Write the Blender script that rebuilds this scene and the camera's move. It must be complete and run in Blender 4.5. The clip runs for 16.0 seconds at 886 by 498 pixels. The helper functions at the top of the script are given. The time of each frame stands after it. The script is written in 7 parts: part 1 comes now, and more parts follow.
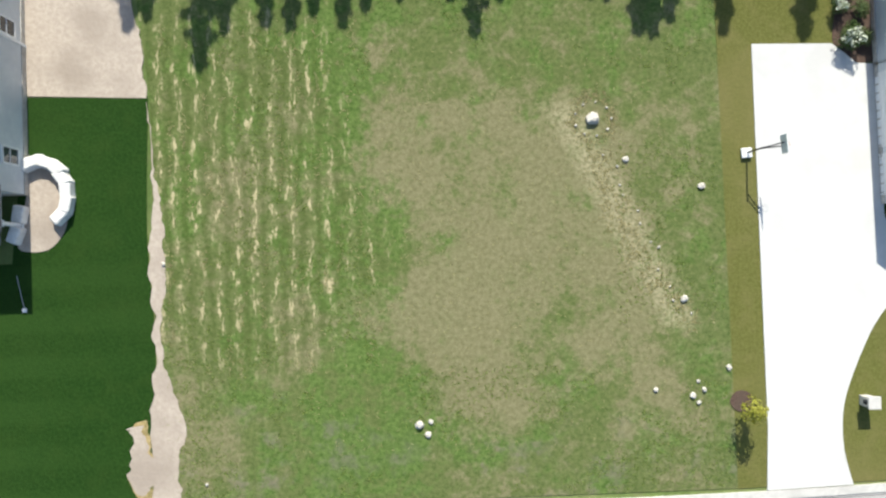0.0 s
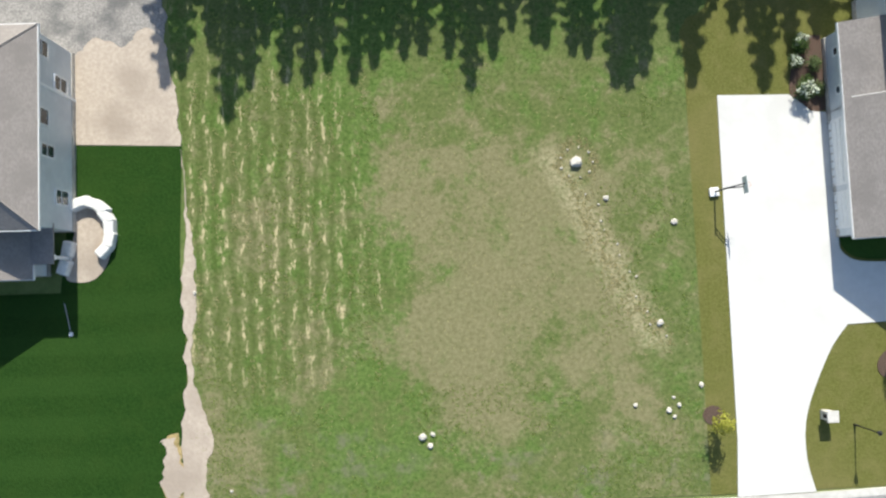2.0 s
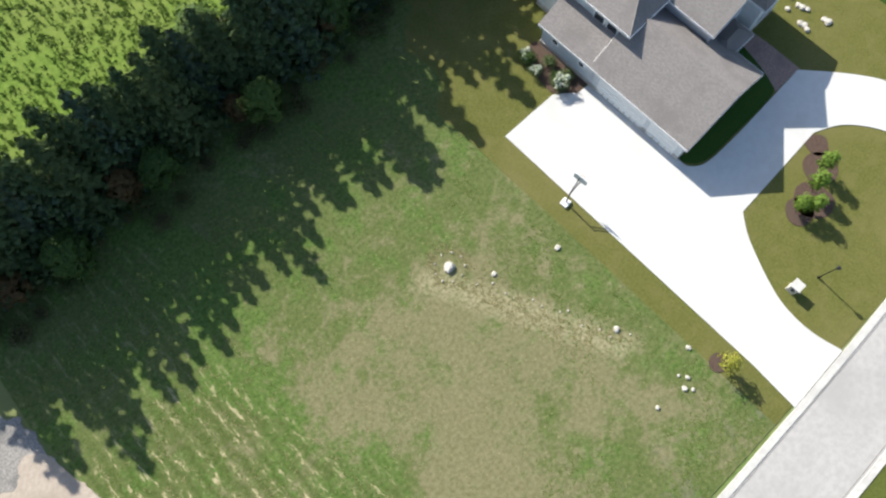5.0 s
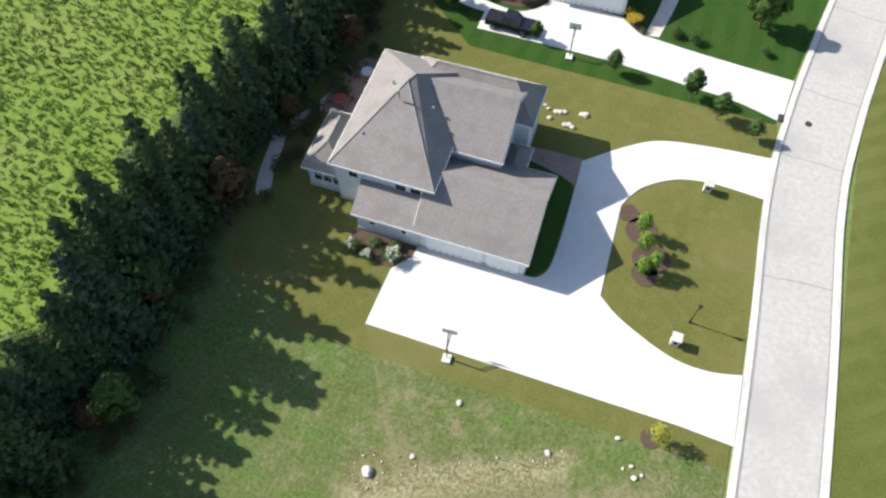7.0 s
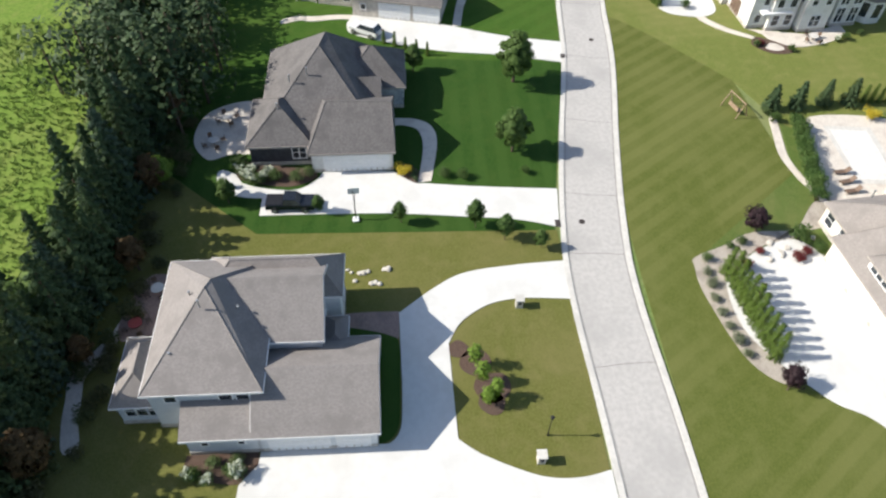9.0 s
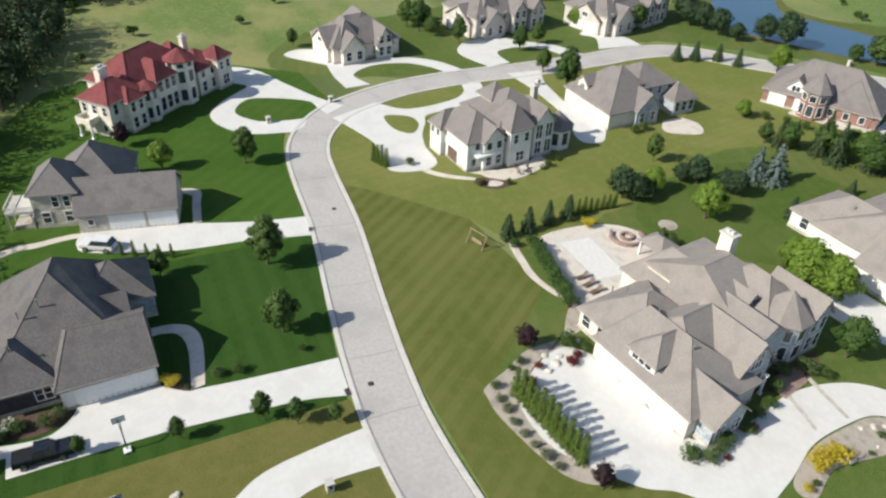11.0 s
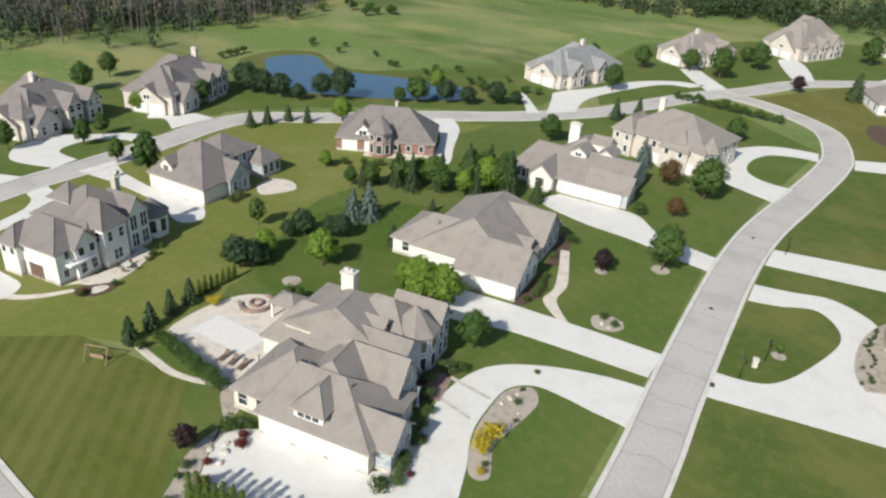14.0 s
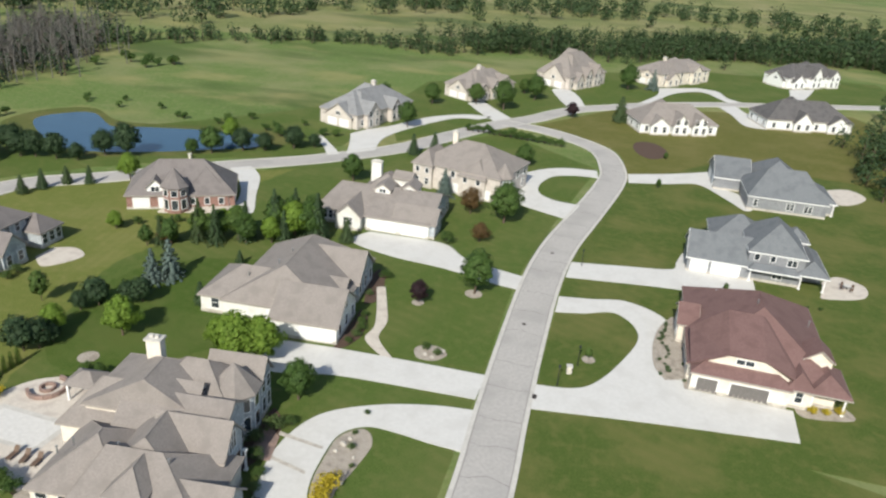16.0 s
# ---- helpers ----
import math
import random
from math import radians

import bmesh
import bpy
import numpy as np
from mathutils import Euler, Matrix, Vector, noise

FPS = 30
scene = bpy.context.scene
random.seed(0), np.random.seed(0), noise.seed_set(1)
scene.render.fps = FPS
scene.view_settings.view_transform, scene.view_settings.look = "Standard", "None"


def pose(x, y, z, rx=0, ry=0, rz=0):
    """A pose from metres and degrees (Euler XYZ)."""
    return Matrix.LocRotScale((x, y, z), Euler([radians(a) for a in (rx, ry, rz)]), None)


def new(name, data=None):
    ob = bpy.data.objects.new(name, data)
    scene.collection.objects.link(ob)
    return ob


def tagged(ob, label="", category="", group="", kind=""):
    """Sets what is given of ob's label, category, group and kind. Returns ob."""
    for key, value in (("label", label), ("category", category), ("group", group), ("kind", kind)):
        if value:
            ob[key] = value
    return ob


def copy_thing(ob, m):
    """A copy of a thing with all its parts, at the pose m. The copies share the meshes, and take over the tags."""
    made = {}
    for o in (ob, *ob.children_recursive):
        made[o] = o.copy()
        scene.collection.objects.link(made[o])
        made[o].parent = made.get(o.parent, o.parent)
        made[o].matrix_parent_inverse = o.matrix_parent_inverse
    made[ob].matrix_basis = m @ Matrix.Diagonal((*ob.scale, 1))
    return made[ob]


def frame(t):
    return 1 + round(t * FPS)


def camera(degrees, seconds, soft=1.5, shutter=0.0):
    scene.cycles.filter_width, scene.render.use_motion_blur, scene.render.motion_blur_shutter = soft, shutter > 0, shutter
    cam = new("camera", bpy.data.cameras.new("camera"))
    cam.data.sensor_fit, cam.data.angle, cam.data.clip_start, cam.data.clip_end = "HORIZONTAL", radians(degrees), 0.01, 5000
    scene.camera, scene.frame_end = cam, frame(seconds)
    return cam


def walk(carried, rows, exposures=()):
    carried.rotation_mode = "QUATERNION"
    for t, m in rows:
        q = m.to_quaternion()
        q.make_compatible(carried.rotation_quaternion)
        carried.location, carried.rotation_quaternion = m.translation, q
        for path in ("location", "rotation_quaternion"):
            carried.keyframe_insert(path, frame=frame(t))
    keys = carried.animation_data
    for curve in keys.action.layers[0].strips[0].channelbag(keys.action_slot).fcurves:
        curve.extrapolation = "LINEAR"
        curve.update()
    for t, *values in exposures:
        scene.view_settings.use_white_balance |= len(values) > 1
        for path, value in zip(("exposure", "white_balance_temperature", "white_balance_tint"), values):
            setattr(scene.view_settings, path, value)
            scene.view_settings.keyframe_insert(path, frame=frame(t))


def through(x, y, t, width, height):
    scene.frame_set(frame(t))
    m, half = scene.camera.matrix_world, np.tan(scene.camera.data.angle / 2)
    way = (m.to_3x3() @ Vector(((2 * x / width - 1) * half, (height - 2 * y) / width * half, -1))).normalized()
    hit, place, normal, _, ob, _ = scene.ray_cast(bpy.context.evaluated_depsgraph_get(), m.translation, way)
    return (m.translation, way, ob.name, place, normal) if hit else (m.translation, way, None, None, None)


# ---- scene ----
FOV = 62.88
PATH = (
    (0.0, -23.12, -14.52, 50.57, 0.82, -1.02, -1.72),
    (0.5, -22.95, -14.27, 52.48, 0.57, -0.80, -1.77),
    (1.0, -22.83, -14.28, 54.46, 0.60, -0.65, -1.79),
    (1.5, -22.50, -14.41, 56.02, 1.17, -0.31, -1.85),
    (2.0, -22.66, -14.32, 56.68, 2.86, -0.43, -1.87),
    (2.5, -22.55, -14.43, 56.79, 3.05, -0.11, -12.66),
    (3.0, -22.32, -14.16, 56.87, 2.86, 0.01, -17.35),
    (3.5, -21.77, -13.23, 56.57, 3.88, 0.00, -23.03),
    (4.0, -21.23, -13.57, 56.88, 11.79, 0.33, -29.48),
    (4.2, -21.47, -13.94, 56.89, 12.27, 0.26, -32.20),
    (6.3, -20.51, -15.85, 57.78, 24.42, 1.51, -62.34),
    (6.5, -20.62, -15.74, 57.79, 25.77, 1.33, -64.88),
    (7.0, -20.59, -15.36, 57.67, 28.92, 0.77, -70.20),
    (7.5, -20.00, -15.16, 58.05, 31.54, 0.44, -74.94),
    (8.0, -19.71, -14.84, 57.96, 34.61, -0.17, -80.99),
    (8.2, -19.66, -14.93, 58.03, 35.91, -0.25, -83.27),
    (10.3, -18.38, -14.88, 58.08, 49.48, -1.72, -106.90),
    (10.5, -18.46, -15.14, 58.20, 50.86, -1.64, -109.11),
    (11.0, -18.21, -15.26, 58.07, 54.38, -2.06, -114.86),
    (11.5, -17.95, -15.12, 57.80, 58.08, -2.44, -121.45),
    (12.0, -18.24, -14.81, 57.65, 60.23, -2.70, -127.23),
    (12.5, -18.10, -14.93, 57.65, 60.50, -2.94, -132.90),
    (13.0, -17.85, -14.82, 57.84, 60.71, -3.24, -138.54),
    (13.5, -17.90, -14.90, 57.78, 61.04, -3.42, -143.16),
    (14.0, -17.83, -14.90, 57.77, 61.41, -3.56, -148.45),
    (14.5, -17.85, -15.06, 57.60, 61.84, -3.67, -153.86),
    (15.0, -17.78, -15.19, 57.64, 62.16, -3.67, -158.50),
    (15.5, -17.83, -15.50, 57.27, 63.77, -3.88, -161.31),
    (16.0, -17.86, -15.40, 57.44, 65.66, -3.94, -164.53),
)
EXPOSURES = ((0.0, 0.62, 6480, 6), (4.2, 0.60, 6480, 7), (6.3, 0.73, 6450, 9), (8.2, 0.68, 6500, 9), (10.3, 0.33, 6600, 8), (12.0, 0.23, 6600, 7), (16.0, 0.09, 6600, 7))
SKY, SUN = 0.115, 5.0
STRIPE_TURN = 37.0
cam = camera(FOV, 16.0, soft=2.4)
walk(cam, [(row[0], pose(*row[1:])) for row in PATH], EXPOSURES)

# ---- world and sun ----
SUN_UP, SUN_TURN = 37.0, 2.0
sky_world = bpy.data.worlds.new("sky")
scene.world = sky_world
sky_world.use_nodes = True
sky_nodes = sky_world.node_tree.nodes
sky = sky_nodes.new("ShaderNodeTexSky")
sky.sky_type, sky.sun_disc = "NISHITA", False
sky.sun_elevation, sky.sun_rotation = radians(SUN_UP), radians(SUN_TURN)
sky_nodes["Background"].inputs["Strength"].default_value = SKY
sky_world.node_tree.links.new(sky.outputs["Color"], sky_nodes["Background"].inputs["Color"])
sun = new("sun", bpy.data.lights.new("sun", "SUN"))
sun.data.energy, sun.data.angle, sun.data.color = SUN, radians(0.6), (1.0, 0.94, 0.84)
sun.rotation_euler = Euler((radians(90 - SUN_UP), 0, radians(180 - SUN_TURN)))


# ---- materials ----
def material(name, rough=0.8, metal=0.0, spec=0.3):
    m = bpy.data.materials.new(name)
    m.use_nodes = True
    b = m.node_tree.nodes["Principled BSDF"]
    b.inputs["Roughness"].default_value, b.inputs["Metallic"].default_value = rough, metal
    b.inputs["Specular IOR Level"].default_value = spec
    return m, m.node_tree.nodes, m.node_tree.links, b


def node(nodes, kind, **values):
    n = nodes.new(kind)
    for key, value in values.items():
        n.inputs[key].default_value = value
    return n


def rgb(c):
    return (c[0], c[1], c[2], 1.0)


def mixed(nodes, links, fac, a, b):
    n = nodes.new("ShaderNodeMix")
    n.data_type = "RGBA"
    for sock, value in ((n.inputs[0], fac), (n.inputs[6], a), (n.inputs[7], b)):
        if isinstance(value, (tuple, list)):
            sock.default_value = rgb(value)
        elif isinstance(value, float):
            sock.default_value = value
        else:
            links.new(value, sock)
    return n.outputs[2]


def sums(nodes, links, kind, a, b=0.0):
    n = nodes.new("ShaderNodeMath")
    n.operation = kind
    for sock, value in ((n.inputs[0], a), (n.inputs[1], b)):
        if isinstance(value, float):
            sock.default_value = value
        else:
            links.new(value, sock)
    return n.outputs[0]


def span(nodes, links, value, lo, hi, a=0.0, b=1.0):
    n = nodes.new("ShaderNodeMapRange")
    links.new(value, n.inputs["Value"])
    for key, v in (("From Min", lo), ("From Max", hi), ("To Min", a), ("To Max", b)):
        n.inputs[key].default_value = v
    n.interpolation_type = "SMOOTHSTEP"
    return n.outputs["Result"]


def grain(nodes, links, where, scale, detail=3.0, rough=0.55):
    n = node(nodes, "ShaderNodeTexNoise", Scale=scale, Detail=detail, Roughness=rough)
    links.new(where, n.inputs["Vector"])
    return n.outputs["Fac"]


def bumped(nodes, links, shader, height, strength, distance=0.05):
    n = node(nodes, "ShaderNodeBump", Strength=strength, Distance=distance)
    links.new(height, n.inputs["Height"])
    links.new(n.outputs["Normal"], shader.inputs["Normal"])


def surface(name, c1, c2, scale, c3=None, scale3=0.1, rough=0.8, bump=0.3, metal=0.0, spec=0.3, local=False, stretch=(1, 1, 1), lines=None):
    """Two colours in a grain, a third in large stains, and a fine relief."""
    m, nodes, links, b = material(name, rough, metal, spec)
    if local:
        where = nodes.new("ShaderNodeTexCoord").outputs["Object"]
    else:
        where = nodes.new("ShaderNodeNewGeometry").outputs["Position"]
    mapped = node(nodes, "ShaderNodeMapping", Scale=stretch)
    links.new(where, mapped.inputs["Vector"])
    fine = grain(nodes, links, mapped.outputs["Vector"], scale)
    colour = mixed(nodes, links, span(nodes, links, fine, 0.3, 0.7), c1, c2)
    if c3:
        big = grain(nodes, links, where, scale3, 4.0)
        colour = mixed(nodes, links, span(nodes, links, big, 0.45, 0.68, 0.0, 0.8), colour, c3)
    if lines:
        pitch, axis, dark = lines
        parts = nodes.new("ShaderNodeSeparateXYZ")
        links.new(where, parts.inputs[0])
        turn = sums(nodes, links, "FRACT", sums(nodes, links, "DIVIDE", parts.outputs[axis], float(pitch)))
        edge = span(nodes, links, turn, 0.0, 0.16, 1.0, 0.0)
        colour = mixed(nodes, links, edge, colour, dark)
        bumped(nodes, links, b, turn, 0.5, 0.03)
    elif bump:
        bumped(nodes, links, b, fine, bump)
    links.new(colour, b.inputs["Base Color"])
    return m


def lawn(name, c1, c2, dry, amount=0.5, stripe=None, fine=5.0, broad=0.07, deep=None):
    """Mown grass: blades, patches of dry turf, and the mower's lanes."""
    m, nodes, links, b = material(name, 0.9, 0.0, 0.1)
    where = nodes.new("ShaderNodeNewGeometry").outputs["Position"]
    small, mid, big = grain(nodes, links, where, fine, 4.0, 0.7), grain(nodes, links, where, 0.6, 4.0), grain(nodes, links, where, broad, 5.0, 0.6)
    colour = mixed(nodes, links, span(nodes, links, small, 0.3, 0.7), c1, c2)
    colour = mixed(nodes, links, span(nodes, links, mid, 0.45, 0.75, 0.0, 0.5), colour, dry)
    colour = mixed(nodes, links, span(nodes, links, big, 0.42, 0.66, 0.0, amount), colour, dry)
    if deep:
        bands = node(nodes, "ShaderNodeMapping", Scale=(0.006, 0.014, 1.0), Rotation=(0, 0, 0.7))
        links.new(where, bands.inputs["Vector"])
        colour = mixed(nodes, links, span(nodes, links, grain(nodes, links, bands.outputs["Vector"], 1.6, 4.0), 0.52, 0.66, 0.0, 0.75), colour, deep)
        bands = node(nodes, "ShaderNodeMapping", Scale=(0.010, 0.016, 1.0), Rotation=(0, 0, 0.35))
        links.new(where, bands.inputs["Vector"])
        colour = mixed(nodes, links, span(nodes, links, grain(nodes, links, bands.outputs["Vector"], 2.3, 5.0), 0.50, 0.66, 0.0, 0.75), colour, (0.255, 0.245, 0.105))
    if stripe:
        angle, pitch, light, strength = stripe
        parts = nodes.new("ShaderNodeSeparateXYZ")
        links.new(where, parts.inputs[0])
        u = sums(nodes, links, "ADD", sums(nodes, links, "MULTIPLY", parts.outputs[0], math.cos(radians(angle)) * 2 * math.pi / pitch),
                 sums(nodes, links, "MULTIPLY", parts.outputs[1], math.sin(radians(angle)) * 2 * math.pi / pitch))
        lane = span(nodes, links, sums(nodes, links, "SINE", sums(nodes, links, "ADD", u, mid)), -0.5, 0.5, 0.0, strength)
        patch = span(nodes, links, grain(nodes, links, where, 0.035, 2.0), 0.35, 0.55)
        colour = mixed(nodes, links, sums(nodes, links, "MULTIPLY", lane, patch), colour, light)
    links.new(colour, b.inputs["Base Color"])
    bumped(nodes, links, b, small, 0.6, 0.06)
    return m


def foliage(name, c1, c2, c3=None, through=0.25):
    """Leaves: every leaf has its own shade, each plant a little more."""
    m, nodes, links, b = material(name, 0.65, 0.0, 0.25)
    geo, info = nodes.new("ShaderNodeNewGeometry"), nodes.new("ShaderNodeObjectInfo")
    colour = mixed(nodes, links, geo.outputs["Random Per Island"], c1, c2)
    if c3:
        colour = mixed(nodes, links, span(nodes, links, info.outputs["Random"], 0.3, 1.0, 0.0, 0.6), colour, c3)
    links.new(colour, b.inputs["Base Color"])
    glow = nodes.new("ShaderNodeBsdfTranslucent")
    links.new(colour, glow.inputs["Color"])
    both = nodes.new("ShaderNodeMixShader")
    both.inputs[0].default_value = through
    links.new(b.outputs[0], both.inputs[1])
    links.new(glow.outputs[0], both.inputs[2])
    links.new(both.outputs[0], nodes["Material Output"].inputs["Surface"])
    return m


CONCRETE = surface("driveway_concrete", (0.572, 0.567, 0.552), (0.612, 0.607, 0.592), 1.6, (0.54, 0.532, 0.515), 0.3, 0.85, 0.1)
ROAD = surface("road_concrete", (0.385, 0.37, 0.355), (0.45, 0.432, 0.415), 2.0, (0.35, 0.338, 0.325), 0.12, 0.9, 0.15)
KERB = surface("kerb_concrete", (0.50, 0.485, 0.455), (0.58, 0.562, 0.53), 3.0, (0.45, 0.435, 0.41), 0.4, 0.9, 0.2)
TAR = surface("tar_joint", (0.17, 0.165, 0.16), (0.24, 0.23, 0.22), 6.0, None, 0.1, 0.8, 0.1)
IRON = surface("cast_iron", (0.06, 0.05, 0.05), (0.12, 0.10, 0.09), 8.0, None, 0.1, 0.6, 0.3, 0.6)
PAVER = surface("paver", (0.24, 0.165, 0.14), (0.34, 0.245, 0.21), 6.0, (0.20, 0.15, 0.135), 0.6, 0.9, 0.5)
FLAG = surface("pale_paving", (0.52, 0.48, 0.43), (0.62, 0.57, 0.51), 4.0, (0.45, 0.40, 0.36), 0.6, 0.9, 0.3)
MULCH = surface("mulch", (0.055, 0.035, 0.028), (0.13, 0.085, 0.065), 12.0, (0.09, 0.065, 0.05), 0.8, 0.95, 0.8)
GRAVEL = surface("bed_gravel", (0.30, 0.27, 0.23), (0.46, 0.41, 0.36), 14.0, (0.24, 0.21, 0.18), 0.8, 0.95, 0.8)
SAND = surface("bare_soil", (0.38, 0.32, 0.265), (0.46, 0.395, 0.33), 3.2, (0.30, 0.25, 0.205), 0.2, 0.95, 0.6)
STRAW = surface("dead_turf", (0.27, 0.20, 0.085), (0.40, 0.31, 0.15), 5.0, (0.06, 0.075, 0.02), 0.6, 0.95, 0.8)
ASH = surface("grey_gravel", (0.20, 0.19, 0.18), (0.34, 0.32, 0.30), 6.0, (0.11, 0.11, 0.11), 0.35, 0.95, 0.7)
STONE = surface("limestone", (0.46, 0.43, 0.38), (0.62, 0.59, 0.54), 5.0, (0.36, 0.32, 0.27), 1.2, 0.9, 0.6, local=True)
WHITE = surface("white_paint", (0.72, 0.73, 0.73), (0.78, 0.79, 0.79), 3.0, None, 0.1, 0.6, 0.1)
EDGE = surface("tan_roof_edge", (0.30, 0.27, 0.245), (0.37, 0.335, 0.305), 5.0, None, 0.1, 0.6, 0.05)
TRIM = surface("white_trim", (0.72, 0.73, 0.74), (0.80, 0.80, 0.80), 5.0, None, 0.1, 0.5, 0.05)
SIDING = surface("pale_siding", (0.58, 0.61, 0.64), (0.64, 0.67, 0.69), 2.0, (0.53, 0.56, 0.59), 0.4, 0.6, 0.2, lines=(0.2, 2, (0.46, 0.49, 0.52)))
GREYSIDE = surface("grey_siding", (0.22, 0.23, 0.25), (0.27, 0.28, 0.30), 2.0, (0.19, 0.20, 0.22), 0.4, 0.6, 0.2, lines=(0.2, 2, (0.15, 0.16, 0.17)))
DARKSIDE = surface("dark_siding", (0.05, 0.05, 0.055), (0.08, 0.08, 0.085), 2.0, None, 0.4, 0.6, 0.2, lines=(0.2, 2, (0.03, 0.03, 0.032)))
CREAM = surface("cream_stucco", (0.66, 0.60, 0.52), (0.74, 0.69, 0.61), 2.5, (0.58, 0.52, 0.45), 0.5, 0.85, 0.3)
STUCCO = surface("white_stucco", (0.66, 0.66, 0.63), (0.74, 0.74, 0.71), 2.5, (0.58, 0.57, 0.54), 0.5, 0.85, 0.3)
BLUSH = surface("blush_stone", (0.50, 0.46, 0.425), (0.60, 0.555, 0.515), 2.5, (0.45, 0.41, 0.38), 0.6, 0.88, 0.4)
WELL = surface("white_block", (0.62, 0.61, 0.59), (0.76, 0.75, 0.73), 4.0, (0.54, 0.52, 0.49), 1.0, 0.9, 0.5, local=True)
STONEWALL = surface("stone_facing", (0.40, 0.37, 0.33), (0.56, 0.53, 0.48), 3.5, (0.34, 0.31, 0.28), 0.9, 0.9, 0.7)
BLUESTONE = surface("grey_stone_facing", (0.30, 0.33, 0.36), (0.48, 0.52, 0.55), 3.5, (0.24, 0.27, 0.30), 0.9, 0.9, 0.7)
BRICK = surface("red_brick", (0.235, 0.125, 0.105), (0.33, 0.195, 0.165), 5.0, (0.19, 0.105, 0.09), 0.8, 0.9, 0.5, lines=(0.15, 2, (0.30, 0.22, 0.19)))
GLASS = surface("window_glass", (0.02, 0.026, 0.033), (0.05, 0.06, 0.07), 0.8, None, 0.1, 0.08, 0.0, 0.0, 0.6)
TAUPE = surface("taupe_door", (0.13, 0.122, 0.118), (0.16, 0.15, 0.145), 3.0, None, 0.1, 0.6, 0.1)
BROWN = surface("brown_door", (0.12, 0.08, 0.06), (0.16, 0.11, 0.08), 3.0, None, 0.1, 0.6, 0.1)
WOOD = surface("weathered_wood", (0.24, 0.17, 0.11), (0.34, 0.25, 0.17), 6.0, None, 0.1, 0.8, 0.3, stretch=(1, 1, 6))
BLACK = surface("black_metal", (0.02, 0.02, 0.022), (0.035, 0.035, 0.04), 8.0, None, 0.1, 0.45, 0.1, 0.4)
GREYMETAL = surface("grey_metal", (0.35, 0.36, 0.37), (0.42, 0.43, 0.44), 8.0, None, 0.1, 0.4, 0.1, 0.7)
CARDARK = surface("dark_car_paint", (0.016, 0.02, 0.028), (0.022, 0.027, 0.036), 4.0, None, 0.1, 0.25, 0.0, 0.3, 0.6)
CARWHITE = surface("white_car_paint", (0.68, 0.69, 0.70), (0.74, 0.74, 0.75), 4.0, None, 0.1, 0.3, 0.0, 0.1, 0.6)
RUBBER = surface("rubber", (0.015, 0.015, 0.015), (0.03, 0.03, 0.03), 20.0, None, 0.1, 0.8, 0.2)
ORANGE = surface("orange_steel", (0.5, 0.10, 0.03), (0.55, 0.13, 0.04), 8.0, None, 0.1, 0.5, 0.1)
REDCLOTH = surface("red_cloth", (0.25, 0.05, 0.05), (0.33, 0.08, 0.07), 8.0, None, 0.1, 0.9, 0.2)
GREYBARK = surface("grey_bark", (0.105, 0.10, 0.092), (0.18, 0.172, 0.16), 6.0, None, 0.1, 0.95, 0.4)
BARK = surface("bark", (0.07, 0.05, 0.035), (0.14, 0.105, 0.08), 9.0, None, 0.1, 0.95, 0.7, local=True)
WATER = surface("pond_water", (0.03, 0.075, 0.13), (0.035, 0.085, 0.145), 0.15, None, 0.1, 0.12, 0.05, 0.0, 0.5)


def shingle(name, c1, c2, c3):
    m = surface(name, c1, c2, 4.0, c3, 0.5, 0.95, 0.5, lines=None, stretch=(1, 1, 3))
    return m


R_GREY = shingle("grey_brown_shingle", (0.205, 0.188, 0.182), (0.255, 0.236, 0.228), (0.188, 0.173, 0.167))
R_TAUPE = shingle("taupe_shingle", (0.222, 0.200, 0.188), (0.268, 0.244, 0.230), (0.205, 0.186, 0.175))
R_MAUVE = shingle("mauve_grey_shingle", (0.168, 0.152, 0.150), (0.212, 0.194, 0.190), (0.155, 0.141, 0.139))
R_DARK = shingle("charcoal_shingle", (0.085, 0.082, 0.085), (0.135, 0.130, 0.132), (0.08, 0.077, 0.08))
R_SLATE = shingle("slate_grey_shingle", (0.105, 0.098, 0.098), (0.155, 0.146, 0.145), (0.095, 0.09, 0.09))
R_STORM = shingle("storm_grey_shingle", (0.140, 0.130, 0.128), (0.195, 0.183, 0.180), (0.125, 0.118, 0.116))
R_PALE = shingle("pale_grey_shingle", (0.205, 0.210, 0.220), (0.255, 0.262, 0.272), (0.19, 0.195, 0.205))
R_BLUE = shingle("blue_grey_shingle", (0.135, 0.146, 0.160), (0.180, 0.194, 0.208), (0.125, 0.136, 0.150))
R_RED = shingle("red_tile", (0.155, 0.042, 0.046), (0.225, 0.070, 0.072), (0.125, 0.038, 0.040))
R_BROWN = shingle("red_brown_shingle", (0.150, 0.090, 0.086), (0.194, 0.120, 0.114), (0.140, 0.084, 0.080))

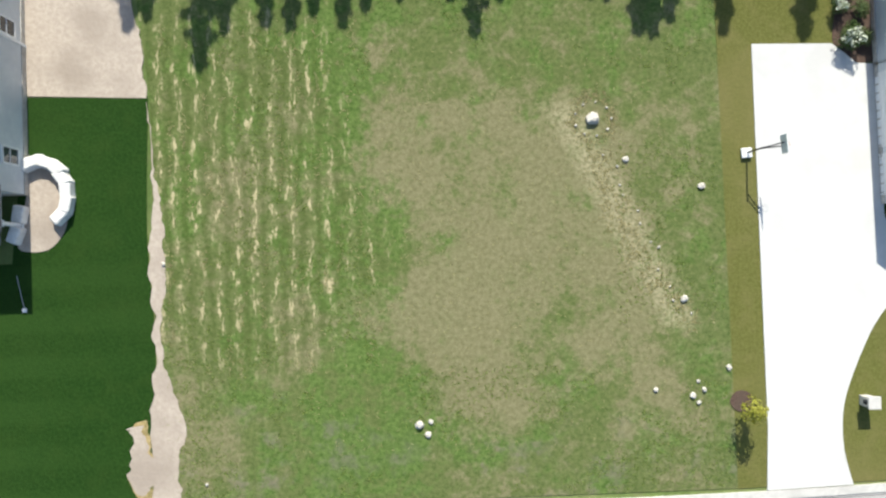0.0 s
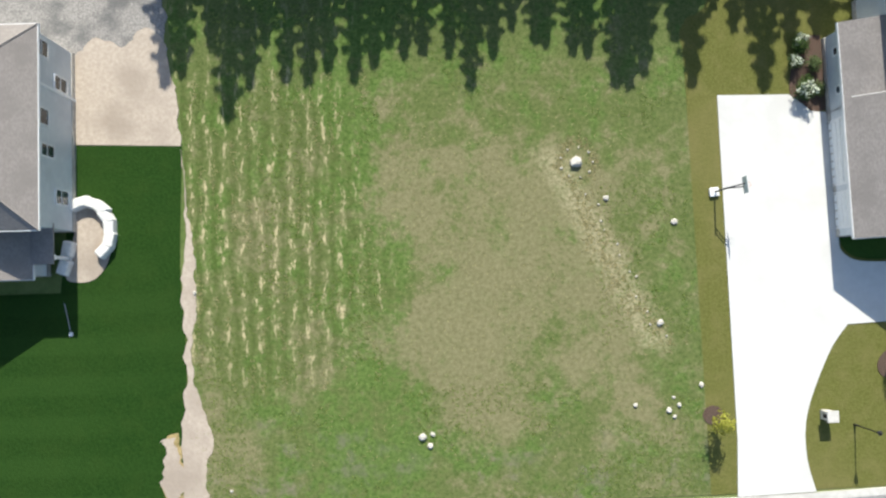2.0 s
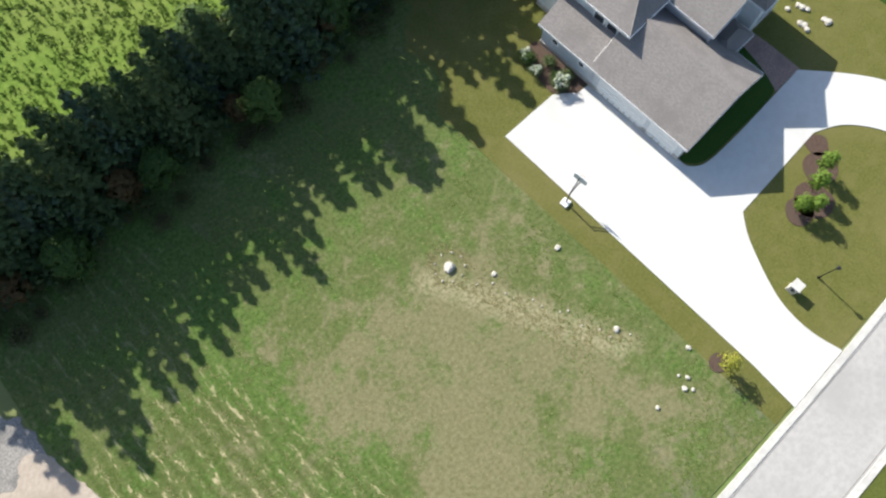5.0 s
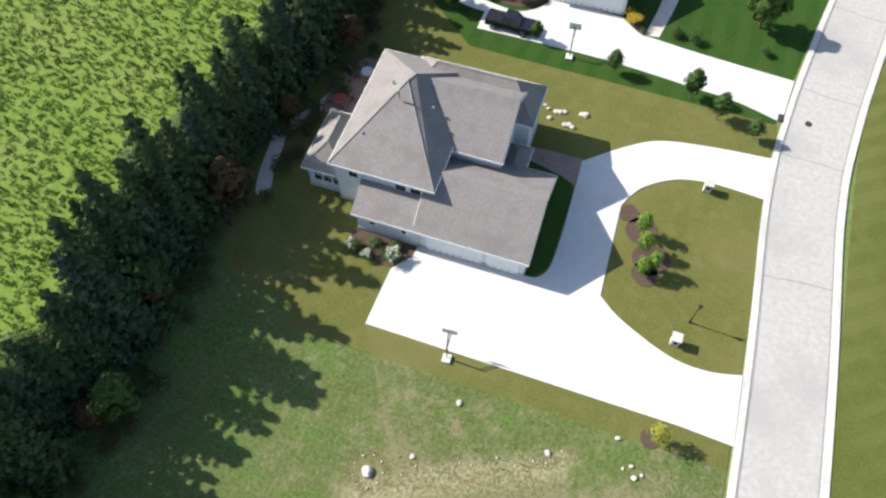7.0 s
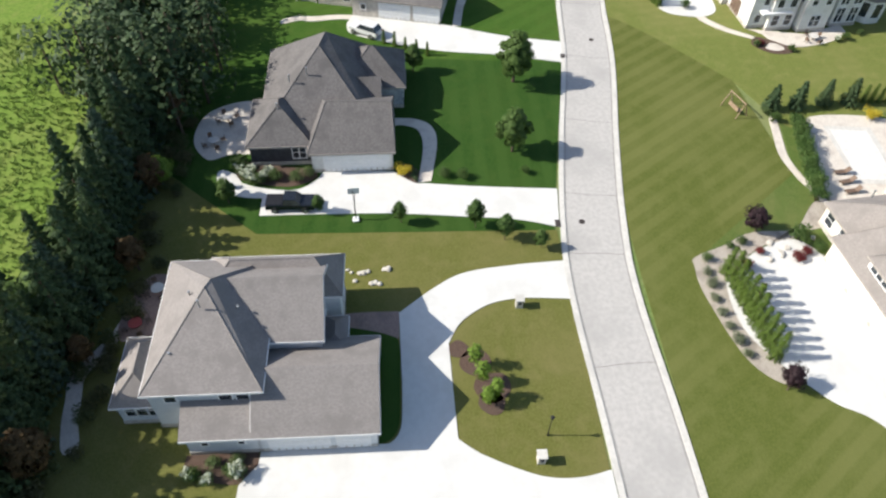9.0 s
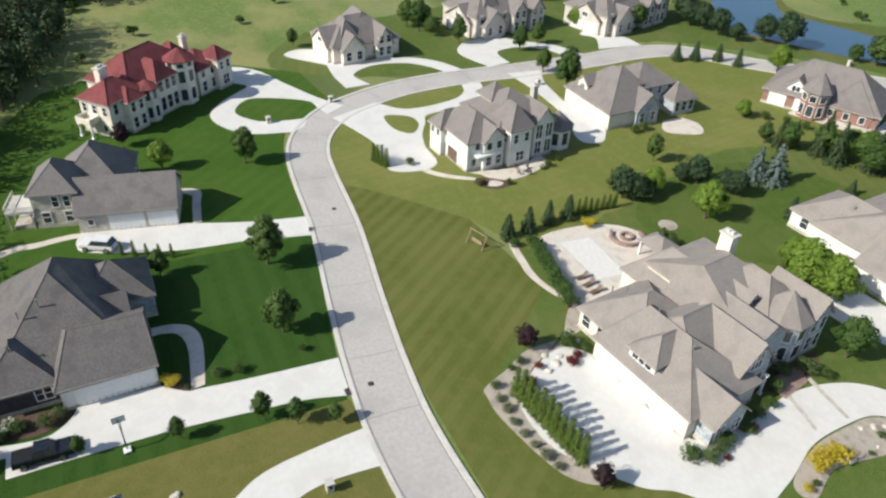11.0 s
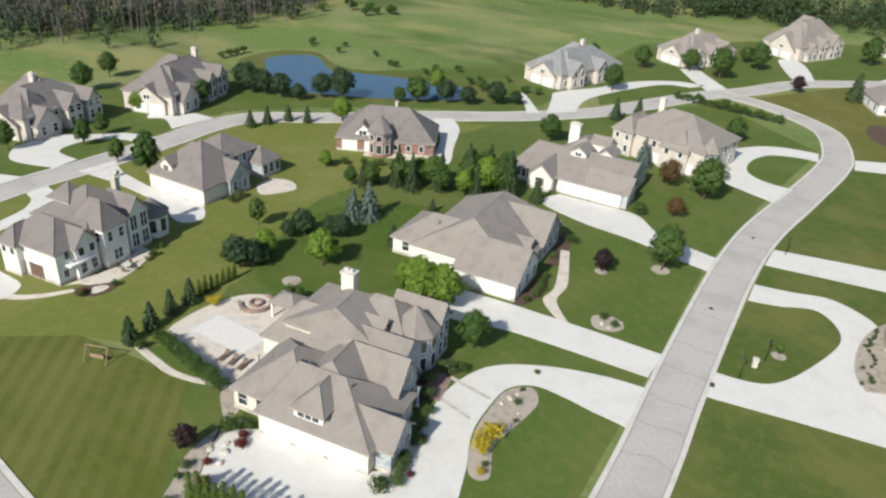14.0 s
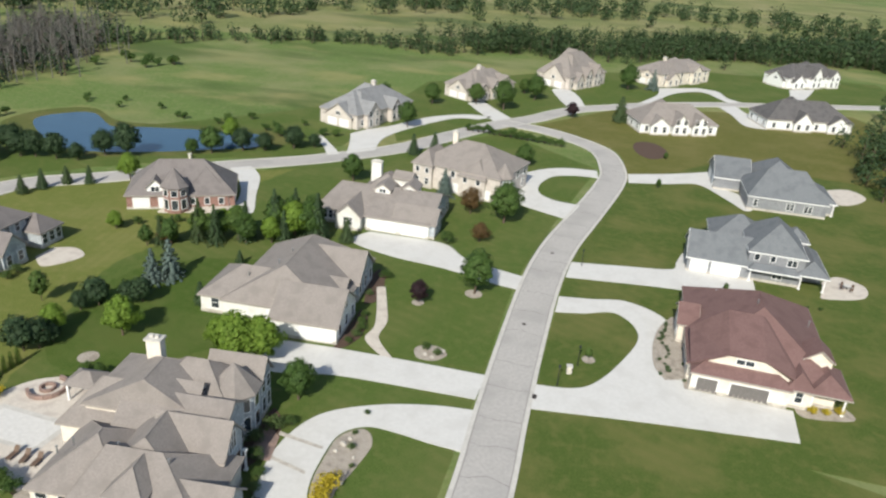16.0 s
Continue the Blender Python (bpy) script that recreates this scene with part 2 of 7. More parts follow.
G_FIELD = lawn("meadow", (0.088, 0.140, 0.038), (0.146, 0.208, 0.064), (0.230, 0.232, 0.112), 0.75, None, 1.6, 0.022, (0.062, 0.098, 0.028))
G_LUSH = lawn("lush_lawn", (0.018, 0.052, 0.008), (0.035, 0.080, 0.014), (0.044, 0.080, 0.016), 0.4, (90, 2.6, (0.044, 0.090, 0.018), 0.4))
G_WEST = lawn("deep_green_lawn", (0.010, 0.034, 0.005), (0.021, 0.056, 0.009), (0.024, 0.054, 0.009), 0.4, (90, 3.1, (0.025, 0.062, 0.011), 0.5))
G_MID = lawn("mid_green_lawn", (0.028, 0.072, 0.009), (0.052, 0.110, 0.017), (0.070, 0.110, 0.022), 0.45, (40, 2.6, (0.060, 0.118, 0.020), 0.4))
G_GREEN = lawn("green_lawn", (0.060, 0.098, 0.021), (0.098, 0.140, 0.036), (0.140, 0.150, 0.054), 0.6, (70, 2.4, (0.085, 0.122, 0.030), 0.4))
G_DEEP = lawn("deep_mown_lawn", (0.046, 0.084, 0.015), (0.076, 0.120, 0.026), (0.104, 0.126, 0.038), 0.6, (70, 2.4, (0.085, 0.122, 0.030), 0.3))
G_OLIVE = lawn("olive_lawn", (0.104, 0.132, 0.030), (0.160, 0.182, 0.050), (0.205, 0.200, 0.074), 0.55, (8, 1.8, (0.13, 0.145, 0.038), 0.2))
G_TAN = lawn("tan_lawn", (0.092, 0.100, 0.024), (0.136, 0.140, 0.041), (0.174, 0.156, 0.062), 0.6, (8, 1.8, (0.13, 0.13, 0.04), 0.15))
G_MIX = lawn("mixed_lawn", (0.054, 0.088, 0.019), (0.090, 0.124, 0.031), (0.150, 0.146, 0.052), 0.75, (70, 2.4, (0.090, 0.122, 0.030), 0.25))
G_HAY = lawn("pale_meadow", (0.120, 0.150, 0.050), (0.190, 0.215, 0.085), (0.270, 0.250, 0.130), 0.8, None, 1.6, 0.02, (0.085, 0.115, 0.045))
G_STRIPE = lawn("striped_lawn", (0.072, 0.092, 0.019), (0.106, 0.122, 0.030), (0.13, 0.14, 0.044), 0.5, (STRIPE_TURN, 2.2, (0.150, 0.155, 0.052), 0.42))
G_SHORE = lawn("shore_reeds", (0.060, 0.085, 0.022), (0.115, 0.135, 0.042), (0.15, 0.14, 0.055), 0.6, None, 1.5)


def lot_grass():
    """The unmown lot: green weeds, straw-coloured turf, and windrows of cut hay on its west half."""
    m, nodes, links, b = material("rough_grass", 0.95, 0.0, 0.05)
    where = nodes.new("ShaderNodeNewGeometry").outputs["Position"]
    parts = nodes.new("ShaderNodeSeparateXYZ")
    links.new(where, parts.inputs[0])
    wander = sums(nodes, links, "MULTIPLY", sums(nodes, links, "SUBTRACT", grain(nodes, links, where, 0.09, 5.0, 0.7), 0.5), 26.0)
    x, y = parts.outputs[0], parts.outputs[1]
    wx, wy = sums(nodes, links, "ADD", x, wander), sums(nodes, links, "SUBTRACT", y, wander)
    small, mid = grain(nodes, links, where, 3.2, 6.0, 0.8), grain(nodes, links, where, 0.55, 6.0, 0.7)
    big, other = grain(nodes, links, where, 0.13, 5.0, 0.6), grain(nodes, links, where, 0.24, 5.0, 0.65)
    patch = grain(nodes, links, where, 1.5, 6.0, 0.75)
    along_y = nodes.new("ShaderNodeCombineXYZ")
    links.new(x, along_y.inputs[0])
    links.new(sums(nodes, links, "MULTIPLY", y, 0.3), along_y.inputs[1])
    strand = grain(nodes, links, along_y.outputs[0], 2.6, 4.0, 0.75)
    colour = mixed(nodes, links, span(nodes, links, small, 0.28, 0.72), (0.062, 0.095, 0.025), (0.150, 0.172, 0.066))
    vivid = mixed(nodes, links, span(nodes, links, small, 0.34, 0.66), (0.052, 0.098, 0.020), (0.126, 0.192, 0.052))
    column = sums(nodes, links, "MULTIPLY", span(nodes, links, wx, -33.0, -29.0), span(nodes, links, wx, -26.5, -22.5, 1.0, 0.0))
    lush = sums(nodes, links, "ADD", sums(nodes, links, "ADD", sums(nodes, links, "MULTIPLY", other, 0.6), sums(nodes, links, "MULTIPLY", patch, 0.4)), sums(nodes, links, "MULTIPLY", column, 0.07))
    colour = mixed(nodes, links, span(nodes, links, lush, 0.495, 0.565, 0.0, 0.85), colour, vivid)
    turf = mixed(nodes, links, span(nodes, links, small, 0.28, 0.72), (0.136, 0.130, 0.062), (0.252, 0.230, 0.134))
    middle = sums(nodes, links, "MULTIPLY", span(nodes, links, wx, -32.0, -24.0), span(nodes, links, wx, -11.0, -4.0, 1.0, 0.0))
    middle = sums(nodes, links, "MULTIPLY", middle, sums(nodes, links, "MULTIPLY", span(nodes, links, wy, -28.0, -16.0), span(nodes, links, wy, -6.0, 3.0, 1.0, 0.0)))
    dry = sums(nodes, links, "ADD", sums(nodes, links, "MULTIPLY", big, 0.40), sums(nodes, links, "ADD", sums(nodes, links, "MULTIPLY", mid, 0.35), sums(nodes, links, "MULTIPLY", patch, 0.32)))
    dry = sums(nodes, links, "ADD", dry, sums(nodes, links, "MULTIPLY", middle, 0.085))
    dry = sums(nodes, links, "SUBTRACT", dry, sums(nodes, links, "ADD", span(nodes, links, wy, -5.0, 4.0, 0.0, 0.06), sums(nodes, links, "MULTIPLY", column, 0.06)))
    colour = mixed(nodes, links, span(nodes, links, dry, 0.50, 0.63, 0.0, 0.88), colour, turf)
    bend = sums(nodes, links, "ADD", sums(nodes, links, "ADD", x, sums(nodes, links, "MULTIPLY", mid, 1.1)), sums(nodes, links, "MULTIPLY", other, 2.4))
    wave = sums(nodes, links, "SINE", sums(nodes, links, "MULTIPLY", bend, 2 * math.pi / 1.3))
    zone = sums(nodes, links, "MULTIPLY", span(nodes, links, wx, -31.5, -27.0, 1.0, 0.0), sums(nodes, links, "MULTIPLY", span(nodes, links, wy, -25.0, -16.0), span(nodes, links, wy, -2.0, 6.0, 1.0, 0.25)))
    gaps = sums(nodes, links, "MULTIPLY", span(nodes, links, wave, -0.2, -1.0), zone)
    colour = mixed(nodes, links, sums(nodes, links, "MULTIPLY", gaps, 0.42), colour, (0.052, 0.078, 0.018))
    rows = sums(nodes, links, "MULTIPLY", span(nodes, links, wave, 0.1, 0.9), zone)
    rows = sums(nodes, links, "MULTIPLY", rows, span(nodes, links, strand, 0.50, 0.62))
    colour = mixed(nodes, links, rows, colour, (0.44, 0.385, 0.23))
    line = sums(nodes, links, "ADD", x, sums(nodes, links, "ADD", 14.8, sums(nodes, links, "MULTIPLY", y, 0.508)))
    near = span(nodes, links, sums(nodes, links, "ABSOLUTE", sums(nodes, links, "ADD", line, sums(nodes, links, "MULTIPLY", patch, 1.6)), 0.0), 2.0, 0.3)
    near = sums(nodes, links, "MULTIPLY", near, sums(nodes, links, "MULTIPLY", span(nodes, links, y, -20.5, -19.0), span(nodes, links, y, -5.0, -3.0, 1.0, 0.0)))
    colour = mixed(nodes, links, sums(nodes, links, "MULTIPLY", near, span(nodes, links, small, 0.40, 0.58, 0.1, 0.6)), colour, (0.40, 0.36, 0.23))
    bare = sums(nodes, links, "MULTIPLY", span(nodes, links, wy, -24.0, -29.0), span(nodes, links, mid, 0.45, 0.62))
    colour = mixed(nodes, links, sums(nodes, links, "MULTIPLY", bare, span(nodes, links, other, 0.46, 0.60, 0.0, 0.55)), colour, (0.165, 0.150, 0.115))
    links.new(colour, b.inputs["Base Color"])
    bumped(nodes, links, b, small, 0.4, 0.08)
    return m


G_LOT = lot_grass()
L_TREE = foliage("tree_leaves", (0.030, 0.066, 0.014), (0.080, 0.142, 0.034), (0.095, 0.152, 0.036))
L_LIGHT = foliage("light_leaves", (0.115, 0.200, 0.026), (0.22, 0.33, 0.055), None, 0.4)
L_DARK = foliage("conifer_needles", (0.030, 0.062, 0.027), (0.082, 0.130, 0.058), (0.075, 0.108, 0.042), 0.25)
L_TEAL = foliage("blue_green_needles", (0.030, 0.058, 0.036), (0.075, 0.118, 0.075), None, 0.15)
L_SCRUB = foliage("scrub_leaves", (0.050, 0.055, 0.020), (0.120, 0.115, 0.050), (0.07, 0.105, 0.03), 0.2)
L_BLUE = foliage("blue_spruce_needles", (0.075, 0.115, 0.105), (0.145, 0.195, 0.175), None, 0.1)
L_SAGE = foliage("grey_green_leaves", (0.10, 0.125, 0.070), (0.20, 0.225, 0.140), None, 0.2)
L_ARB = foliage("arborvitae_leaves", (0.055, 0.098, 0.014), (0.125, 0.185, 0.032), None, 0.15)
L_PURPLE = foliage("purple_leaves", (0.014, 0.008, 0.011), (0.040, 0.020, 0.025), None, 0.15)
L_RUST = foliage("russet_leaves", (0.06, 0.04, 0.016), (0.14, 0.085, 0.035), None, 0.2)
L_RED = foliage("red_leaves", (0.09, 0.012, 0.014), (0.17, 0.03, 0.03), None, 0.2)
L_YELLOW = foliage("yellow_leaves", (0.35, 0.28, 0.02), (0.58, 0.47, 0.05), None, 0.3)
L_LIME = foliage("lime_leaves", (0.26, 0.27, 0.035), (0.44, 0.43, 0.08), None, 0.35)
L_WHITE = foliage("white_blooms", (0.45, 0.50, 0.36), (0.75, 0.78, 0.68), None, 0.2)
L_SHRUB = foliage("shrub_leaves", (0.030, 0.065, 0.014), (0.090, 0.145, 0.035), (0.11, 0.15, 0.06))
L_WEED = foliage("weed_leaves", (0.098, 0.172, 0.028), (0.170, 0.255, 0.056), None, 0.3)
L_TUFT = foliage("grass_blades", (0.11, 0.175, 0.030), (0.22, 0.28, 0.07), None, 0.45)
L_HAY = foliage("dry_hay", (0.27, 0.25, 0.11), (0.42, 0.38, 0.20), None, 0.5)
L_BARE = foliage("bare_twigs", (0.060, 0.056, 0.048), (0.125, 0.118, 0.105), None, 0.1)
L_SHORE = foliage("dark_tree_leaves", (0.016, 0.038, 0.016), (0.046, 0.080, 0.034), None, 0.15)
L_WOODS = foliage("woodland_leaves", (0.022, 0.046, 0.018), (0.060, 0.098, 0.038), None, 0.15)
G_WEEDS = lawn("weedy_field", (0.100, 0.168, 0.026), (0.165, 0.245, 0.046), (0.190, 0.225, 0.060), 0.6, None, 1.8)


# ---- mesh helpers ----
class Build:
    """Collects boxes, prisms and sheets, and links them as one mesh."""

    def __init__(self):
        self.v, self.f = [], []

    def face(self, *pts):
        n = len(self.v)
        self.v += [tuple(p) for p in pts]
        self.f.append(tuple(range(n, n + len(pts))))
        return self

    def solid(self, low, high):
        """A closed prism between two rings with the same number of corners."""
        n, k = len(self.v), len(low)
        self.v += [tuple(p) for p in low] + [tuple(p) for p in high]
        self.f.append(tuple(range(n + k - 1, n - 1, -1)))
        self.f.append(tuple(range(n + k, n + 2 * k)))
        for i in range(k):
            j = (i + 1) % k
            self.f.append((n + i, n + j, n + k + j, n + k + i))
        return self

    def box(self, x0, y0, z0, x1, y1, z1):
        ring = ((x0, y0), (x1, y0), (x1, y1), (x0, y1))
        return self.solid([(x, y, z0) for x, y in ring], [(x, y, z1) for x, y in ring])

    def ring(self, x0, y0, x1, y1, t, z0, z1):
        """A square frame of boards, t thick, as one closed piece."""
        n = len(self.v)
        for a, z in ((0, z0), (t, z0), (t, z1), (0, z1)):
            self.v += [(x0 + a, y0 + a, z), (x1 - a, y0 + a, z), (x1 - a, y1 - a, z), (x0 + a, y1 - a, z)]
        for k in range(4):
            for i in range(4):
                j, m = (i + 1) % 4, (k + 1) % 4
                self.f.append((n + 4 * k + i, n + 4 * k + j, n + 4 * m + j, n + 4 * m + i))
        return self

    def tube(self, a, b, r0, r1, sides=8):
        a, b = Vector(a), Vector(b)
        turn = (b - a).to_track_quat("Z", "Y")
        ring = [Vector((math.cos(i * 2 * math.pi / sides), math.sin(i * 2 * math.pi / sides), 0)) for i in range(sides)]
        return self.solid([a + turn @ (p * r0) for p in ring], [b + turn @ (p * r1) for p in ring])

    def mesh(self, name, mat):
        verts, faces = self.v, self.f
        if name.endswith("roof"):  # slopes that meet share their corners
            known = {}
            spots = [known.setdefault(tuple(round(c, 4) for c in p), len(known)) for p in verts]
            verts, faces = list(known), [tuple(dict.fromkeys(spots[i] for i in f)) for f in faces]
            faces = [f for f in faces if len(f) > 2]
        me = bpy.data.meshes.new(name)
        me.from_pydata(verts, [], faces)
        me.materials.append(mat)
        me.update()
        return me

    def put(self, name, mat, parent=None, label="", bevel=0.0):
        return place(name, self.mesh(name, mat), parent, label, bevel)


def place(name, me, parent=None, label="", bevel=0.0, at=None):
    ob = new(name, me)
    if parent:
        ob.parent = parent
    if at:
        ob.matrix_basis = at
    if label:
        ob["label"] = label
    if bevel:
        mod = ob.modifiers.new("bevel", "BEVEL")
        mod.width, mod.segments = bevel, 2
    return ob


def thing(name, m, label, category, group="", kind=""):
    ob = new(name)
    ob.matrix_basis = m
    return tagged(ob, label, category, group, kind)


def curve(pts, steps=8, closed=False):
    """A smooth line through plan points; a point with a third entry is a sharp corner."""
    out, n = [], len(pts)
    for i in range(n if closed else n - 1):
        p1, p2 = pts[i], pts[(i + 1) % n]
        p0 = pts[(i - 1) % n] if (closed or i > 0) else p1
        p3 = pts[(i + 2) % n] if (closed or i + 2 < n) else p2
        p0 = p1 if len(p1) > 2 else p0
        p3 = p2 if len(p2) > 2 else p3
        count = 1 if (len(p1) > 2 and len(p2) > 2) else steps
        for s in range(count):
            t = s / count
            out.append(tuple(0.5 * (2 * b + (c - a) * t + (2 * a - 5 * b + 4 * c - d) * t * t + (3 * b - a - 3 * c + d) * t ** 3)
                             for a, b, c, d in zip(p0[:2], p1[:2], p2[:2], p3[:2])))
    if not closed:
        out.append(tuple(pts[-1][:2]))
    return out


def slab(name, pts, mat, top, label, category, thick=0.3, kind="structure", steps=8, ragged=0.0):
    """A flat piece of ground, paving or bed with an outline through plan points."""
    ring = curve(pts, steps, True)
    if ragged:
        ring = [(x + ragged * noise.noise(Vector((x, y, 1.5))) + 0.5 * ragged * noise.noise(Vector((x * 3, y * 3, 4.5))), y + ragged * noise.noise(Vector((x, y, 9.5)))) for x, y in ring]
    area = sum(a[0] * b[1] - b[0] * a[1] for a, b in zip(ring, ring[1:] + ring[:1]))
    ring = ring if area > 0 else ring[::-1]
    bm = bmesh.new()
    verts = [bm.verts.new((x, y, top)) for x, y in ring]
    bm.faces.new(verts).normal_update()
    low = [bm.verts.new((x, y, top - thick)) for x, y in ring]
    for i in range(len(ring)):
        j = (i + 1) % len(ring)
        bm.faces.new((low[i], low[j], verts[j], verts[i])).normal_update()
    bmesh.ops.triangulate(bm, faces=[f for f in bm.faces if len(f.verts) > 4])
    me = bpy.data.meshes.new(name)
    bm.to_mesh(me)
    bm.free()
    me.materials.append(mat)
    return tagged(new(name, me), label, category, "", kind)


def strip(name, line, left, right, z0, z1, mat, parent=None):
    """A band along a plan line, from left to right of it, with a top at z1."""
    b, n = Build(), len(line)
    rows = []
    for i, p in enumerate(line):
        a, c = line[max(i - 1, 0)], line[min(i + 1, n - 1)]
        d = Vector((c[0] - a[0], c[1] - a[1])).normalized()
        nx, ny = -d.y, d.x
        rows.append([(p[0] + nx * left, p[1] + ny * left, z1), (p[0] + nx * right, p[1] + ny * right, z1),
                     (p[0] + nx * right, p[1] + ny * right, z0), (p[0] + nx * left, p[1] + ny * left, z0)])
    for r in rows:
        b.v += r
    for i in range(n - 1):
        for k in range(4):
            j = (k + 1) % 4
            b.f.append((4 * i + j, 4 * i + k, 4 * i + 4 + k, 4 * i + 4 + j))
    return b.put(name, mat, parent)


# ---- ground ----
ground_mesh = Build()
reach = [-4000, -1200, -400, -150, -60, 0, 60, 150, 400, 1200, 4000]
for i in range(len(reach) - 1):
    for j in range(len(reach) - 1):
        x0, x1, y0, y1 = reach[i], reach[i + 1], reach[j] - 100, reach[j + 1] - 100
        ground_mesh.face((x0, y0, -0.1), (x1, y0, -0.1), (x1, y1, -0.1), (x0, y1, -0.1))
tagged(ground_mesh.put("ground", G_FIELD), "open green meadow with drier patches of grass", "ground", "", "structure")


def lawn_piece(pts, mat, label, top=-0.04, ragged=0.0):
    return slab("lawn", pts, mat, top, label, "lawn", 0.1, ragged=ragged, steps=16 if ragged else 8)


S = 1  # marks a sharp corner
lawn_piece([(-42.3, -31.3, S), (-42.3, -2.6, S), (-43.5, 8, S), (-42, 26, S), (-10, 26, S), (8, 24, S), (-2.5, 2, S), (-2.2, -15, S), (-2.0, -31.2, S)], G_LOT,
           "unmown vacant lot of green weeds and straw-coloured grass", -0.04)
lawn_piece([(-120, -31.5, S), (-42.6, -31.5, S), (-42.3, -20), (-42.7, -12), (-42.4, -2.6, S), (-50.8, -2.5, S), (-52, -14, S), (-120, -14, S)], G_WEST,
           "dense dark green lawn beside the house", -0.04)
lawn_piece([(-2.5, 2, S), (-2.6, 5.5), (0.2, 8.5), (-0.4, 12), (2.6, 15), (3.4, 19), (8, 24, S), (28, 19, S), (44, 14, S), (33.5, 2, S), (33.5, -30.3, S), (0, -31.1, S), (-2.0, -31.2, S)], G_TAN, "short olive-brown lawn round the house", -0.036, 0.45)
lawn_piece([(33.5, -30.3, S), (33.5, 2, S), (44, 14, S), (62, 14, S), (66, -8, S), (64.5, -35.8, S), (45.5, -32.2)], G_LUSH, "dense dark green lawn behind a pale driveway", -0.04)
lawn_piece([(66, -8, S), (62, 14, S), (90, 16, S), (128, -2, S), (140, -25, S), (122, -50, S), (103, -52, S), (99, -42), (86, -37.5), (64.5, -35.8, S)], G_MID, "dense green lawn between houses", -0.036)
lawn_piece([(-4.5, -38.9, S), (8, -38.6), (40, -38.6), (60, -42), (76, -43.5), (60, -58, S), (42, -60, S), (30, -46, S), (14, -58, S), (-5, -62, S)], G_STRIPE, "lawn with broad diagonal mowing lanes", -0.030)
lawn_piece([(60, -58, S), (76, -43.5), (92, -46), (102, -56), (105, -78), (104.8, -110), (103, -132), (73, -159), (58, -170, S), (63, -148), (60, -126), (63, -108), (55, -84), (50, -62, S)], G_OLIVE,
           "olive-green lawn round large houses", -0.034, 0.8)
lawn_piece([(-5, -42, S), (9, -44, S), (30, -46, S), (42, -60, S), (56, -62, S), (62, -82, S), (70, -108, S), (70, -126, S), (64, -168, S), (40, -197, S), (18, -230, S), (-12, -206, S), (-4, -140), (-4.5, -95)], G_GREEN,
           "mown green lawns between the houses", -0.038)
lawn_piece([(-12.5, -42, S), (-12, -95, S), (-46, -95, S), (-110, -80, S), (-110, -42, S)], G_MIX, "wide olive-green lawn beside the road", -0.038)
lawn_piece([(-12, -95, S), (-11.6, -120), (-12.5, -150), (-20, -199, S), (-45, -230, S), (-95, -225, S), (-85, -95, S)], G_MIX, "mown green lawns round the grey houses", -0.036)
lawn_piece([(-20, -199, S), (-15, -228), (10, -245, S), (-14, -285, S), (-100, -322, S), (-120, -260, S), (-95, -225, S), (-45, -230, S)], G_TAN, "olive-brown lawn inside the road bend", -0.034)
lawn_piece([(112, -70, S), (112, -112), (113, -122), (109, -140), (79, -169), (58, -184), (60, -250), (100, -200), (132, -160), (152, -120), (150, -80), (142, -54), (125, -46)], G_GREEN, "mown green lawns along the outer road", -0.04, 0.9)
lawn_piece([(53, -83), (58, -95), (59, -108), (52, -117), (40, -122), (28, -126), (24, -118), (25, -104), (34, -92), (44, -82)], G_DEEP, "deep green lawn between the gardens", -0.028, 0.7)
lawn_piece([(44, -205, S), (20, -246), (0, -282), (-60, -324), (-130, -360, S), (-130, -410, S), (-50, -390, S), (20, -340, S), (60, -290, S), (60, -240, S)], G_GREEN, "mown green lawns at the far houses", -0.042)

lawn_piece([(-75, 27, S), (-42, 25.5), (-10, 25), (8, 27), (33, 25), (60, 26, S), (90, 40, S), (90, 120, S), (-75, 120, S)], G_WEEDS, "bright green weedy field behind the tree belt", -0.05)

slab("soil_strip", [(-42.5, -2.8), (-42.2, -8), (-42.6, -14), (-42.3, -20), (-42.6, -24), (-42.7, -31.5, S), (-40.6, -31.5, S), (-40.9, -28), (-40.4, -25.6), (-41.5, -22), (-41.9, -19), (-41.5, -15), (-41.7, -11), (-42.0, -8)], SAND, -0.02,
     "bare soil strip along the edge of the lot", "soil", 0.1, ragged=0.28, steps=14)
for ring in ([(-43.8, -25.4), (-42.9, -25.2), (-42.6, -27), (-42.9, -28.6), (-43.6, -28.2), (-43.3, -27)], [(-44.2, -29.2), (-42.8, -28.8), (-42.7, -30.8), (-43.6, -31.0)]):
    slab("dead_turf", ring, STRAW, -0.028, "patch of dead yellow-brown turf in the lawn", "turf", 0.1, ragged=0.45, steps=12)
slab("soil_pad", [(-50.9, -2.5, S), (-42.4, -2.6, S), (-43.0, 1.5), (-43.8, 6), (-45.5, 6.6), (-47, 5.4), (-49, 6.2), (-50.9, 4.6, S)], SAND, -0.02, "pale bare soil beside the house", "soil", 0.1, ragged=0.35, steps=14)
slab("gravel_patch", [(-51, 3.5, S), (-43.2, 3, S), (-43.8, 9), (-46.5, 15), (-49, 20), (-58, 22), (-64, 12), (-64, 6, S)], ASH, -0.03, "grey gravel and rubble heap area", "gravel", 0.1, ragged=0.8, steps=14)
slab("soil_patch", [(-44.3, -26), (-43.0, -25.5), (-42.7, -29), (-44.0, -30)], SAND, -0.025, "small patch of dry yellow turf", "soil", 0.1, ragged=0.7, steps=14)

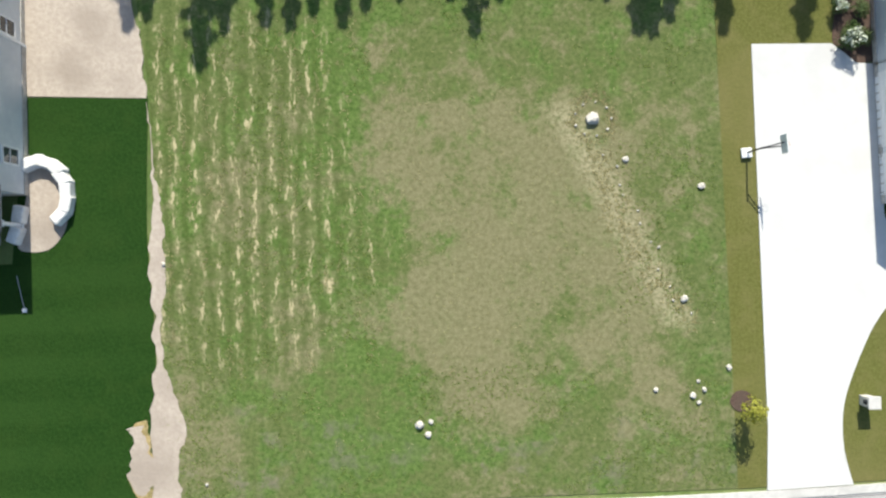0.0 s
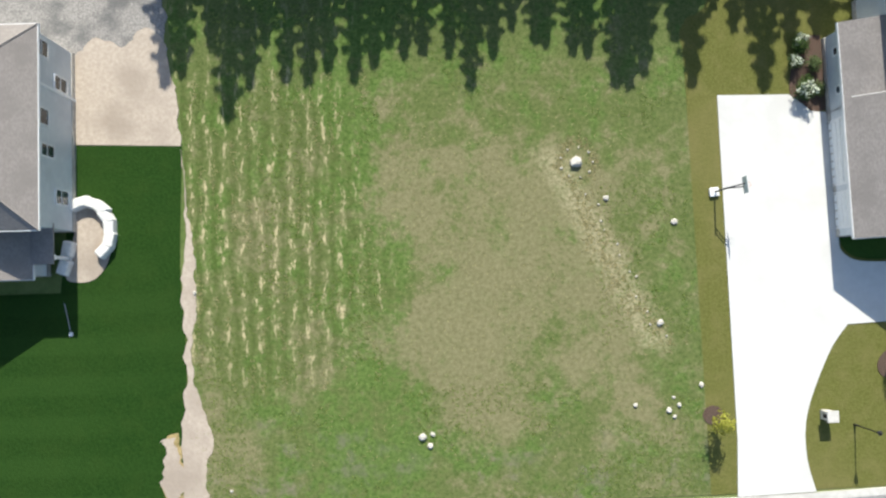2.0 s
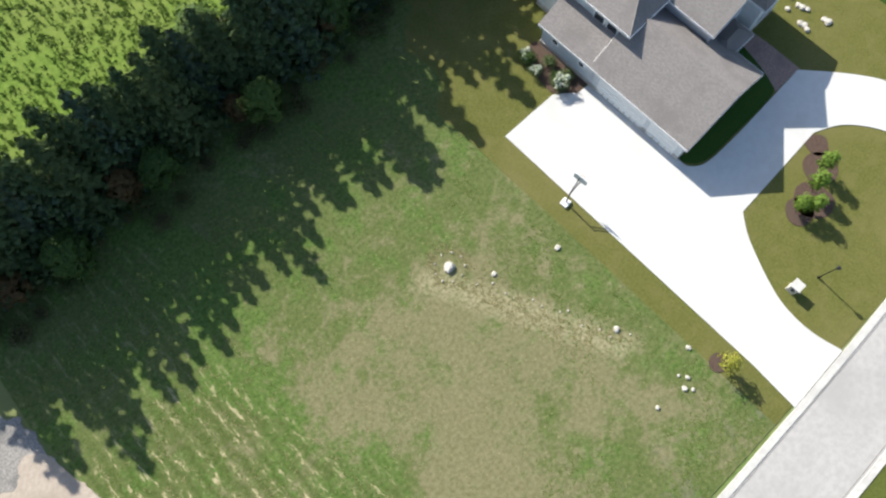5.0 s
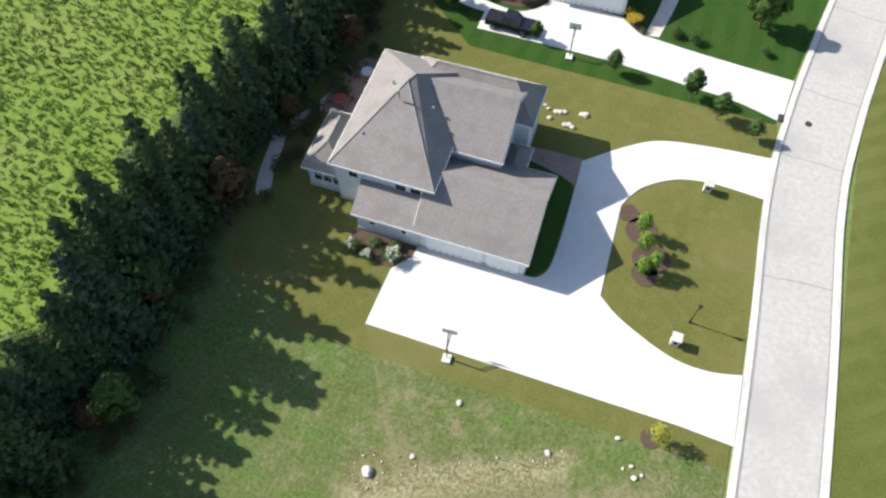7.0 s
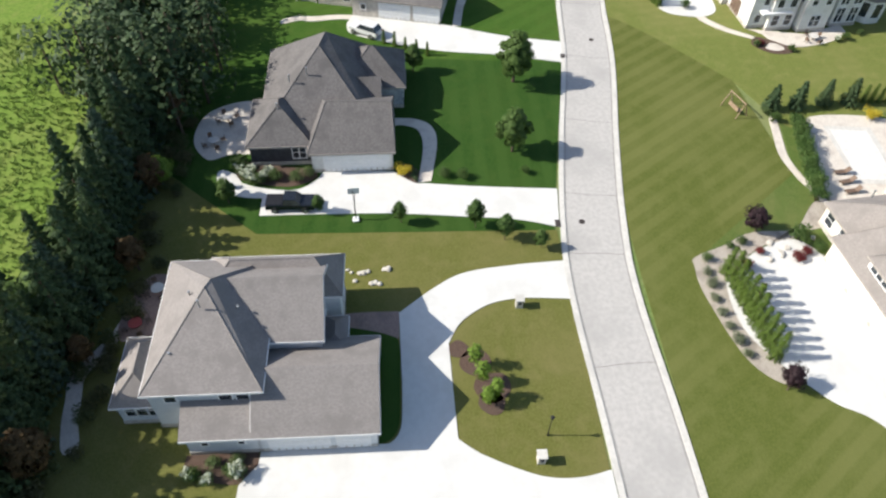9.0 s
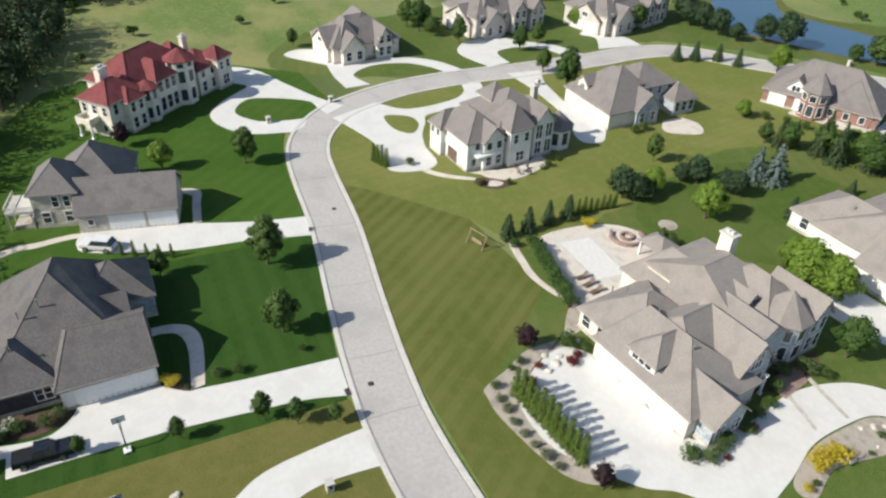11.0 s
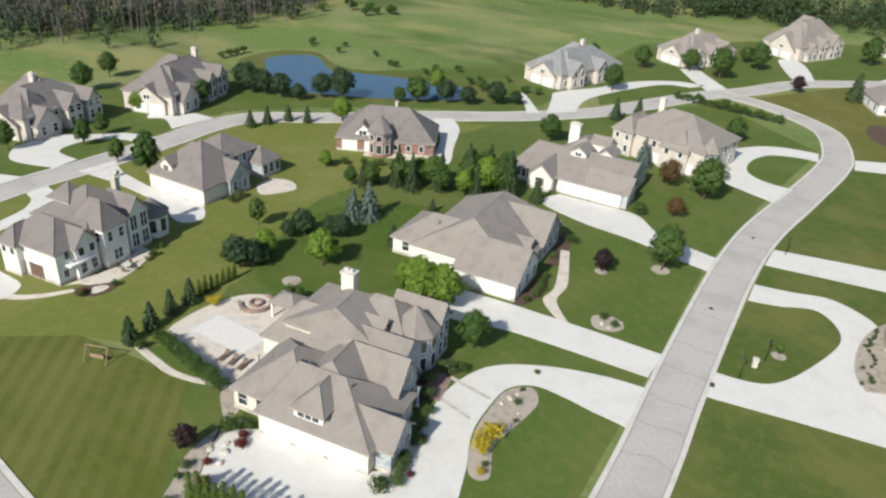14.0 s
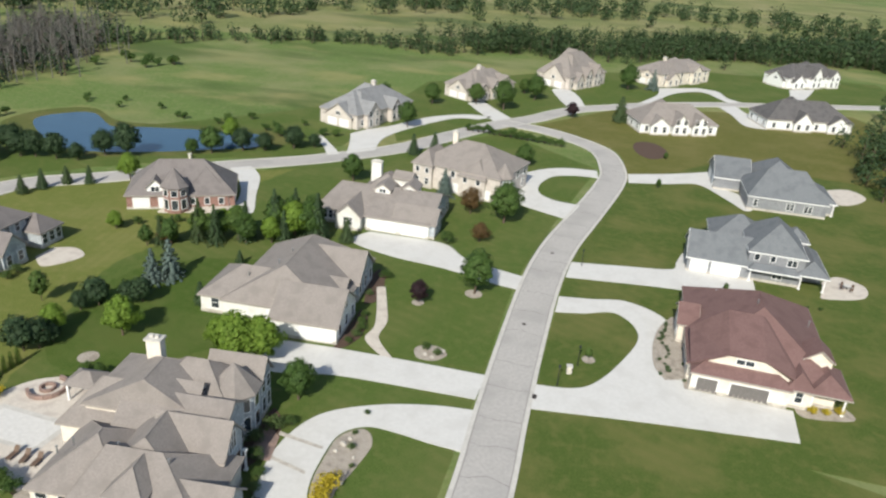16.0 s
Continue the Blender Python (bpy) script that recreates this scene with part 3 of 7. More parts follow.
# ---- roads ----
MAIN = curve([(-140, -38), (-60, -35.8), (0, -35.1), (24, -34.1), (35, -34.7), (48, -36.5), (65, -39.3), (80, -40.7), (89, -42.2), (96, -45.6), (101.5, -51), (105, -58), (107.6, -67), (108.4, -80), (107.4, -95),
              (107.2, -112), (107.6, -124), (104.5, -135), (91, -147.2), (75.5, -163.2), (57, -179.6), (41, -199), (31, -220), (22, -238), (12, -253), (2, -272), (-14, -288), (-31, -302), (-57, -318), (-120, -350)], 8)
SIDE = curve([(-9.2, -38.6), (-9.2, -75), (-8.5, -92), (-7.9, -112), (-7.8, -133), (-9, -150), (-12.5, -171), (-16, -194), (-16.2, -207), (-12, -224), (-2, -234), (8, -239.5), (20, -242)], 8)


def road(line, label, half, top=0.0):
    top = strip("road", line, half, -half, -0.2, top, ROAD)
    tagged(top, label, "road", "", "structure")
    for side in (1, -1):
        a, b = (half + 0.55, half - 0.02) if side > 0 else (-half + 0.02, -half - 0.55)
        tagged(strip("kerb", line, a, b, -0.2, 0.07, KERB), "pale concrete kerb along the road", "kerb", "", "structure")
    return top


main_road = road(MAIN, "light grey concrete road with tarred joints", 3.1)
side_road = road(SIDE, "light grey concrete side road with cracks", 3.05, 0.004)


def tar_lines(line, half, spots, parent):
    """Tarred joints across and along a road."""
    b = Build()
    for k, (i, off, bend) in enumerate(spots):
        p, q = Vector(line[i]), Vector(line[i + 1])
        d = (q - p).normalized()
        n = Vector((-d.y, d.x))
        c = p + (q - p) * off
        last = None
        for s in range(13):
            u = -half + 2 * half * s / 12
            here = c + n * u + d * (bend * math.sin(u * 1.1 + k) + 0.07 * random.uniform(-1, 1))
            if last is not None:
                side = (here - last).normalized()
                w = Vector((-side.y, side.x)) * 0.035
                b.face((*(last - w), 0.010), (*(here - w), 0.010), (*(here + w), 0.010), (*(last + w), 0.010))
            last = here
    for u in (-half + 0.1, half - 0.1):
        for i in range(len(line) - 1):
            p, q = Vector(line[i]), Vector(line[i + 1])
            d = (q - p).normalized()
            n = Vector((-d.y, d.x))
            j = 0.06 * math.sin(i * 1.7)
            b.face(*[(*(e + n * (u + j * 0.3 + w)), 0.009) for e, w in ((p, -0.03), (q, -0.03), (q, 0.03), (p, 0.03))])
    b.put("tar_joint", TAR, parent)


tar_lines(MAIN, 3.0, [(i, random.random(), random.uniform(0, 0.12)) for i in range(6, 120, 7)], main_road)
tar_lines(SIDE, 3.0, [(i, random.random(), random.uniform(0.1, 0.5)) for i in range(3, 80, 3)], side_road)

# ---- driveways, walks, beds ----
DRIVE = "pale concrete driveway"


def drive(pts, label=DRIVE, mat=CONCRETE, top=0.03, name="driveway"):
    return slab(name, pts, mat, top, label, name, 0.2)


drive([(0, 0, S), (5.7, -0.1, S), (6.5, -0.7), (7.4, -1.5, S), (8.6, -1.6, S), (9.0, -11.6, S), (9.2, -12.7), (10.7, -13.5), (14.8, -13.6, S), (22.8, -13.3, S), (25.8, -16.8), (27.7, -20), (28.6, -25), (29.1, -30.6, S),
       (24.1, -30.5, S), (24.3, -25.6), (23.6, -22.2), (21.6, -19.4), (19.1, -18, S), (9.3, -18.4, S), (7.7, -20.6), (5.8, -25.0), (5.5, -28.3), (6.1, -31.2, S), (0.0, -31.4, S), (0.2, -27, S)],
      "white concrete driveway with a curved loop to the road")
drive([(36.3, 2.0, S), (36.4, -5), (36.3, -13), (35.6, -21.4), (35.1, -26.3), (33.9, -30.8, S), (39.8, -31.4, S), (40.4, -22.3), (41.0, -16.6), (41.2, -15), (43.1, -12.6, S), (43.4, -4.6, S), (41.6, -3.6), (40.2, -1.1), (41.2, 4.0), (43, 5.6), (43.6, 7.4), (41.6, 7.3), (39.5, 5), (39, 2.0, S)],
      "pale concrete driveway with a path curving round a flower bed")
drive([(73.8, -5.8), (71.2, -7.6), (67.6, -17.9), (66.3, -27.2), (64.3, -36.2, S), (69.2, -36.8, S), (71.0, -28.1), (73.8, -20.2, S), (76.5, -6.6, S)])
drive([(52.8, -12.8, S), (52.6, -15.3), (51.2, -17.3), (48.0, -17.9), (41.4, -17.0, S), (41.2, -15.5, S), (47.4, -16.2), (50.5, -15.6), (51.4, -14), (51.4, -12.8, S)], "curved pale concrete garden walk", FLAG, 0.02, "walkway")
drive([(74.4, 3.4), (75.4, 3.6), (76.4, 1.6), (76.3, -1.0), (76.7, -5.0), (76.1, -9.2, S), (75.0, -9.4, S), (75.5, -5.0), (75.0, -0.8), (75.2, 1.2)], "narrow pale walk round the house corner", FLAG, 0.018, "walkway")
drive([(84, -20.2, S), (82.3, -23.4), (78, -22.8), (73.5, -22.2, S), (73.5, -21, S), (78, -21.6), (81.2, -22.0), (82.8, -20, S)], "curved pale concrete garden walk", FLAG, 0.02, "walkway")
drive([(129.4, -36.7), (126, -42), (117, -46), (108.5, -50), (103.6, -53.4, S), (101.0, -49.4, S), (104.3, -48.6), (108, -47.6), (111.6, -41.5), (112.2, -37), (107.6, -34), (103, -36.5), (101.4, -40), (100.7, -45.6, S), (97.5, -44.0, S), (96.2, -41.8, S), (98, -35), (102.4, -30.8), (108, -29.6), (113.2, -33), (116, -36), (119, -38.5), (123.5, -34)],
      "pale concrete driveway looping round a small lawn")
drive([(99.2, -49.8, S), (93, -52), (86.7, -53.4), (78, -52.4), (75.6, -57), (77, -60.6), (82.6, -61, S), (87.2, -62.4), (91.4, -64.8), (94.2, -66.4), (95.2, -72), (97, -80), (104.6, -82.8, S), (105.2, -78.8, S), (101.3, -77.4), (98.6, -73), (98.0, -64), (102.8, -59.4, S)],
      "pale concrete driveway and forecourt")
slab("lawn_island", [(96.6, -58.9), (94.9, -63.0), (91.4, -63.5), (88.4, -61), (91.2, -58.6)], G_OLIVE, 0.05, "small lawn island inside the driveway", "lawn", 0.1)
drive([(106.8, -90.4, S), (96.7, -91.2), (85, -90.4), (75.6, -87.6), (73.4, -91), (77, -94.4, S), (91, -94, S), (100, -95.4), (106, -98, S)])
drive([(10.0, -55.5), (12.4, -52), (19.2, -47.2), (25.2, -46.8), (27.5, -48.4), (30.2, -52), (31.4, -56.2), (28.6, -58.7, S), (15.2, -60.4, S), (14.0, -62), (14.0, -68), (15.3, -75), (14.6, -81), (12.1, -85.2), (6.4, -88.8), (0, -91), (-5.0, -91.8, S), (-5.3, -83.4, S), (-1, -83.6), (2.4, -84), (6.7, -83.9), (9.3, -81.4), (9.6, -76.8), (9.0, -71.8), (6.6, -66), (5.4, -60)],
      "wide pale concrete garage court and curving driveway")
drive([(28.8, -93), (27.3, -98, S), (16.8, -99.1, S), (5.1, -99.8), (-4.8, -100.2, S), (-4.6, -94.2, S), (7.4, -93.4), (15.3, -92.6), (22, -90.6), (27, -90.6)])
drive([(18.6, -119.4, S), (16.2, -113), (14.4, -107), (14.4, -103), (10.5, -99.4, S), (8.7, -99.4, S), (12.6, -104), (13.0, -109), (15, -114.5), (17.2, -120, S)], "curved pale concrete garden walk", FLAG, 0.02, "walkway")
drive([(29.7, -135.4), (28.2, -141.2, S), (15.0, -142, S), (11.5, -141), (7, -136.6), (0, -134.4), (-4.6, -133.4, S), (-4.6, -128.0, S), (0, -128.6), (10, -131), (20, -132)])
drive([(-12.2, -204.5, S), (-4, -203), (2, -198.5), (6.2, -191), (6.2, -182), (3.6, -171.5), (-2, -168), (-8.6, -165.6, S), (-10.5, -175.8, S), (-4.6, -176.4), (-0.4, -180), (0.4, -187), (-2, -194.4), (-7, -197.6), (-12.8, -198.6, S)], "pale concrete loop driveway round a lawn")
drive([(3.6, -171.5, S), (6.4, -180, S), (12, -176, S), (10, -168.5, S)])
drive([(-11.3, -100.5, S), (-18.7, -102.8), (-24.0, -114), (-25.0, -121), (-21.3, -126), (-16, -123.8), (-11.6, -122.5, S), (-11.5, -128.3, S), (-17, -129.5), (-23, -131), (-29.4, -127), (-31.0, -118), (-31.8, -107.2, S), (-46.2, -107.2, S), (-46.0, -100, S), (-28, -97.5), (-11.9, -94.8, S)],
      "wide pale concrete forecourt with a loop round a lawn")
drive([(-12.0, -143.4, S), (-22, -145.8), (-30.4, -148), (-31.6, -152), (-33.0, -157), (-34, -152, S), (-33.2, -149.4, S), (-45.5, -149.6, S), (-45.5, -142, S), (-36.6, -140.2), (-26.7, -139), (-11.7, -136.4, S)])
drive([(-20.2, -205.6, S), (-32, -212), (-42.0, -219, S), (-42.4, -206, S), (-47.5, -202.4, S), (-50, -193), (-48, -190), (-44, -197), (-38, -205.5), (-30, -202), (-20.6, -198.3, S)])
drive([(111.0, -56.5, S), (118, -56), (124, -56.5, S), (131.7, -49.7), (134.5, -53), (133, -57.5, S), (124.3, -58.4, S), (123.6, -64), (122.6, -73), (118.5, -79), (111.8, -82.5, S), (111.6, -78.5, S), (115.5, -76.6), (119.4, -72.5), (120.4, -65.5), (117, -60), (111.2, -61.5, S)], "pale concrete driveway with a crescent loop")
drive([(111.5, -88.5, S), (121, -85.8), (127, -90, S), (128, -99, S), (123, -103), (118, -109), (111.2, -112, S), (111.2, -107.5, S), (115.5, -106), (119.6, -101.5), (118.6, -94.4), (112, -93.8, S)])
drive([(112.5, -117.5, S), (119, -121), (122.5, -119), (126, -124.5, S), (118.3, -124, S), (117, -128), (111.2, -128.5, S)])
drive([(72.2, -163.5, S), (67, -158), (62, -150.5), (59, -143), (57.4, -137), (53.5, -140), (58, -150), (63, -161), (68.6, -167, S)])
drive([(56.2, -184, S), (61, -192), (66.7, -198), (64.5, -199.4), (58, -192), (53.6, -186.4, S)])
drive([(52.2, -187.6, S), (55.5, -198), (58.5, -206, S), (56, -212), (51, -220), (44, -236), (34, -246), (25, -247.5, S), (28.5, -242, S), (36.5, -238.5), (45.2, -219.5), (48.4, -206), (46.6, -194, S)])
drive([(23.6, -242, S), (31, -252), (37.6, -263, S), (33, -268, S), (26, -258), (19, -248.6, S)])
drive([(3.6, -276, S), (9, -290), (13, -305), (7, -307.5), (2, -297), (-2, -281, S)])
drive([(-20, -297.8, S), (-27, -318), (-28, -334, S), (-44, -345, S), (-52, -342), (-55, -330), (-60, -324, S), (-54, -322), (-47, -336), (-40, -334), (-32, -322), (-26, -302, S)])
drive([(-76, -333, S), (-82, -352), (-84, -367, S), (-96, -376, S), (-92, -362), (-84, -338, S)])
drive([(-57, -315.5, S), (-60, -303), (-66, -292), (-64, -281, S), (-57, -283), (-54, -298), (-50, -311, S)])
drive([(-26, -296.5, S), (-33, -284), (-42, -277, S), (-46, -281, S), (-38, -290), (-32, -300.5, S)])

for band in ([(16.2, -75.4, S), (10.4, -74.1, S), (10.3, -73.6, S), (16.0, -74.8, S)], [(16.2, -79.4, S), (10.2, -78.6, S), (10.2, -78.1, S), (16.2, -78.8, S)]):
    slab("paver_band", band, STONEWALL, 0.04, "narrow grey-brown paver band across the driveway", "paving", 0.05)
slab("paver_walk", [(17.6, -74.6), (18.0, -79.4), (15.8, -78.4, S), (14.9, -74.2, S)], PAVER, 0.045, "brown paver walk to the entrance", "walkway", 0.1)

BED = "mulched planting bed"


def bed(pts, label=BED, mat=MULCH, top=0.015):
    return slab("planting_bed", pts, mat, top, label, "planting bed", 0.15)


bed([(5.8, 0.2), (7.3, -1.4), (8.7, -1.4, S), (8.5, 4.6, S), (6.8, 4.2)], "dark mulched bed with shrubs by the garage")
# the dark lawn colour here paints in extra garage shade over bed and lawn
bed([(9.1, -11.6, S), (9.4, -12.5), (10.8, -13.3), (15, -13.4), (19.6, -13.2), (20.6, -11.3), (21.2, -8), (18.4, -6.2, S), (18.4, -11.4, S)], "planting bed and lawn by the garage, its shade deepened with dark green colour", G_LUSH)
slab("paver_walk", [(22.3, -5.5, S), (22.9, -8.8), (23.0, -13.3, S), (19.8, -13.3, S), (20.6, -11.2), (21.2, -7.9), (20.6, -5.5, S)], PAVER, 0.02, "red-brown paver walk to the front door", "walkway", 0.2)
for cx, cy, r in ((16.9, -20.4, 1.5), (14.3, -21.8, 1.7), (12.7, -21.6, 1.2), (18.4, -18.9, 1.0), (-1.6, -25.1, 0.75)):
    bed([(cx + r * math.cos(a) * random.uniform(0.85, 1.15), cy + r * math.sin(a)) for a in [k * math.pi / 4 for k in range(8)]], "round mulched tree ring")
slab("patio", [(20.4, 10.2, S), (27.5, 8.0, S), (28.2, 11.8), (24, 13.4), (20.4, 13.2)], PAVER, 0.03, "grey-brown paved patio behind the house", "patio", 0.2)
slab("gravel_path", [(24.0, 13.0), (21.6, 13.9), (19.4, 15.0), (16.8, 16.6), (14.0, 16.3), (11.4, 15.9), (9.0, 15.1), (9.4, 13.9), (12.0, 14.6), (14.6, 15.0), (16.4, 15.2), (19.0, 13.9), (21.2, 12.9), (23.6, 12.2)], FLAG, 0.02, "pale stone path curving away from the patio", "path", 0.15)
bed([(45.2, 5.2), (43.4, 5.6), (41.8, 4.2), (40.8, -0.8), (42.2, -3.8), (43.6, -3.4, S), (45, 4.2, S)], "flower bed full of shrubs along the house")
bed([(40.9, -14.6), (42.4, -13.1), (44.2, -13.2), (44.0, -14.8), (42, -16)], "small mulched bed with a yellow bush")
bed([(29.2, -44.6), (28, -44.2), (24.5, -44.2), (17, -46), (14, -48.4), (14.6, -49.6), (19.5, -47.6), (25, -47.0), (28.0, -48.8), (30.6, -52.4), (31.7, -56.2), (33.6, -57.6), (37, -60.4), (36.2, -61.6), (33.0, -59.4), (32.6, -52.0), (30.8, -48.2)],
    "gravel bed with a hedge and rounded shrubs", GRAVEL)
bed([(4.2, -67.0), (6.4, -66.4), (8.8, -71.8), (9.4, -76.8), (9.2, -81.0), (6.9, -83.3), (5.0, -81), (5.4, -76.2), (6.0, -71.6)], "gravel island bed with boulders and yellow shrubs", GRAVEL)
bed([(14.5, -59.9), (11.9, -58.4), (10.6, -60.4), (11.6, -63.6), (13.6, -67.2), (14.2, -66, S), (14.5, -61, S)], "gravel bed with small shrubs beside the garage", GRAVEL)
bed([(16.8, -72.5), (15.6, -77), (17.2, -81.5), (19.0, -83.4, S), (19.8, -79, S), (17.8, -70, S)], "shaded bed with shrubs along the facade")
slab("pool_terrace", [(52.0, -65.4), (52.2, -72.5), (50.2, -77.6), (46, -80), (40.9, -79.8, S), (36, -72, S), (34.6, -66.4, S), (37.4, -62.4), (42.6, -62.8), (48, -63.6)], FLAG, 0.03, "pale stone pool terrace behind the house", "terrace", 0.2)
slab("pool_coping", [(50.3, -66.6, S), (49.9, -72.5, S), (39.5, -72.3, S), (39.9, -66.6, S)], KERB, 0.042, "pale stone coping round the covered pool", "coping", 0.1)
slab("pool_cover", [(49.6, -67.2, S), (49.2, -71.8, S), (40.2, -71.6, S), (40.6, -67.2, S)], surface("pool_cover_cloth", (0.58, 0.57, 0.55), (0.65, 0.64, 0.62), 2.0, None, 0.1, 0.6, 0.1), 0.05, "rectangular swimming pool under a pale beige cover", "pool", 0.1)
slab("garden_path", [(52.6, -61.2), (48, -60.6), (44.5, -60.2), (40.5, -60.9), (36.6, -62.2), (35.0, -60.4), (35.5, -59.8), (37.4, -61.2), (41, -59.9), (45, -59.2), (48.6, -59.7), (52.4, -60.4)], FLAG, 0.01, "narrow pale stone garden edge path", "path", 0.1)
bed([(17.8, -98.8, S), (16.2, -100), (15.2, -104), (16.6, -110), (18.2, -111, S)], "bed with a clipped hedge below the gable")
bed([(18.4, -113, S), (16.8, -115), (18, -122), (20.4, -126), (21, -121, S)], "bed with shrubs by the walk")
bed([(3.0, -99.6 - 1.6), (5.6, -101), (6.6, -103.6), (4, -105), (1.8, -103.4)], "small bed with boulders and shrubs", GRAVEL)
for cx, cy, r in ((2.5, -123.4, 1.5), (10.4, -116.8, 1.0), (-18.2, -109.8, 1.0), (47.6, -84.6, 1.4)):
    bed([(cx + r * math.cos(a), cy + r * math.sin(a)) for a in [k * math.pi / 4 for k in range(8)]], "round bed at the foot of a tree", GRAVEL)
bed([(-31.2, -118), (-30.6, -124), (-31.4, -128), (-34.4, -128), (-32.8, -118), (-32.6, -107.6), (-28.5, -107.2), (-30.4, -112)], "gravel bed with dots of low shrubs", GRAVEL)
bed([(-46.4, -108.6, S), (-53.4, -110.6, S), (-54, -107.8), (-47.5, -106.2)], "bed with yellow-green shrubs beside the porch", GRAVEL)
slab("terrace", [(71.0, -65.6), (69.4, -66.5), (67.6, -69.6), (68.8, -75), (71, -78), (73.2, -78, S), (70.8, -72, S), (72.2, -64, S)], FLAG, 0.03, "pale stone terrace behind the house", "terrace", 0.2)
bed([(67.4, -64.0), (66.0, -66.0), (66.3, -68.6), (68.0, -68.6), (69.4, -66.4), (70.2, -64.6), (68.8, -63.4)], "dark mulched ring bed", MULCH, 0.01)
slab("terrace", [(67.4, -65.1), (66.7, -66.2), (67.0, -67.6), (68.0, -67.4), (68.6, -66.1)], FLAG, 0.03, "small round stone terrace", "terrace", 0.15)
slab("walkway", [(82.6, -59.4), (76.4, -58.4), (73.0, -60.6), (70.4, -64.2), (69.8, -63.7), (72.4, -59.6), (76, -57.2), (82, -58.6)], FLAG, 0.01, "pale walk along the house", "walkway", 0.1)
slab("terrace", [(76.4, -106.8, S), (72.6, -104.5), (69.5, -110.0), (73, -112.5), (76.5, -111, S)], FLAG, 0.03, "pale stone terrace", "terrace", 0.2)
slab("terrace", [(58.4, -140.8, S), (60.6, -137.2), (65.5, -134.8), (70.2, -132.6), (70.8, -134.4, S), (62, -139, S)], FLAG, 0.03, "pale stone terrace before the brick house", "terrace", 0.2)
slab("terrace", [(-57.6, -149, S), (-57.4, -146.6), (-64.6, -149.5), (-66.2, -155), (-62, -158), (-58.4, -154, S)], FLAG, 0.03, "pale patio beside the grey house", "terrace", 0.2)
slab("terrace", [(-65.8, -199, S), (-66.4, -205), (-74, -206), (-80, -214), (-77, -220), (-70, -216), (-64, -210, S)], FLAG, 0.03, "pale patio beyond the house", "terrace", 0.2)
bed([(-29.2, -108.4, S), (-27.6, -112), (-27.4, -118), (-28.4, -124), (-30.4, -128.4, S), (-31.9, -128, S), (-31.9, -109.6, S)], "gravel bed with dark juniper dots beside the garage", GRAVEL, 0.05)
slab("soil_pile_patch", [(-20.5, -234), (-22.5, -226.6), (-26, -223.4), (-29.5, -227), (-30.6, -233), (-28.6, -239), (-25.2, -242), (-21.5, -240)], MULCH, 0.02, "round dark patch of turned soil", "soil", 0.15)
slab("pond_bank", [(145, -170), (145, -186), (135, -194), (119, -186), (97, -193), (76, -197), (70, -186), (80, -174), (94, -162.6), (112, -155), (128, -159)], G_SHORE, -0.03, "reedy brown-green bank round the pond", "bank", 0.1)
slab("pale_meadow", [(420, -300), (300, -345), (190, -345), (90, -412), (20, -440), (-40, -480), (-120, -530), (-320, -560), (-500, -900), (200, -1100), (600, -600)], G_HAY, -0.06, "pale dry hay meadow beyond the tree line", "meadow", 0.03)
slab("pond", [(139, -174.8), (139.6, -183), (132, -189.6), (118.3, -180.5), (111, -183.6), (97.6, -188.4), (79.4, -192.2), (74.6, -183), (85.9, -172.8), (96.8, -165.2), (111.7, -158.8), (124.6, -163.2)], WATER, -0.01, "deep blue pond with a calm surface", "pond", 0.1)



def cover(x, y, r=0.36):
    b = Build()
    b.solid([(x + r * math.cos(k * math.pi / 8), y + r * math.sin(k * math.pi / 8), -0.05) for k in range(16)], [(x + r * math.cos(k * math.pi / 8), y + r * math.sin(k * math.pi / 8), 0.012) for k in range(16)])
    for k in range(-2, 3):
        b.box(x - 0.22, y + k * 0.1 - 0.02, 0.0, x + 0.22, y + k * 0.1 + 0.02, 0.02)
    tagged(b.put("manhole_cover", IRON), "round dark cast-iron manhole cover in the road", "manhole cover", "manhole covers")


for x, y in ((34.6, -33.4), (69.8, -40.6), (-7.4, -116.5), (-8.0, -146)):
    cover(x, y)


def inlet(x, y, turn):
    t = thing("storm_drain", pose(x, y, 0, 0, 0, turn), "dark iron storm drain inlet in the kerb", "storm drain", "storm drains")
    Build().box(-0.5, -0.3, 0.0, 0.5, 0.3, 0.10).put("hood", IRON, t, "", 0.03)
    b = Build()
    for k in range(6):
        b.box(-0.42 + k * 0.15, -0.62, 0.0, -0.34 + k * 0.15, -0.3, 0.03)
    b.put("grate", IRON, t)


for x, y, a in ((34.4, -30.7, 0), (65.8, -35.9, -8), (-12.0, -97.6, 90), (-24.4, -31.7, 180)):
    inlet(x, y, a)


# ---- houses ----
MESHES = {}


def shared(key, make):
    if key not in MESHES:
        MESHES[key] = make()
    return MESHES[key]


def window_frame_mesh(w, h, mat):
    def make():
        b, t, d = Build(), 0.11, 0.09
        outer, inner = (-w / 2 - t, -t, w / 2 + t, h + t), (-w / 2, 0.0, w / 2, h)
        for (x0, z0, x1, z1), y in ((outer, -d), (inner, -d), (inner, 0.02), (outer, 0.02)):
            b.v += [(x0, y, z0), (x1, y, z0), (x1, y, z1), (x0, y, z1)]
        for k in range(4):
            for i in range(4):
                j, m = (i + 1) % 4, (k + 1) % 4
                b.f.append((4 * k + i, 4 * k + j, 4 * m + j, 4 * m + i))
        return b.mesh("window", mat)
    return shared(("frame", w, h, mat.name), make)


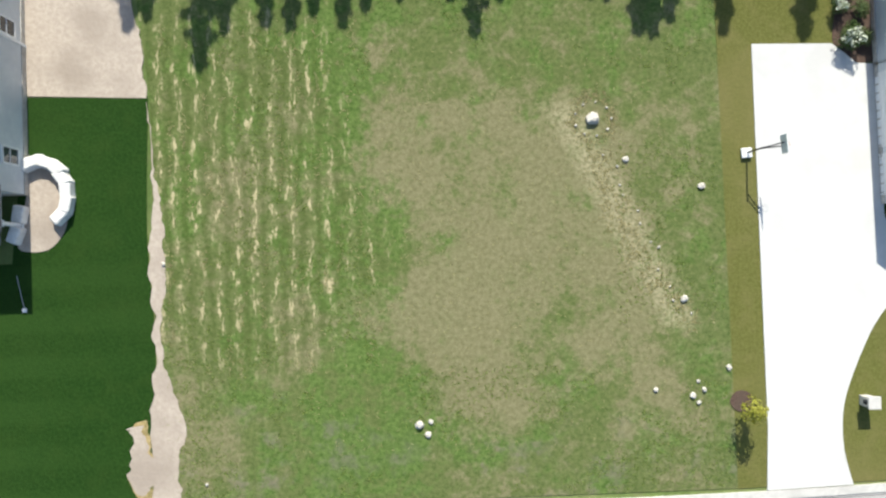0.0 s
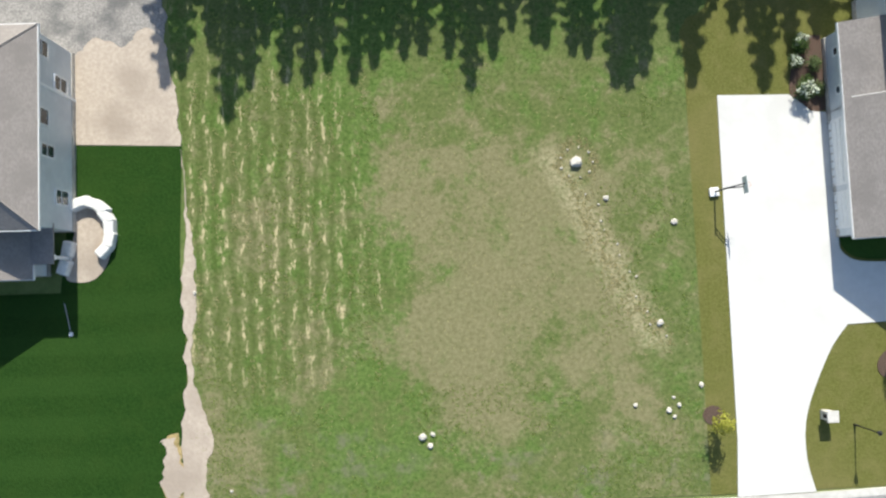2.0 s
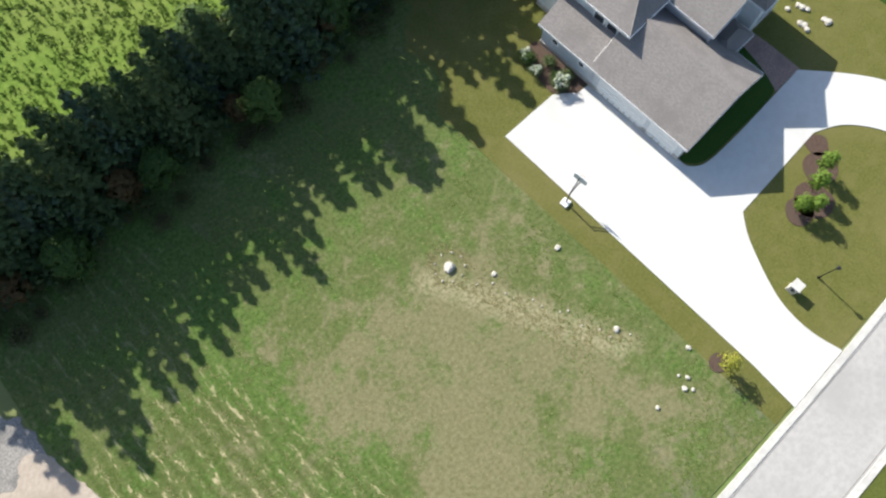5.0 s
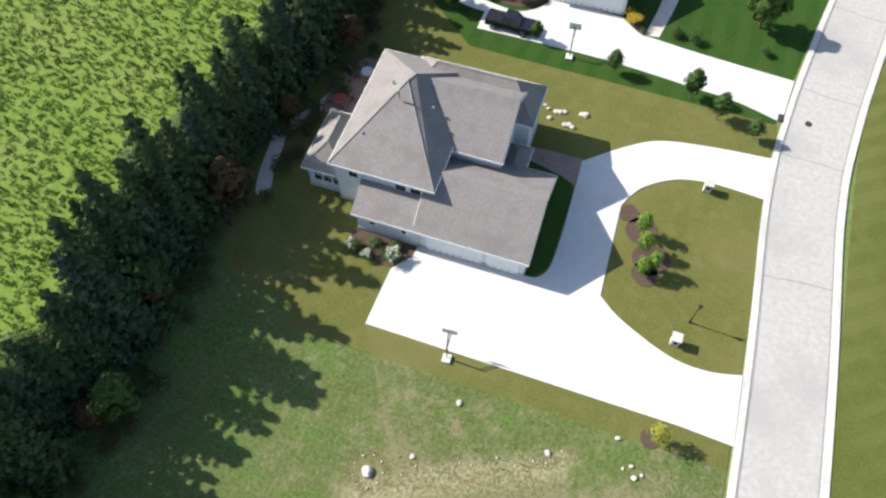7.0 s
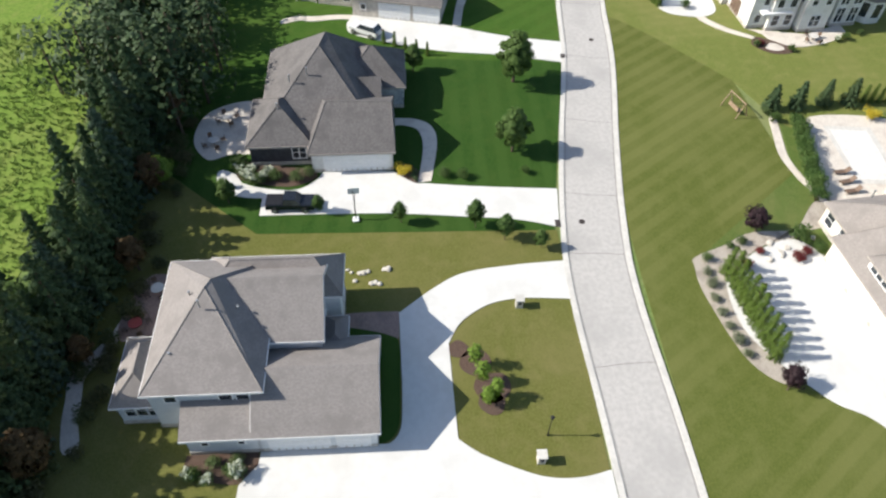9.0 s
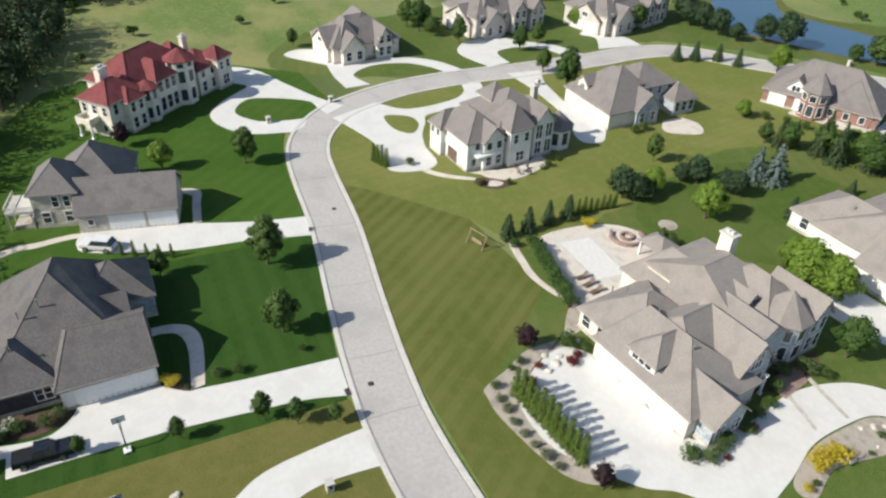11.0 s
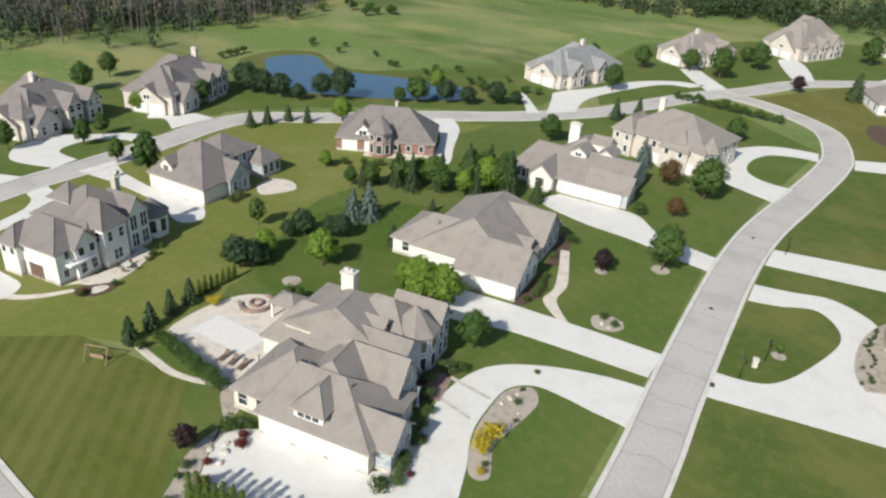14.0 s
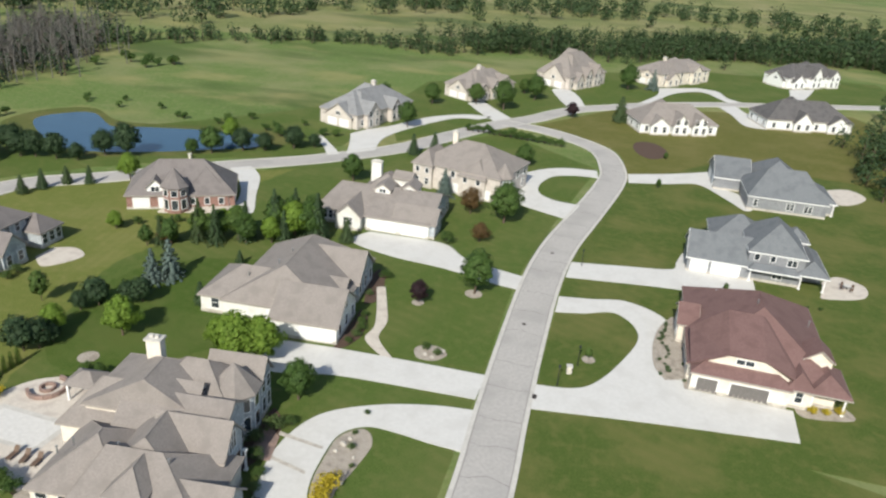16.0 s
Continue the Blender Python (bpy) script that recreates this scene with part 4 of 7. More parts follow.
def bar_mesh(w, h, mat):
    return shared(("bar", w, h, mat.name), lambda: Build().box(-w / 2, -0.08, 0, w / 2, -0.045, h).mesh("mullion", mat))


def pane_mesh(w, h):
    return shared(("pane", w, h), lambda: Build().box(-w / 2, -0.045, 0, w / 2, 0.0, h).mesh("pane", GLASS))


def panel_mesh(w, h, mat):
    def make():
        b, n = Build(), max(2, round(w / 0.65))
        b.box(-w / 2, -0.05, 0.01, w / 2, 0.0, h - 0.01)
        for k in range(n):
            x0, x1 = -w / 2 + w * (k + 0.1) / n, -w / 2 + w * (k + 0.9) / n
            b.box(x0, -0.075, 0.09, x1, -0.05, h - 0.09)
        return b.mesh("panel", mat)
    return shared(("panel", w, h, mat.name), make)


SIDES = {"s": (0, 1), "n": (180, -1), "e": (90, 0), "w": (-90, 0)}


class House:
    """A house in its own plan: wings with walls and roofs, then openings on their sides."""

    def __init__(self, x, y, turn, wall, roof, label, trim=None, name="house"):
        self.ob = thing(name, pose(x, y, 0, 0, 0, turn), label, "house", "houses of the neighbourhood")
        self.wall, self.roof, self.trim, self.wings = wall, roof, trim or TRIM, []
        self.edge = TRIM if wall in (SIDING, GREYSIDE) else EDGE

    def wing(self, x0, y0, x1, y1, eave, rise, kind="hip", z0=-0.05, wall=None, roof=None, over=0.35, inset=None, ridge=None):
        wall, roof = wall or self.wall, roof or self.roof
        self.wings.append((x0, y0, x1, y1, z0, eave))
        b = Build().box(x0, y0, z0, x1, y1, eave)
        ox0, oy0, ox1, oy1, t = x0 - over, y0 - over, x1 + over, y1 + over, 0.24
        r, f = Build(), Build()
        cx, cy = (ox0 + ox1) / 2, (oy0 + oy1) / 2
        if kind == "hip":
            long_x = (ox1 - ox0) >= (oy1 - oy0)
            d = inset if inset is not None else min(ox1 - ox0, oy1 - oy0) / 2 * 0.98
            ra, rb = ((ox0 + d, cy), (ox1 - d, cy)) if long_x else ((cx, oy0 + d), (cx, oy1 - d))
            if ridge:  # a ridge of its own, from its west or south end
                ra, rb = ridge[:2], ridge[2:]
                long_x = abs(rb[0] - ra[0]) >= abs(rb[1] - ra[1])
            c = [(ox0, oy0, eave), (ox1, oy0, eave), (ox1, oy1, eave), (ox0, oy1, eave)]
            a, e = (*ra, eave + rise), (*rb, eave + rise)
            if long_x:
                r.face(c[0], c[1], e, a).face(c[1], c[2], e).face(c[2], c[3], a, e).face(c[3], c[0], a)
            else:
                r.face(c[0], c[1], a).face(c[1], c[2], e, a).face(c[2], c[3], e).face(c[3], c[0], a, e)
            low = [(x, y, eave - 0.03) for x, y, z in c]
            r.face(*low[::-1])
            for i in range(4):
                r.face(low[i], low[(i + 1) % 4], c[(i + 1) % 4], c[i])
            f.ring(ox0 - 0.05, oy0 - 0.05, ox1 + 0.05, oy1 + 0.05, 0.05, eave - t, eave - 0.01)
            # ridge caps on the hips and the ridge
            for p, q in ((c[0], a), (c[3], a) if long_x else (c[1], a), (c[1], e) if long_x else (c[3], e), (c[2], e), (a, e)):
                if (Vector(p) - Vector(q)).length > 0.4:
                    Build().tube(p, q, 0.07, 0.07, 4).put("ridge_cap", roof, self.ob)
        elif kind == "shed":  # rises towards +x
            r.solid([(ox0, oy0, eave - 0.02), (ox1, oy0, eave + rise - 0.02), (ox1, oy1, eave + rise - 0.02), (ox0, oy1, eave - 0.02)],
                    [(ox0, oy0, eave + 0.12), (ox1, oy0, eave + rise + 0.12), (ox1, oy1, eave + rise + 0.12), (ox0, oy1, eave + 0.12)])
            f.box(ox0 - 0.05, oy0, eave - 0.16, ox0, oy1, eave + 0.1)
        else:
            along_x = kind == "gx"
            a0, a1, b0, b1 = (oy0, oy1, ox0, ox1) if along_x else (ox0, ox1, oy0, oy1)
            mid, drop = (a0 + a1) / 2, rise * over / ((a1 - a0) / 2)
            prof = [(a0, eave - drop), (mid, eave + rise - drop), (a1, eave - drop), (a1, eave - drop + 0.2), (mid, eave + rise - drop + 0.24), (a0, eave - drop + 0.2)]

            def at(u, along, z):
                return (along, u, z) if along_x else (u, along, z)
            r.solid([at(u, b0, z) for u, z in prof], [at(u, b1, z) for u, z in prof])
            for e0, e1 in ((b0 - 0.05, b0), (b1, b1 + 0.05)):
                Build().solid([at(u, e0, z - 0.06) for u, z in prof], [at(u, e1, z - 0.06) for u, z in prof]).put("rake_board", self.edge, self.ob)
            for u in (a0 - 0.05, a1):
                p, q = at(u, b0, eave - drop - 0.08), at(u + 0.05, b1, eave - drop + 0.17)
                Build().box(*p, *q).put("gutter", self.edge, self.ob)
            w0, w1, g0, g1 = (y0, y1, x0, x1) if along_x else (x0, x1, y0, y1)
            top = eave + rise - drop - 0.02
            b.solid([at(w0, g0, eave), at(w1, g0, eave), at((w0 + w1) / 2, g0, top)], [at(w0, g1, eave), at(w1, g1, eave), at((w0 + w1) / 2, g1, top)])
        b.put("wall", wall, self.ob)
        r.put("roof", roof, self.ob)
        if f.v:
            f.put("fascia", self.edge, self.ob)
        if z0 <= 0 and eave > 2.5:
            base = Build()
            base.box(x0 - 0.06, y0 - 0.06, z0, x1 + 0.06, y1 + 0.06, 0.45)
            base.put("plinth", STONEWALL, self.ob)
        return len(self.wings) - 1

    def spot(self, k, side, u, z):
        x0, y0, x1, y1, z0, e = self.wings[k]
        if side == "s":
            return pose(x0 + u, y0, z)
        if side == "n":
            return pose(x1 - u, y1, z, 0, 0, 180)
        if side == "e":
            return pose(x1, y0 + u, z, 0, 0, 90)
        return pose(x0, y1 - u, z, 0, 0, -90)

    def length(self, k, side):
        x0, y0, x1, y1, z0, e = self.wings[k]
        return (x1 - x0) if side in "ns" else (y1 - y0)

    def window(self, k, side, u, z, w=1.0, h=1.5, cols=1, mat=None):
        f = place("window", window_frame_mesh(w, h, mat or self.trim), self.ob, at=self.spot(k, side, u, z))
        place("pane", pane_mesh(w, h), f)
        for c in range(1, cols):
            place("mullion", bar_mesh(0.12, h, mat or self.trim), f, at=pose(-w / 2 + w * c / cols, 0, 0))
        if h > 1.4:
            place("mullion", bar_mesh(w, 0.07, mat or self.trim), f, at=pose(0, 0.004, h * 0.52))

    def windows(self, k, side, n, z, w=1.0, h=1.5, cols=1, a=0.0, b=1.0):
        size = self.length(k, side)
        for i in range(n):
            self.window(k, side, size * (a + (b - a) * (i + 0.5) / n), z, w, h, cols)

    def garage(self, k, side, u, w=4.9, h=2.3, mat=None, trim=None):
        frame_mesh = shared(("gframe", w, h), lambda: Build().box(-w / 2 - 0.15, -0.06, 0, -w / 2, 0.02, h + 0.15).box(w / 2, -0.06, 0, w / 2 + 0.15, 0.02, h + 0.15)
                            .box(-w / 2, -0.06, h, w / 2, 0.02, h + 0.15).mesh("garage_door", TRIM))
        d = place("garage_door", frame_mesh, self.ob, "sectional garage door", at=self.spot(k, side, u, 0.04))
        for s in range(4):
            place("panel", panel_mesh(w, h / 4, mat or WHITE), d, at=pose(0, 0, s * h / 4))

    def door(self, k, side, u, w=1.1, h=2.2, mat=None):
        d = place("front_door", shared(("door", w, h), lambda: Build().box(-w / 2, -0.06, 0, w / 2, 0.02, h).box(-w / 2 + 0.15, -0.08, 0.2, w / 2 - 0.15, -0.06, 0.95)
                  .box(-w / 2 + 0.15, -0.08, 1.15, w / 2 - 0.15, -0.06, h - 0.2).mesh("front_door", mat or BROWN)), self.ob, at=self.spot(k, side, u, 0.1))
        place("door_frame", window_frame_mesh(w, h, self.trim), self.ob, at=self.spot(k, side, u, 0.1))

    def chimney(self, x, y, top, mat=None, w=1.3, d=0.9):
        c = Build().box(x - w / 2, y - d / 2, -0.05, x + w / 2, y + d / 2, top).put("chimney", mat or self.wall, self.ob, "", 0.03)
        Build().box(x - w / 2 - 0.15, y - d / 2 - 0.15, top, x + w / 2 + 0.15, y + d / 2 + 0.15, top + 0.22).box(x - w * 0.3, y - 0.2, top + 0.22, x - w * 0.05, y + 0.2, top + 0.6) \
            .box(x + w * 0.05, y - 0.2, top + 0.22, x + w * 0.3, y + 0.2, top + 0.6).put("chimney_cap", KERB, c)

    def turret(self, x, y, r, eave, rise, wall=None, roof=None, n=8, levels=((1.0, 1.6),)):
        ring = [(x + r * math.cos((k + 0.5) * 2 * math.pi / n), y + r * math.sin((k + 0.5) * 2 * math.pi / n)) for k in range(n)]
        out = [(x + (r + 0.45) * math.cos((k + 0.5) * 2 * math.pi / n), y + (r + 0.45) * math.sin((k + 0.5) * 2 * math.pi / n)) for k in range(n)]
        t = Build().solid([(a, b, -0.05) for a, b in ring], [(a, b, eave) for a, b in ring]).put("turret", wall or self.wall, self.ob)
        b = Build()
        b.solid([(p, q, eave - 0.2) for p, q in out], [(p, q, eave) for p, q in out])
        for k in range(n):
            b.face((*out[k], eave), (*out[(k + 1) % n], eave), (x, y, eave + rise))
        b.put("turret_roof", roof or self.roof, t)
        w = 2 * r * math.sin(math.pi / n) * 0.6
        for k in range(n):
            a = (k + 1) * 2 * math.pi / n
            d = r * math.cos(math.pi / n)
            for z, h in levels:
                f = place("window", window_frame_mesh(round(w, 2), h, self.trim), self.ob, at=pose(x + d * math.cos(a), y + d * math.sin(a), z, 0, 0, math.degrees(a) + 90))
                place("pane", pane_mesh(round(w, 2), h), f)

    def vents(self, spots):
        for x, y, z in spots:
            Build().tube((x, y, z - 0.5), (x, y, z + 0.45), 0.08, 0.08, 8).tube((x, y, z + 0.4), (x, y, z + 0.5), 0.14, 0.12, 8).put("roof_vent", GREYMETAL, self.ob)

    def column(self, x, y, top, r=0.16):
        Build().tube((x, y, 0), (x, y, top), r, r * 0.85, 10).box(x - r * 1.4, y - r * 1.4, 0, x + r * 1.4, y + r * 1.4, 0.25).box(x - r * 1.4, y - r * 1.4, top - 0.2, x + r * 1.4, y + r * 1.4, top).put("column", TRIM, self.ob)

    def steps(self, x0, y0, x1, y1, n=2):
        for k in range(n):
            Build().box(x0 - 0.3 * k, y0 - 0.3 * k, -0.05, x1 + 0.3 * k, y1 + 0.3 * k, 0.36 - 0.17 * k).put("step", KERB, self.ob)


# the house with the white loop driveway
h = House(8.7, -1.8, 1.0, SIDING, R_GREY, "pale blue-grey sided house with grey-brown hip and gable roofs")
g = h.wing(0, -9.7, 9.0, 0.2, 3.0, 2.9, "gy")
h.garage(g, "w", 3.4, 4.9), h.garage(g, "w", 7.9, 2.6)
low = h.wing(0, 0.0, 3.1, 6.0, 2.9, 1.6, "shed")
h.windows(low, "w", 2, 1.6, 0.5, 0.5)
m = h.wing(2.7, -0.3, 16.2, 8.9, 5.8, 3.8, "hip", ridge=(10.3, 4.4, 11.2, 4.0))
h.window(m, "w", 1.8, 4.2, 0.9, 1.1), h.window(m, "w", 6.3, 4.2, 1.0, 1.0), h.window(m, "w", 7.7, 4.2, 1.0, 1.0)
h.windows(m, "n", 4, 3.6, 1.2, 1.5), h.windows(m, "n", 4, 0.8, 1.2, 1.7)
s = h.wing(7.6, -5.0, 16.2, 3.4, 5.6, 3.2, "gy")
h.windows(s, "s", 2, 3.6, 1.2, 1.5, 2), h.windows(s, "s", 1, 0.6, 2.6, 2.0, 3), h.windows(s, "w", 1, 3.9, 1.0, 1.2, 1, 0, 0.5)
e = h.wing(12.6, -6.4, 17.0, 5.4, 5.2, 2.6, "hip")
h.windows(e, "s", 1, 3.4, 1.4, 1.5, 2), h.windows(e, "s", 1, 0.8, 1.4, 1.7, 2), h.windows(e, "e", 3, 3.5, 1.1, 1.5)
n = h.wing(3.2, 8.6, 9.6, 12.2, 3.2, 2.1, "hip")
h.windows(n, "w", 3, 1.3, 0.8, 1.5, 1, 0.15, 0.95), h.windows(n, "n", 3, 1.0, 1.2, 1.7)
p = h.wing(8.4, -6.8, 11.4, -5.2, 2.9, 0.7, "hip", z0=2.6)
h.column(8.7, -6.5, 2.6), h.column(11.1, -6.5, 2.6)
h.door(s, "s", 2.6), h.steps(8.6, -6.6, 11.2, -5.2)
h.vents([(8.6, 4.6, 9.6), (10.5, 5.9, 8.4), (5.4, 7.0, 6.9), (9.4, 1.8, 7.6)])
for u in (1.2, 4.6):
    Build().box(2.4, u, 3.4, 2.75, u + 0.15, 4.1).put("bracket", BLACK, h.ob)

# the house beside the dark lawn, west of the lot
h = House(-50.8, -9.2, 0, SIDING, R_TAUPE, "pale sided two-storey house with a grey-brown roof")
m = h.wing(-15, 0, 0, 14.0, 5.9, 4.6, "hip")
h.window(m, "e", 13.0, 4.0, 1.1, 1.5), h.window(m, "e", 8.0, 4.0, 1.1, 1.2), h.window(m, "e", 11.0, 1.3, 1.0, 1.7), h.window(m, "e", 5.6, 3.2, 0.8, 1.7), h.window(m, "e", 2.4, 1.2, 1.0, 1.7)
h.windows(m, "s", 3, 3.6, 1.2, 1.5), h.windows(m, "n", 3, 3.6, 1.2, 1.5)
Build().box(0.002, 10.2, 0, 0.12, 10.4, 5.6).put("downpipe", TRIM, h.ob)
q = h.wing(-12, -3.4, -2.0, 0, 3.0, 2.6, "gy")
h.windows(q, "s", 2, 0.8, 1.4, 1.6, 2)
p = h.wing(-2.0, -2.3, -0.3, 0, 2.9, 0.35, "shed", z0=2.6)
h.column(-0.5, -2.1, 2.6)
h.vents([(-3.0, 9.6, 8.2), (-2.2, 7.0, 7.6), (-2.2, 6.3, 7.6)])

# the dark-sided house north of its pale driveway
h = House(43.2, -4.6, 1.5, DARKSIDE, R_SLATE, "dark-sided house with steep slate-grey hip roofs and white garage doors")

g = h.wing(0, -8.0, 9.8, 1.2, 3.0, 3.1, "hip", wall=STUCCO, ridge=(4.8, -8.1, 5.2, -0.6))
h.garage(g, "w", 3.6, 4.3), h.garage(g, "w", 7.4, 2.7)
w = h.wing(1.5, 1.3, 9.6, 8.3, 3.0, 3.0, "hip")
h.window(w, "w", 5.6, 1.0, 1.5, 1.5, 2), h.windows(w, "n", 2, 0.9, 1.2, 1.6)
m = h.wing(3.0, -6.2, 19.6, 7.0, 3.2, 5.7, "hip", ridge=(12.2, 0.2, 15.0, -0.5))
h.windows(m, "n", 5, 0.9, 1.2, 1.6), h.windows(m, "e", 3, 0.9, 1.2, 1.6)
e = h.wing(11.6, -9.6, 19.0, -2.0, 3.3, 3.4, "hip", wall=BLUESTONE)
h.windows(e, "s", 2, 0.8, 1.4, 1.7, 2), h.windows(e, "w", 1, 0.9, 1.2, 1.5)
e2 = h.wing(8.0, -6.6, 12.6, -2.4, 3.2, 2.6, "gy", wall=BLUESTONE)
h.door(e2, "s", 1.7), h.vents([(8.2, 3.6, 7.2), (4.6, 4.9, 6.0), (9.0, 1.6, 7.6)])
h.steps(8.4, -7.6, 10.4, -6.6)

# the stone and stucco house beyond it
h = House(76.6, -6.6, -12, STONEWALL, R_STORM, "grey stone house with a long garage wing and grey roof")
g = h.wing(0, -12.8, 8.2, 0, 3.1, 3.4, "gy")
h.garage(g, "w", 6.2, 4.4), h.garage(g, "w", 10.9, 3.6), h.window(g, "w", 1.6, 1.2, 0.7, 0.8)
m = h.wing(5.0, -6.0, 16, 3.6, 3.4, 5.0, "hip")
h.windows(m, "s", 3, 0.9, 1.3, 1.6), h.windows(m, "n", 4, 0.9, 1.3, 1.6)
w = h.wing(2.2, 0.0, 9.5, 5.8, 5.4, 3.0, "hip")
h.windows(w, "w", 2, 3.2, 0.8, 1.6, 1, 0.4, 0.9), h.windows(w, "w", 2, 0.8, 1.0, 1.6)
Build().box(2.0, 5.8, 2.5, 7.0, 9.4, 2.75).put("deck", KERB, h.ob)
for px, py in ((2.2, 9.2), (6.8, 9.2), (2.2, 6.2), (4.5, 9.2)):
    Build().box(px - 0.1, py - 0.1, -0.05, px + 0.1, py + 0.1, 2.5).put("deck_post", STONEWALL, h.ob)
rail = Build().box(2.0, 9.3, 3.5, 7.0, 9.4, 3.6).box(2.0, 5.8, 3.5, 2.1, 9.3, 3.6).put("railing", KERB, h.ob)
for k in range(14):
    Build().box(2.05 + 0.37 * k, 9.32, 2.75, 2.11 + 0.37 * k, 9.38, 3.5).put("baluster", KERB, rail)
    Build().box(2.02, 5.85 + 0.25 * k, 2.75, 2.08, 5.91 + 0.25 * k, 3.5).put("baluster", KERB, rail)
Build().box(2.4, 6.4, -0.05, 6.6, 8.8, 0.5).put("stone_base", STONEWALL, h.ob)

# the mansion with the red roof
h = House(104.4, -13.4, -49.5, CREAM, R_RED, "cream stucco mansion with a red tile roof and round bays")
a = h.wing(0, 0, 8.2, 6.6, 6.0, 2.6, "hip")
h.windows(a, "w", 3, 3.8, 0.9, 1.5), h.windows(a, "w", 2, 0.8, 0.8, 1.2), h.windows(a, "s", 3, 3.8, 0.9, 1.9), h.windows(a, "s", 3, 0.7, 0.9, 1.9)
m = h.wing(6.0, 1.2, 22.0, 11.0, 6.2, 4.2, "hip")
h.windows(m, "s", 6, 4.2, 1.0, 2.0), h.windows(m, "s", 6, 0.8, 1.0, 2.2)
b = h.wing(10.6, -0.6, 15.4, 6.0, 6.4, 2.8, "hip")
h.windows(b, "s", 3, 4.2, 1.0, 2.0), h.windows(b, "s", 3, 0.7, 1.1, 2.4)
c = h.wing(20.4, -1.2, 28.0, 6.4, 5.0, 2.4, "hip")
h.windows(c, "s", 3, 3.4, 1.0, 1.5), h.windows(c, "s", 3, 0.7, 1.1, 1.8), h.windows(c, "w", 2, 3.3, 0.9, 1.5)
h.turret(17.8, 0.4, 2.5, 8.2, 1.9, levels=((0.8, 2.2), (4.2, 2.2), (7.0, 0.8)))
h.turret(8.9, 0.2, 1.8, 6.0, 1.3, levels=((0.8, 2.0), (4.0, 1.9)))
h.chimney(4.5, 5.2, 9.8, CREAM, 1.8, 1.2), h.chimney(26.0, 6.6, 8.4, CREAM)
Build().box(-2.2, 2.6, 2.5, 0, 5.8, 2.75).box(-2.2, 2.6, 2.75, -0.002, 2.74, 3.6).box(-2.2, 5.66, 2.75, -0.002, 5.8, 3.6).box(-2.2, 2.74, 2.75, -2.06, 5.66, 3.6).put("balcony", CREAM, h.ob)
h.column(-1.9, 2.9, 2.5, 0.2), h.column(-1.9, 5.5, 2.5, 0.2)
fb = h.wing(3.0, -1.3, 6.6, 3.0, 5.6, 1.7, "hip")
h.windows(fb, "s", 2, 3.6, 0.9, 1.7), h.windows(fb, "s", 2, 0.7, 0.9, 1.9)
te = h.wing(24.6, -2.4, 28.4, 1.6, 6.0, 2.0, "hip")
h.windows(te, "s", 2, 3.8, 0.9, 1.5), h.windows(te, "s", 1, 0.7, 1.6, 1.9, 2)
gb = h.wing(20.0, 4.0, 25.0, 9.5, 5.6, 3.0, "hip")

# the white house with the glazed hall
h = House(72.4, -63.7, 6, STUCCO, R_MAUVE, "large white stucco house with tall glazing and grey-brown hip roofs")
a = h.wing(0, -7.6, 10.6, 0, 5.2, 3.2, "hip")
h.garage(a, "n", 2.6, 2.9, 2.4, BROWN), h.garage(a, "n", 6.2, 2.9, 2.4, BROWN)
h.windows(a, "w", 1, 3.6, 0.8, 1.2, 1, 0.0, 0.5), h.windows(a, "w", 3, 0.9, 0.8, 1.2, 1)
Build().box(-1.3, -5.6, 2.7, 0, -1.2, 2.95).box(-1.3, -5.6, 3.7, -1.22, -1.2, 3.8).put("balcony", TRIM, h.ob)
t = h.wing(-1.8, -11.2, 4.5, -7.0, 6.6, 3.4, "hip")
h.windows(t, "w", 2, 4.2, 0.8, 1.5), h.windows(t, "w", 1, 0.9, 1.5, 1.6, 2), h.windows(t, "n", 1, 4.2, 0.8, 1.5, 1, 0.6, 1)
m = h.wing(0.2, -17.2, 11.5, -6.0, 6.2, 4.0, "hip")
h.windows(m, "w", 3, 0.7, 1.5, 2.2, 2, 0.43, 0.98), h.windows(m, "w", 3, 3.5, 1.5, 2.2, 2, 0.43, 0.98)
h.windows(m, "s", 3, 3.6, 1.1, 1.6), h.windows(m, "s", 3, 0.7, 1.1, 1.8)
h.turret(1.4, -19.2, 2.5, 3.8, 2.6, levels=((0.9, 2.2),))
h.chimney(3.8, -15.2, 10.6, STONEWALL, 1.0, 0.9)
nb = h.wing(6.8, -4.2, 10.2, 0.9, 5.0, 2.4, "hip")
h.windows(nb, "n", 2, 3.4, 0.8, 1.3)
wb = h.wing(-0.9, -6.4, 3.6, -2.6, 5.3, 2.4, "gx")
h.windows(wb, "w", 2, 3.6, 0.9, 1.3), h.windows(wb, "w", 2, 0.8, 1.0, 1.6)
wc = h.wing(-0.9, -16.4, 4.4, -12.4, 6.2, 3.0, "gx")
h.windows(wc, "w", 2, 3.5, 1.2, 2.4, 2), h.windows(wc, "w", 2, 0.7, 1.2, 2.2, 2)
bd = h.wing(6.4, -12.6, 10.6, -8.6, 8.2, 2.2, "hip", z0=6.0, over=0.3)

# the great house with the garage court
h = House(14.7, -59.8, 7.3, CREAM, R_TAUPE, "large cream and stone house with many taupe gables and hips")

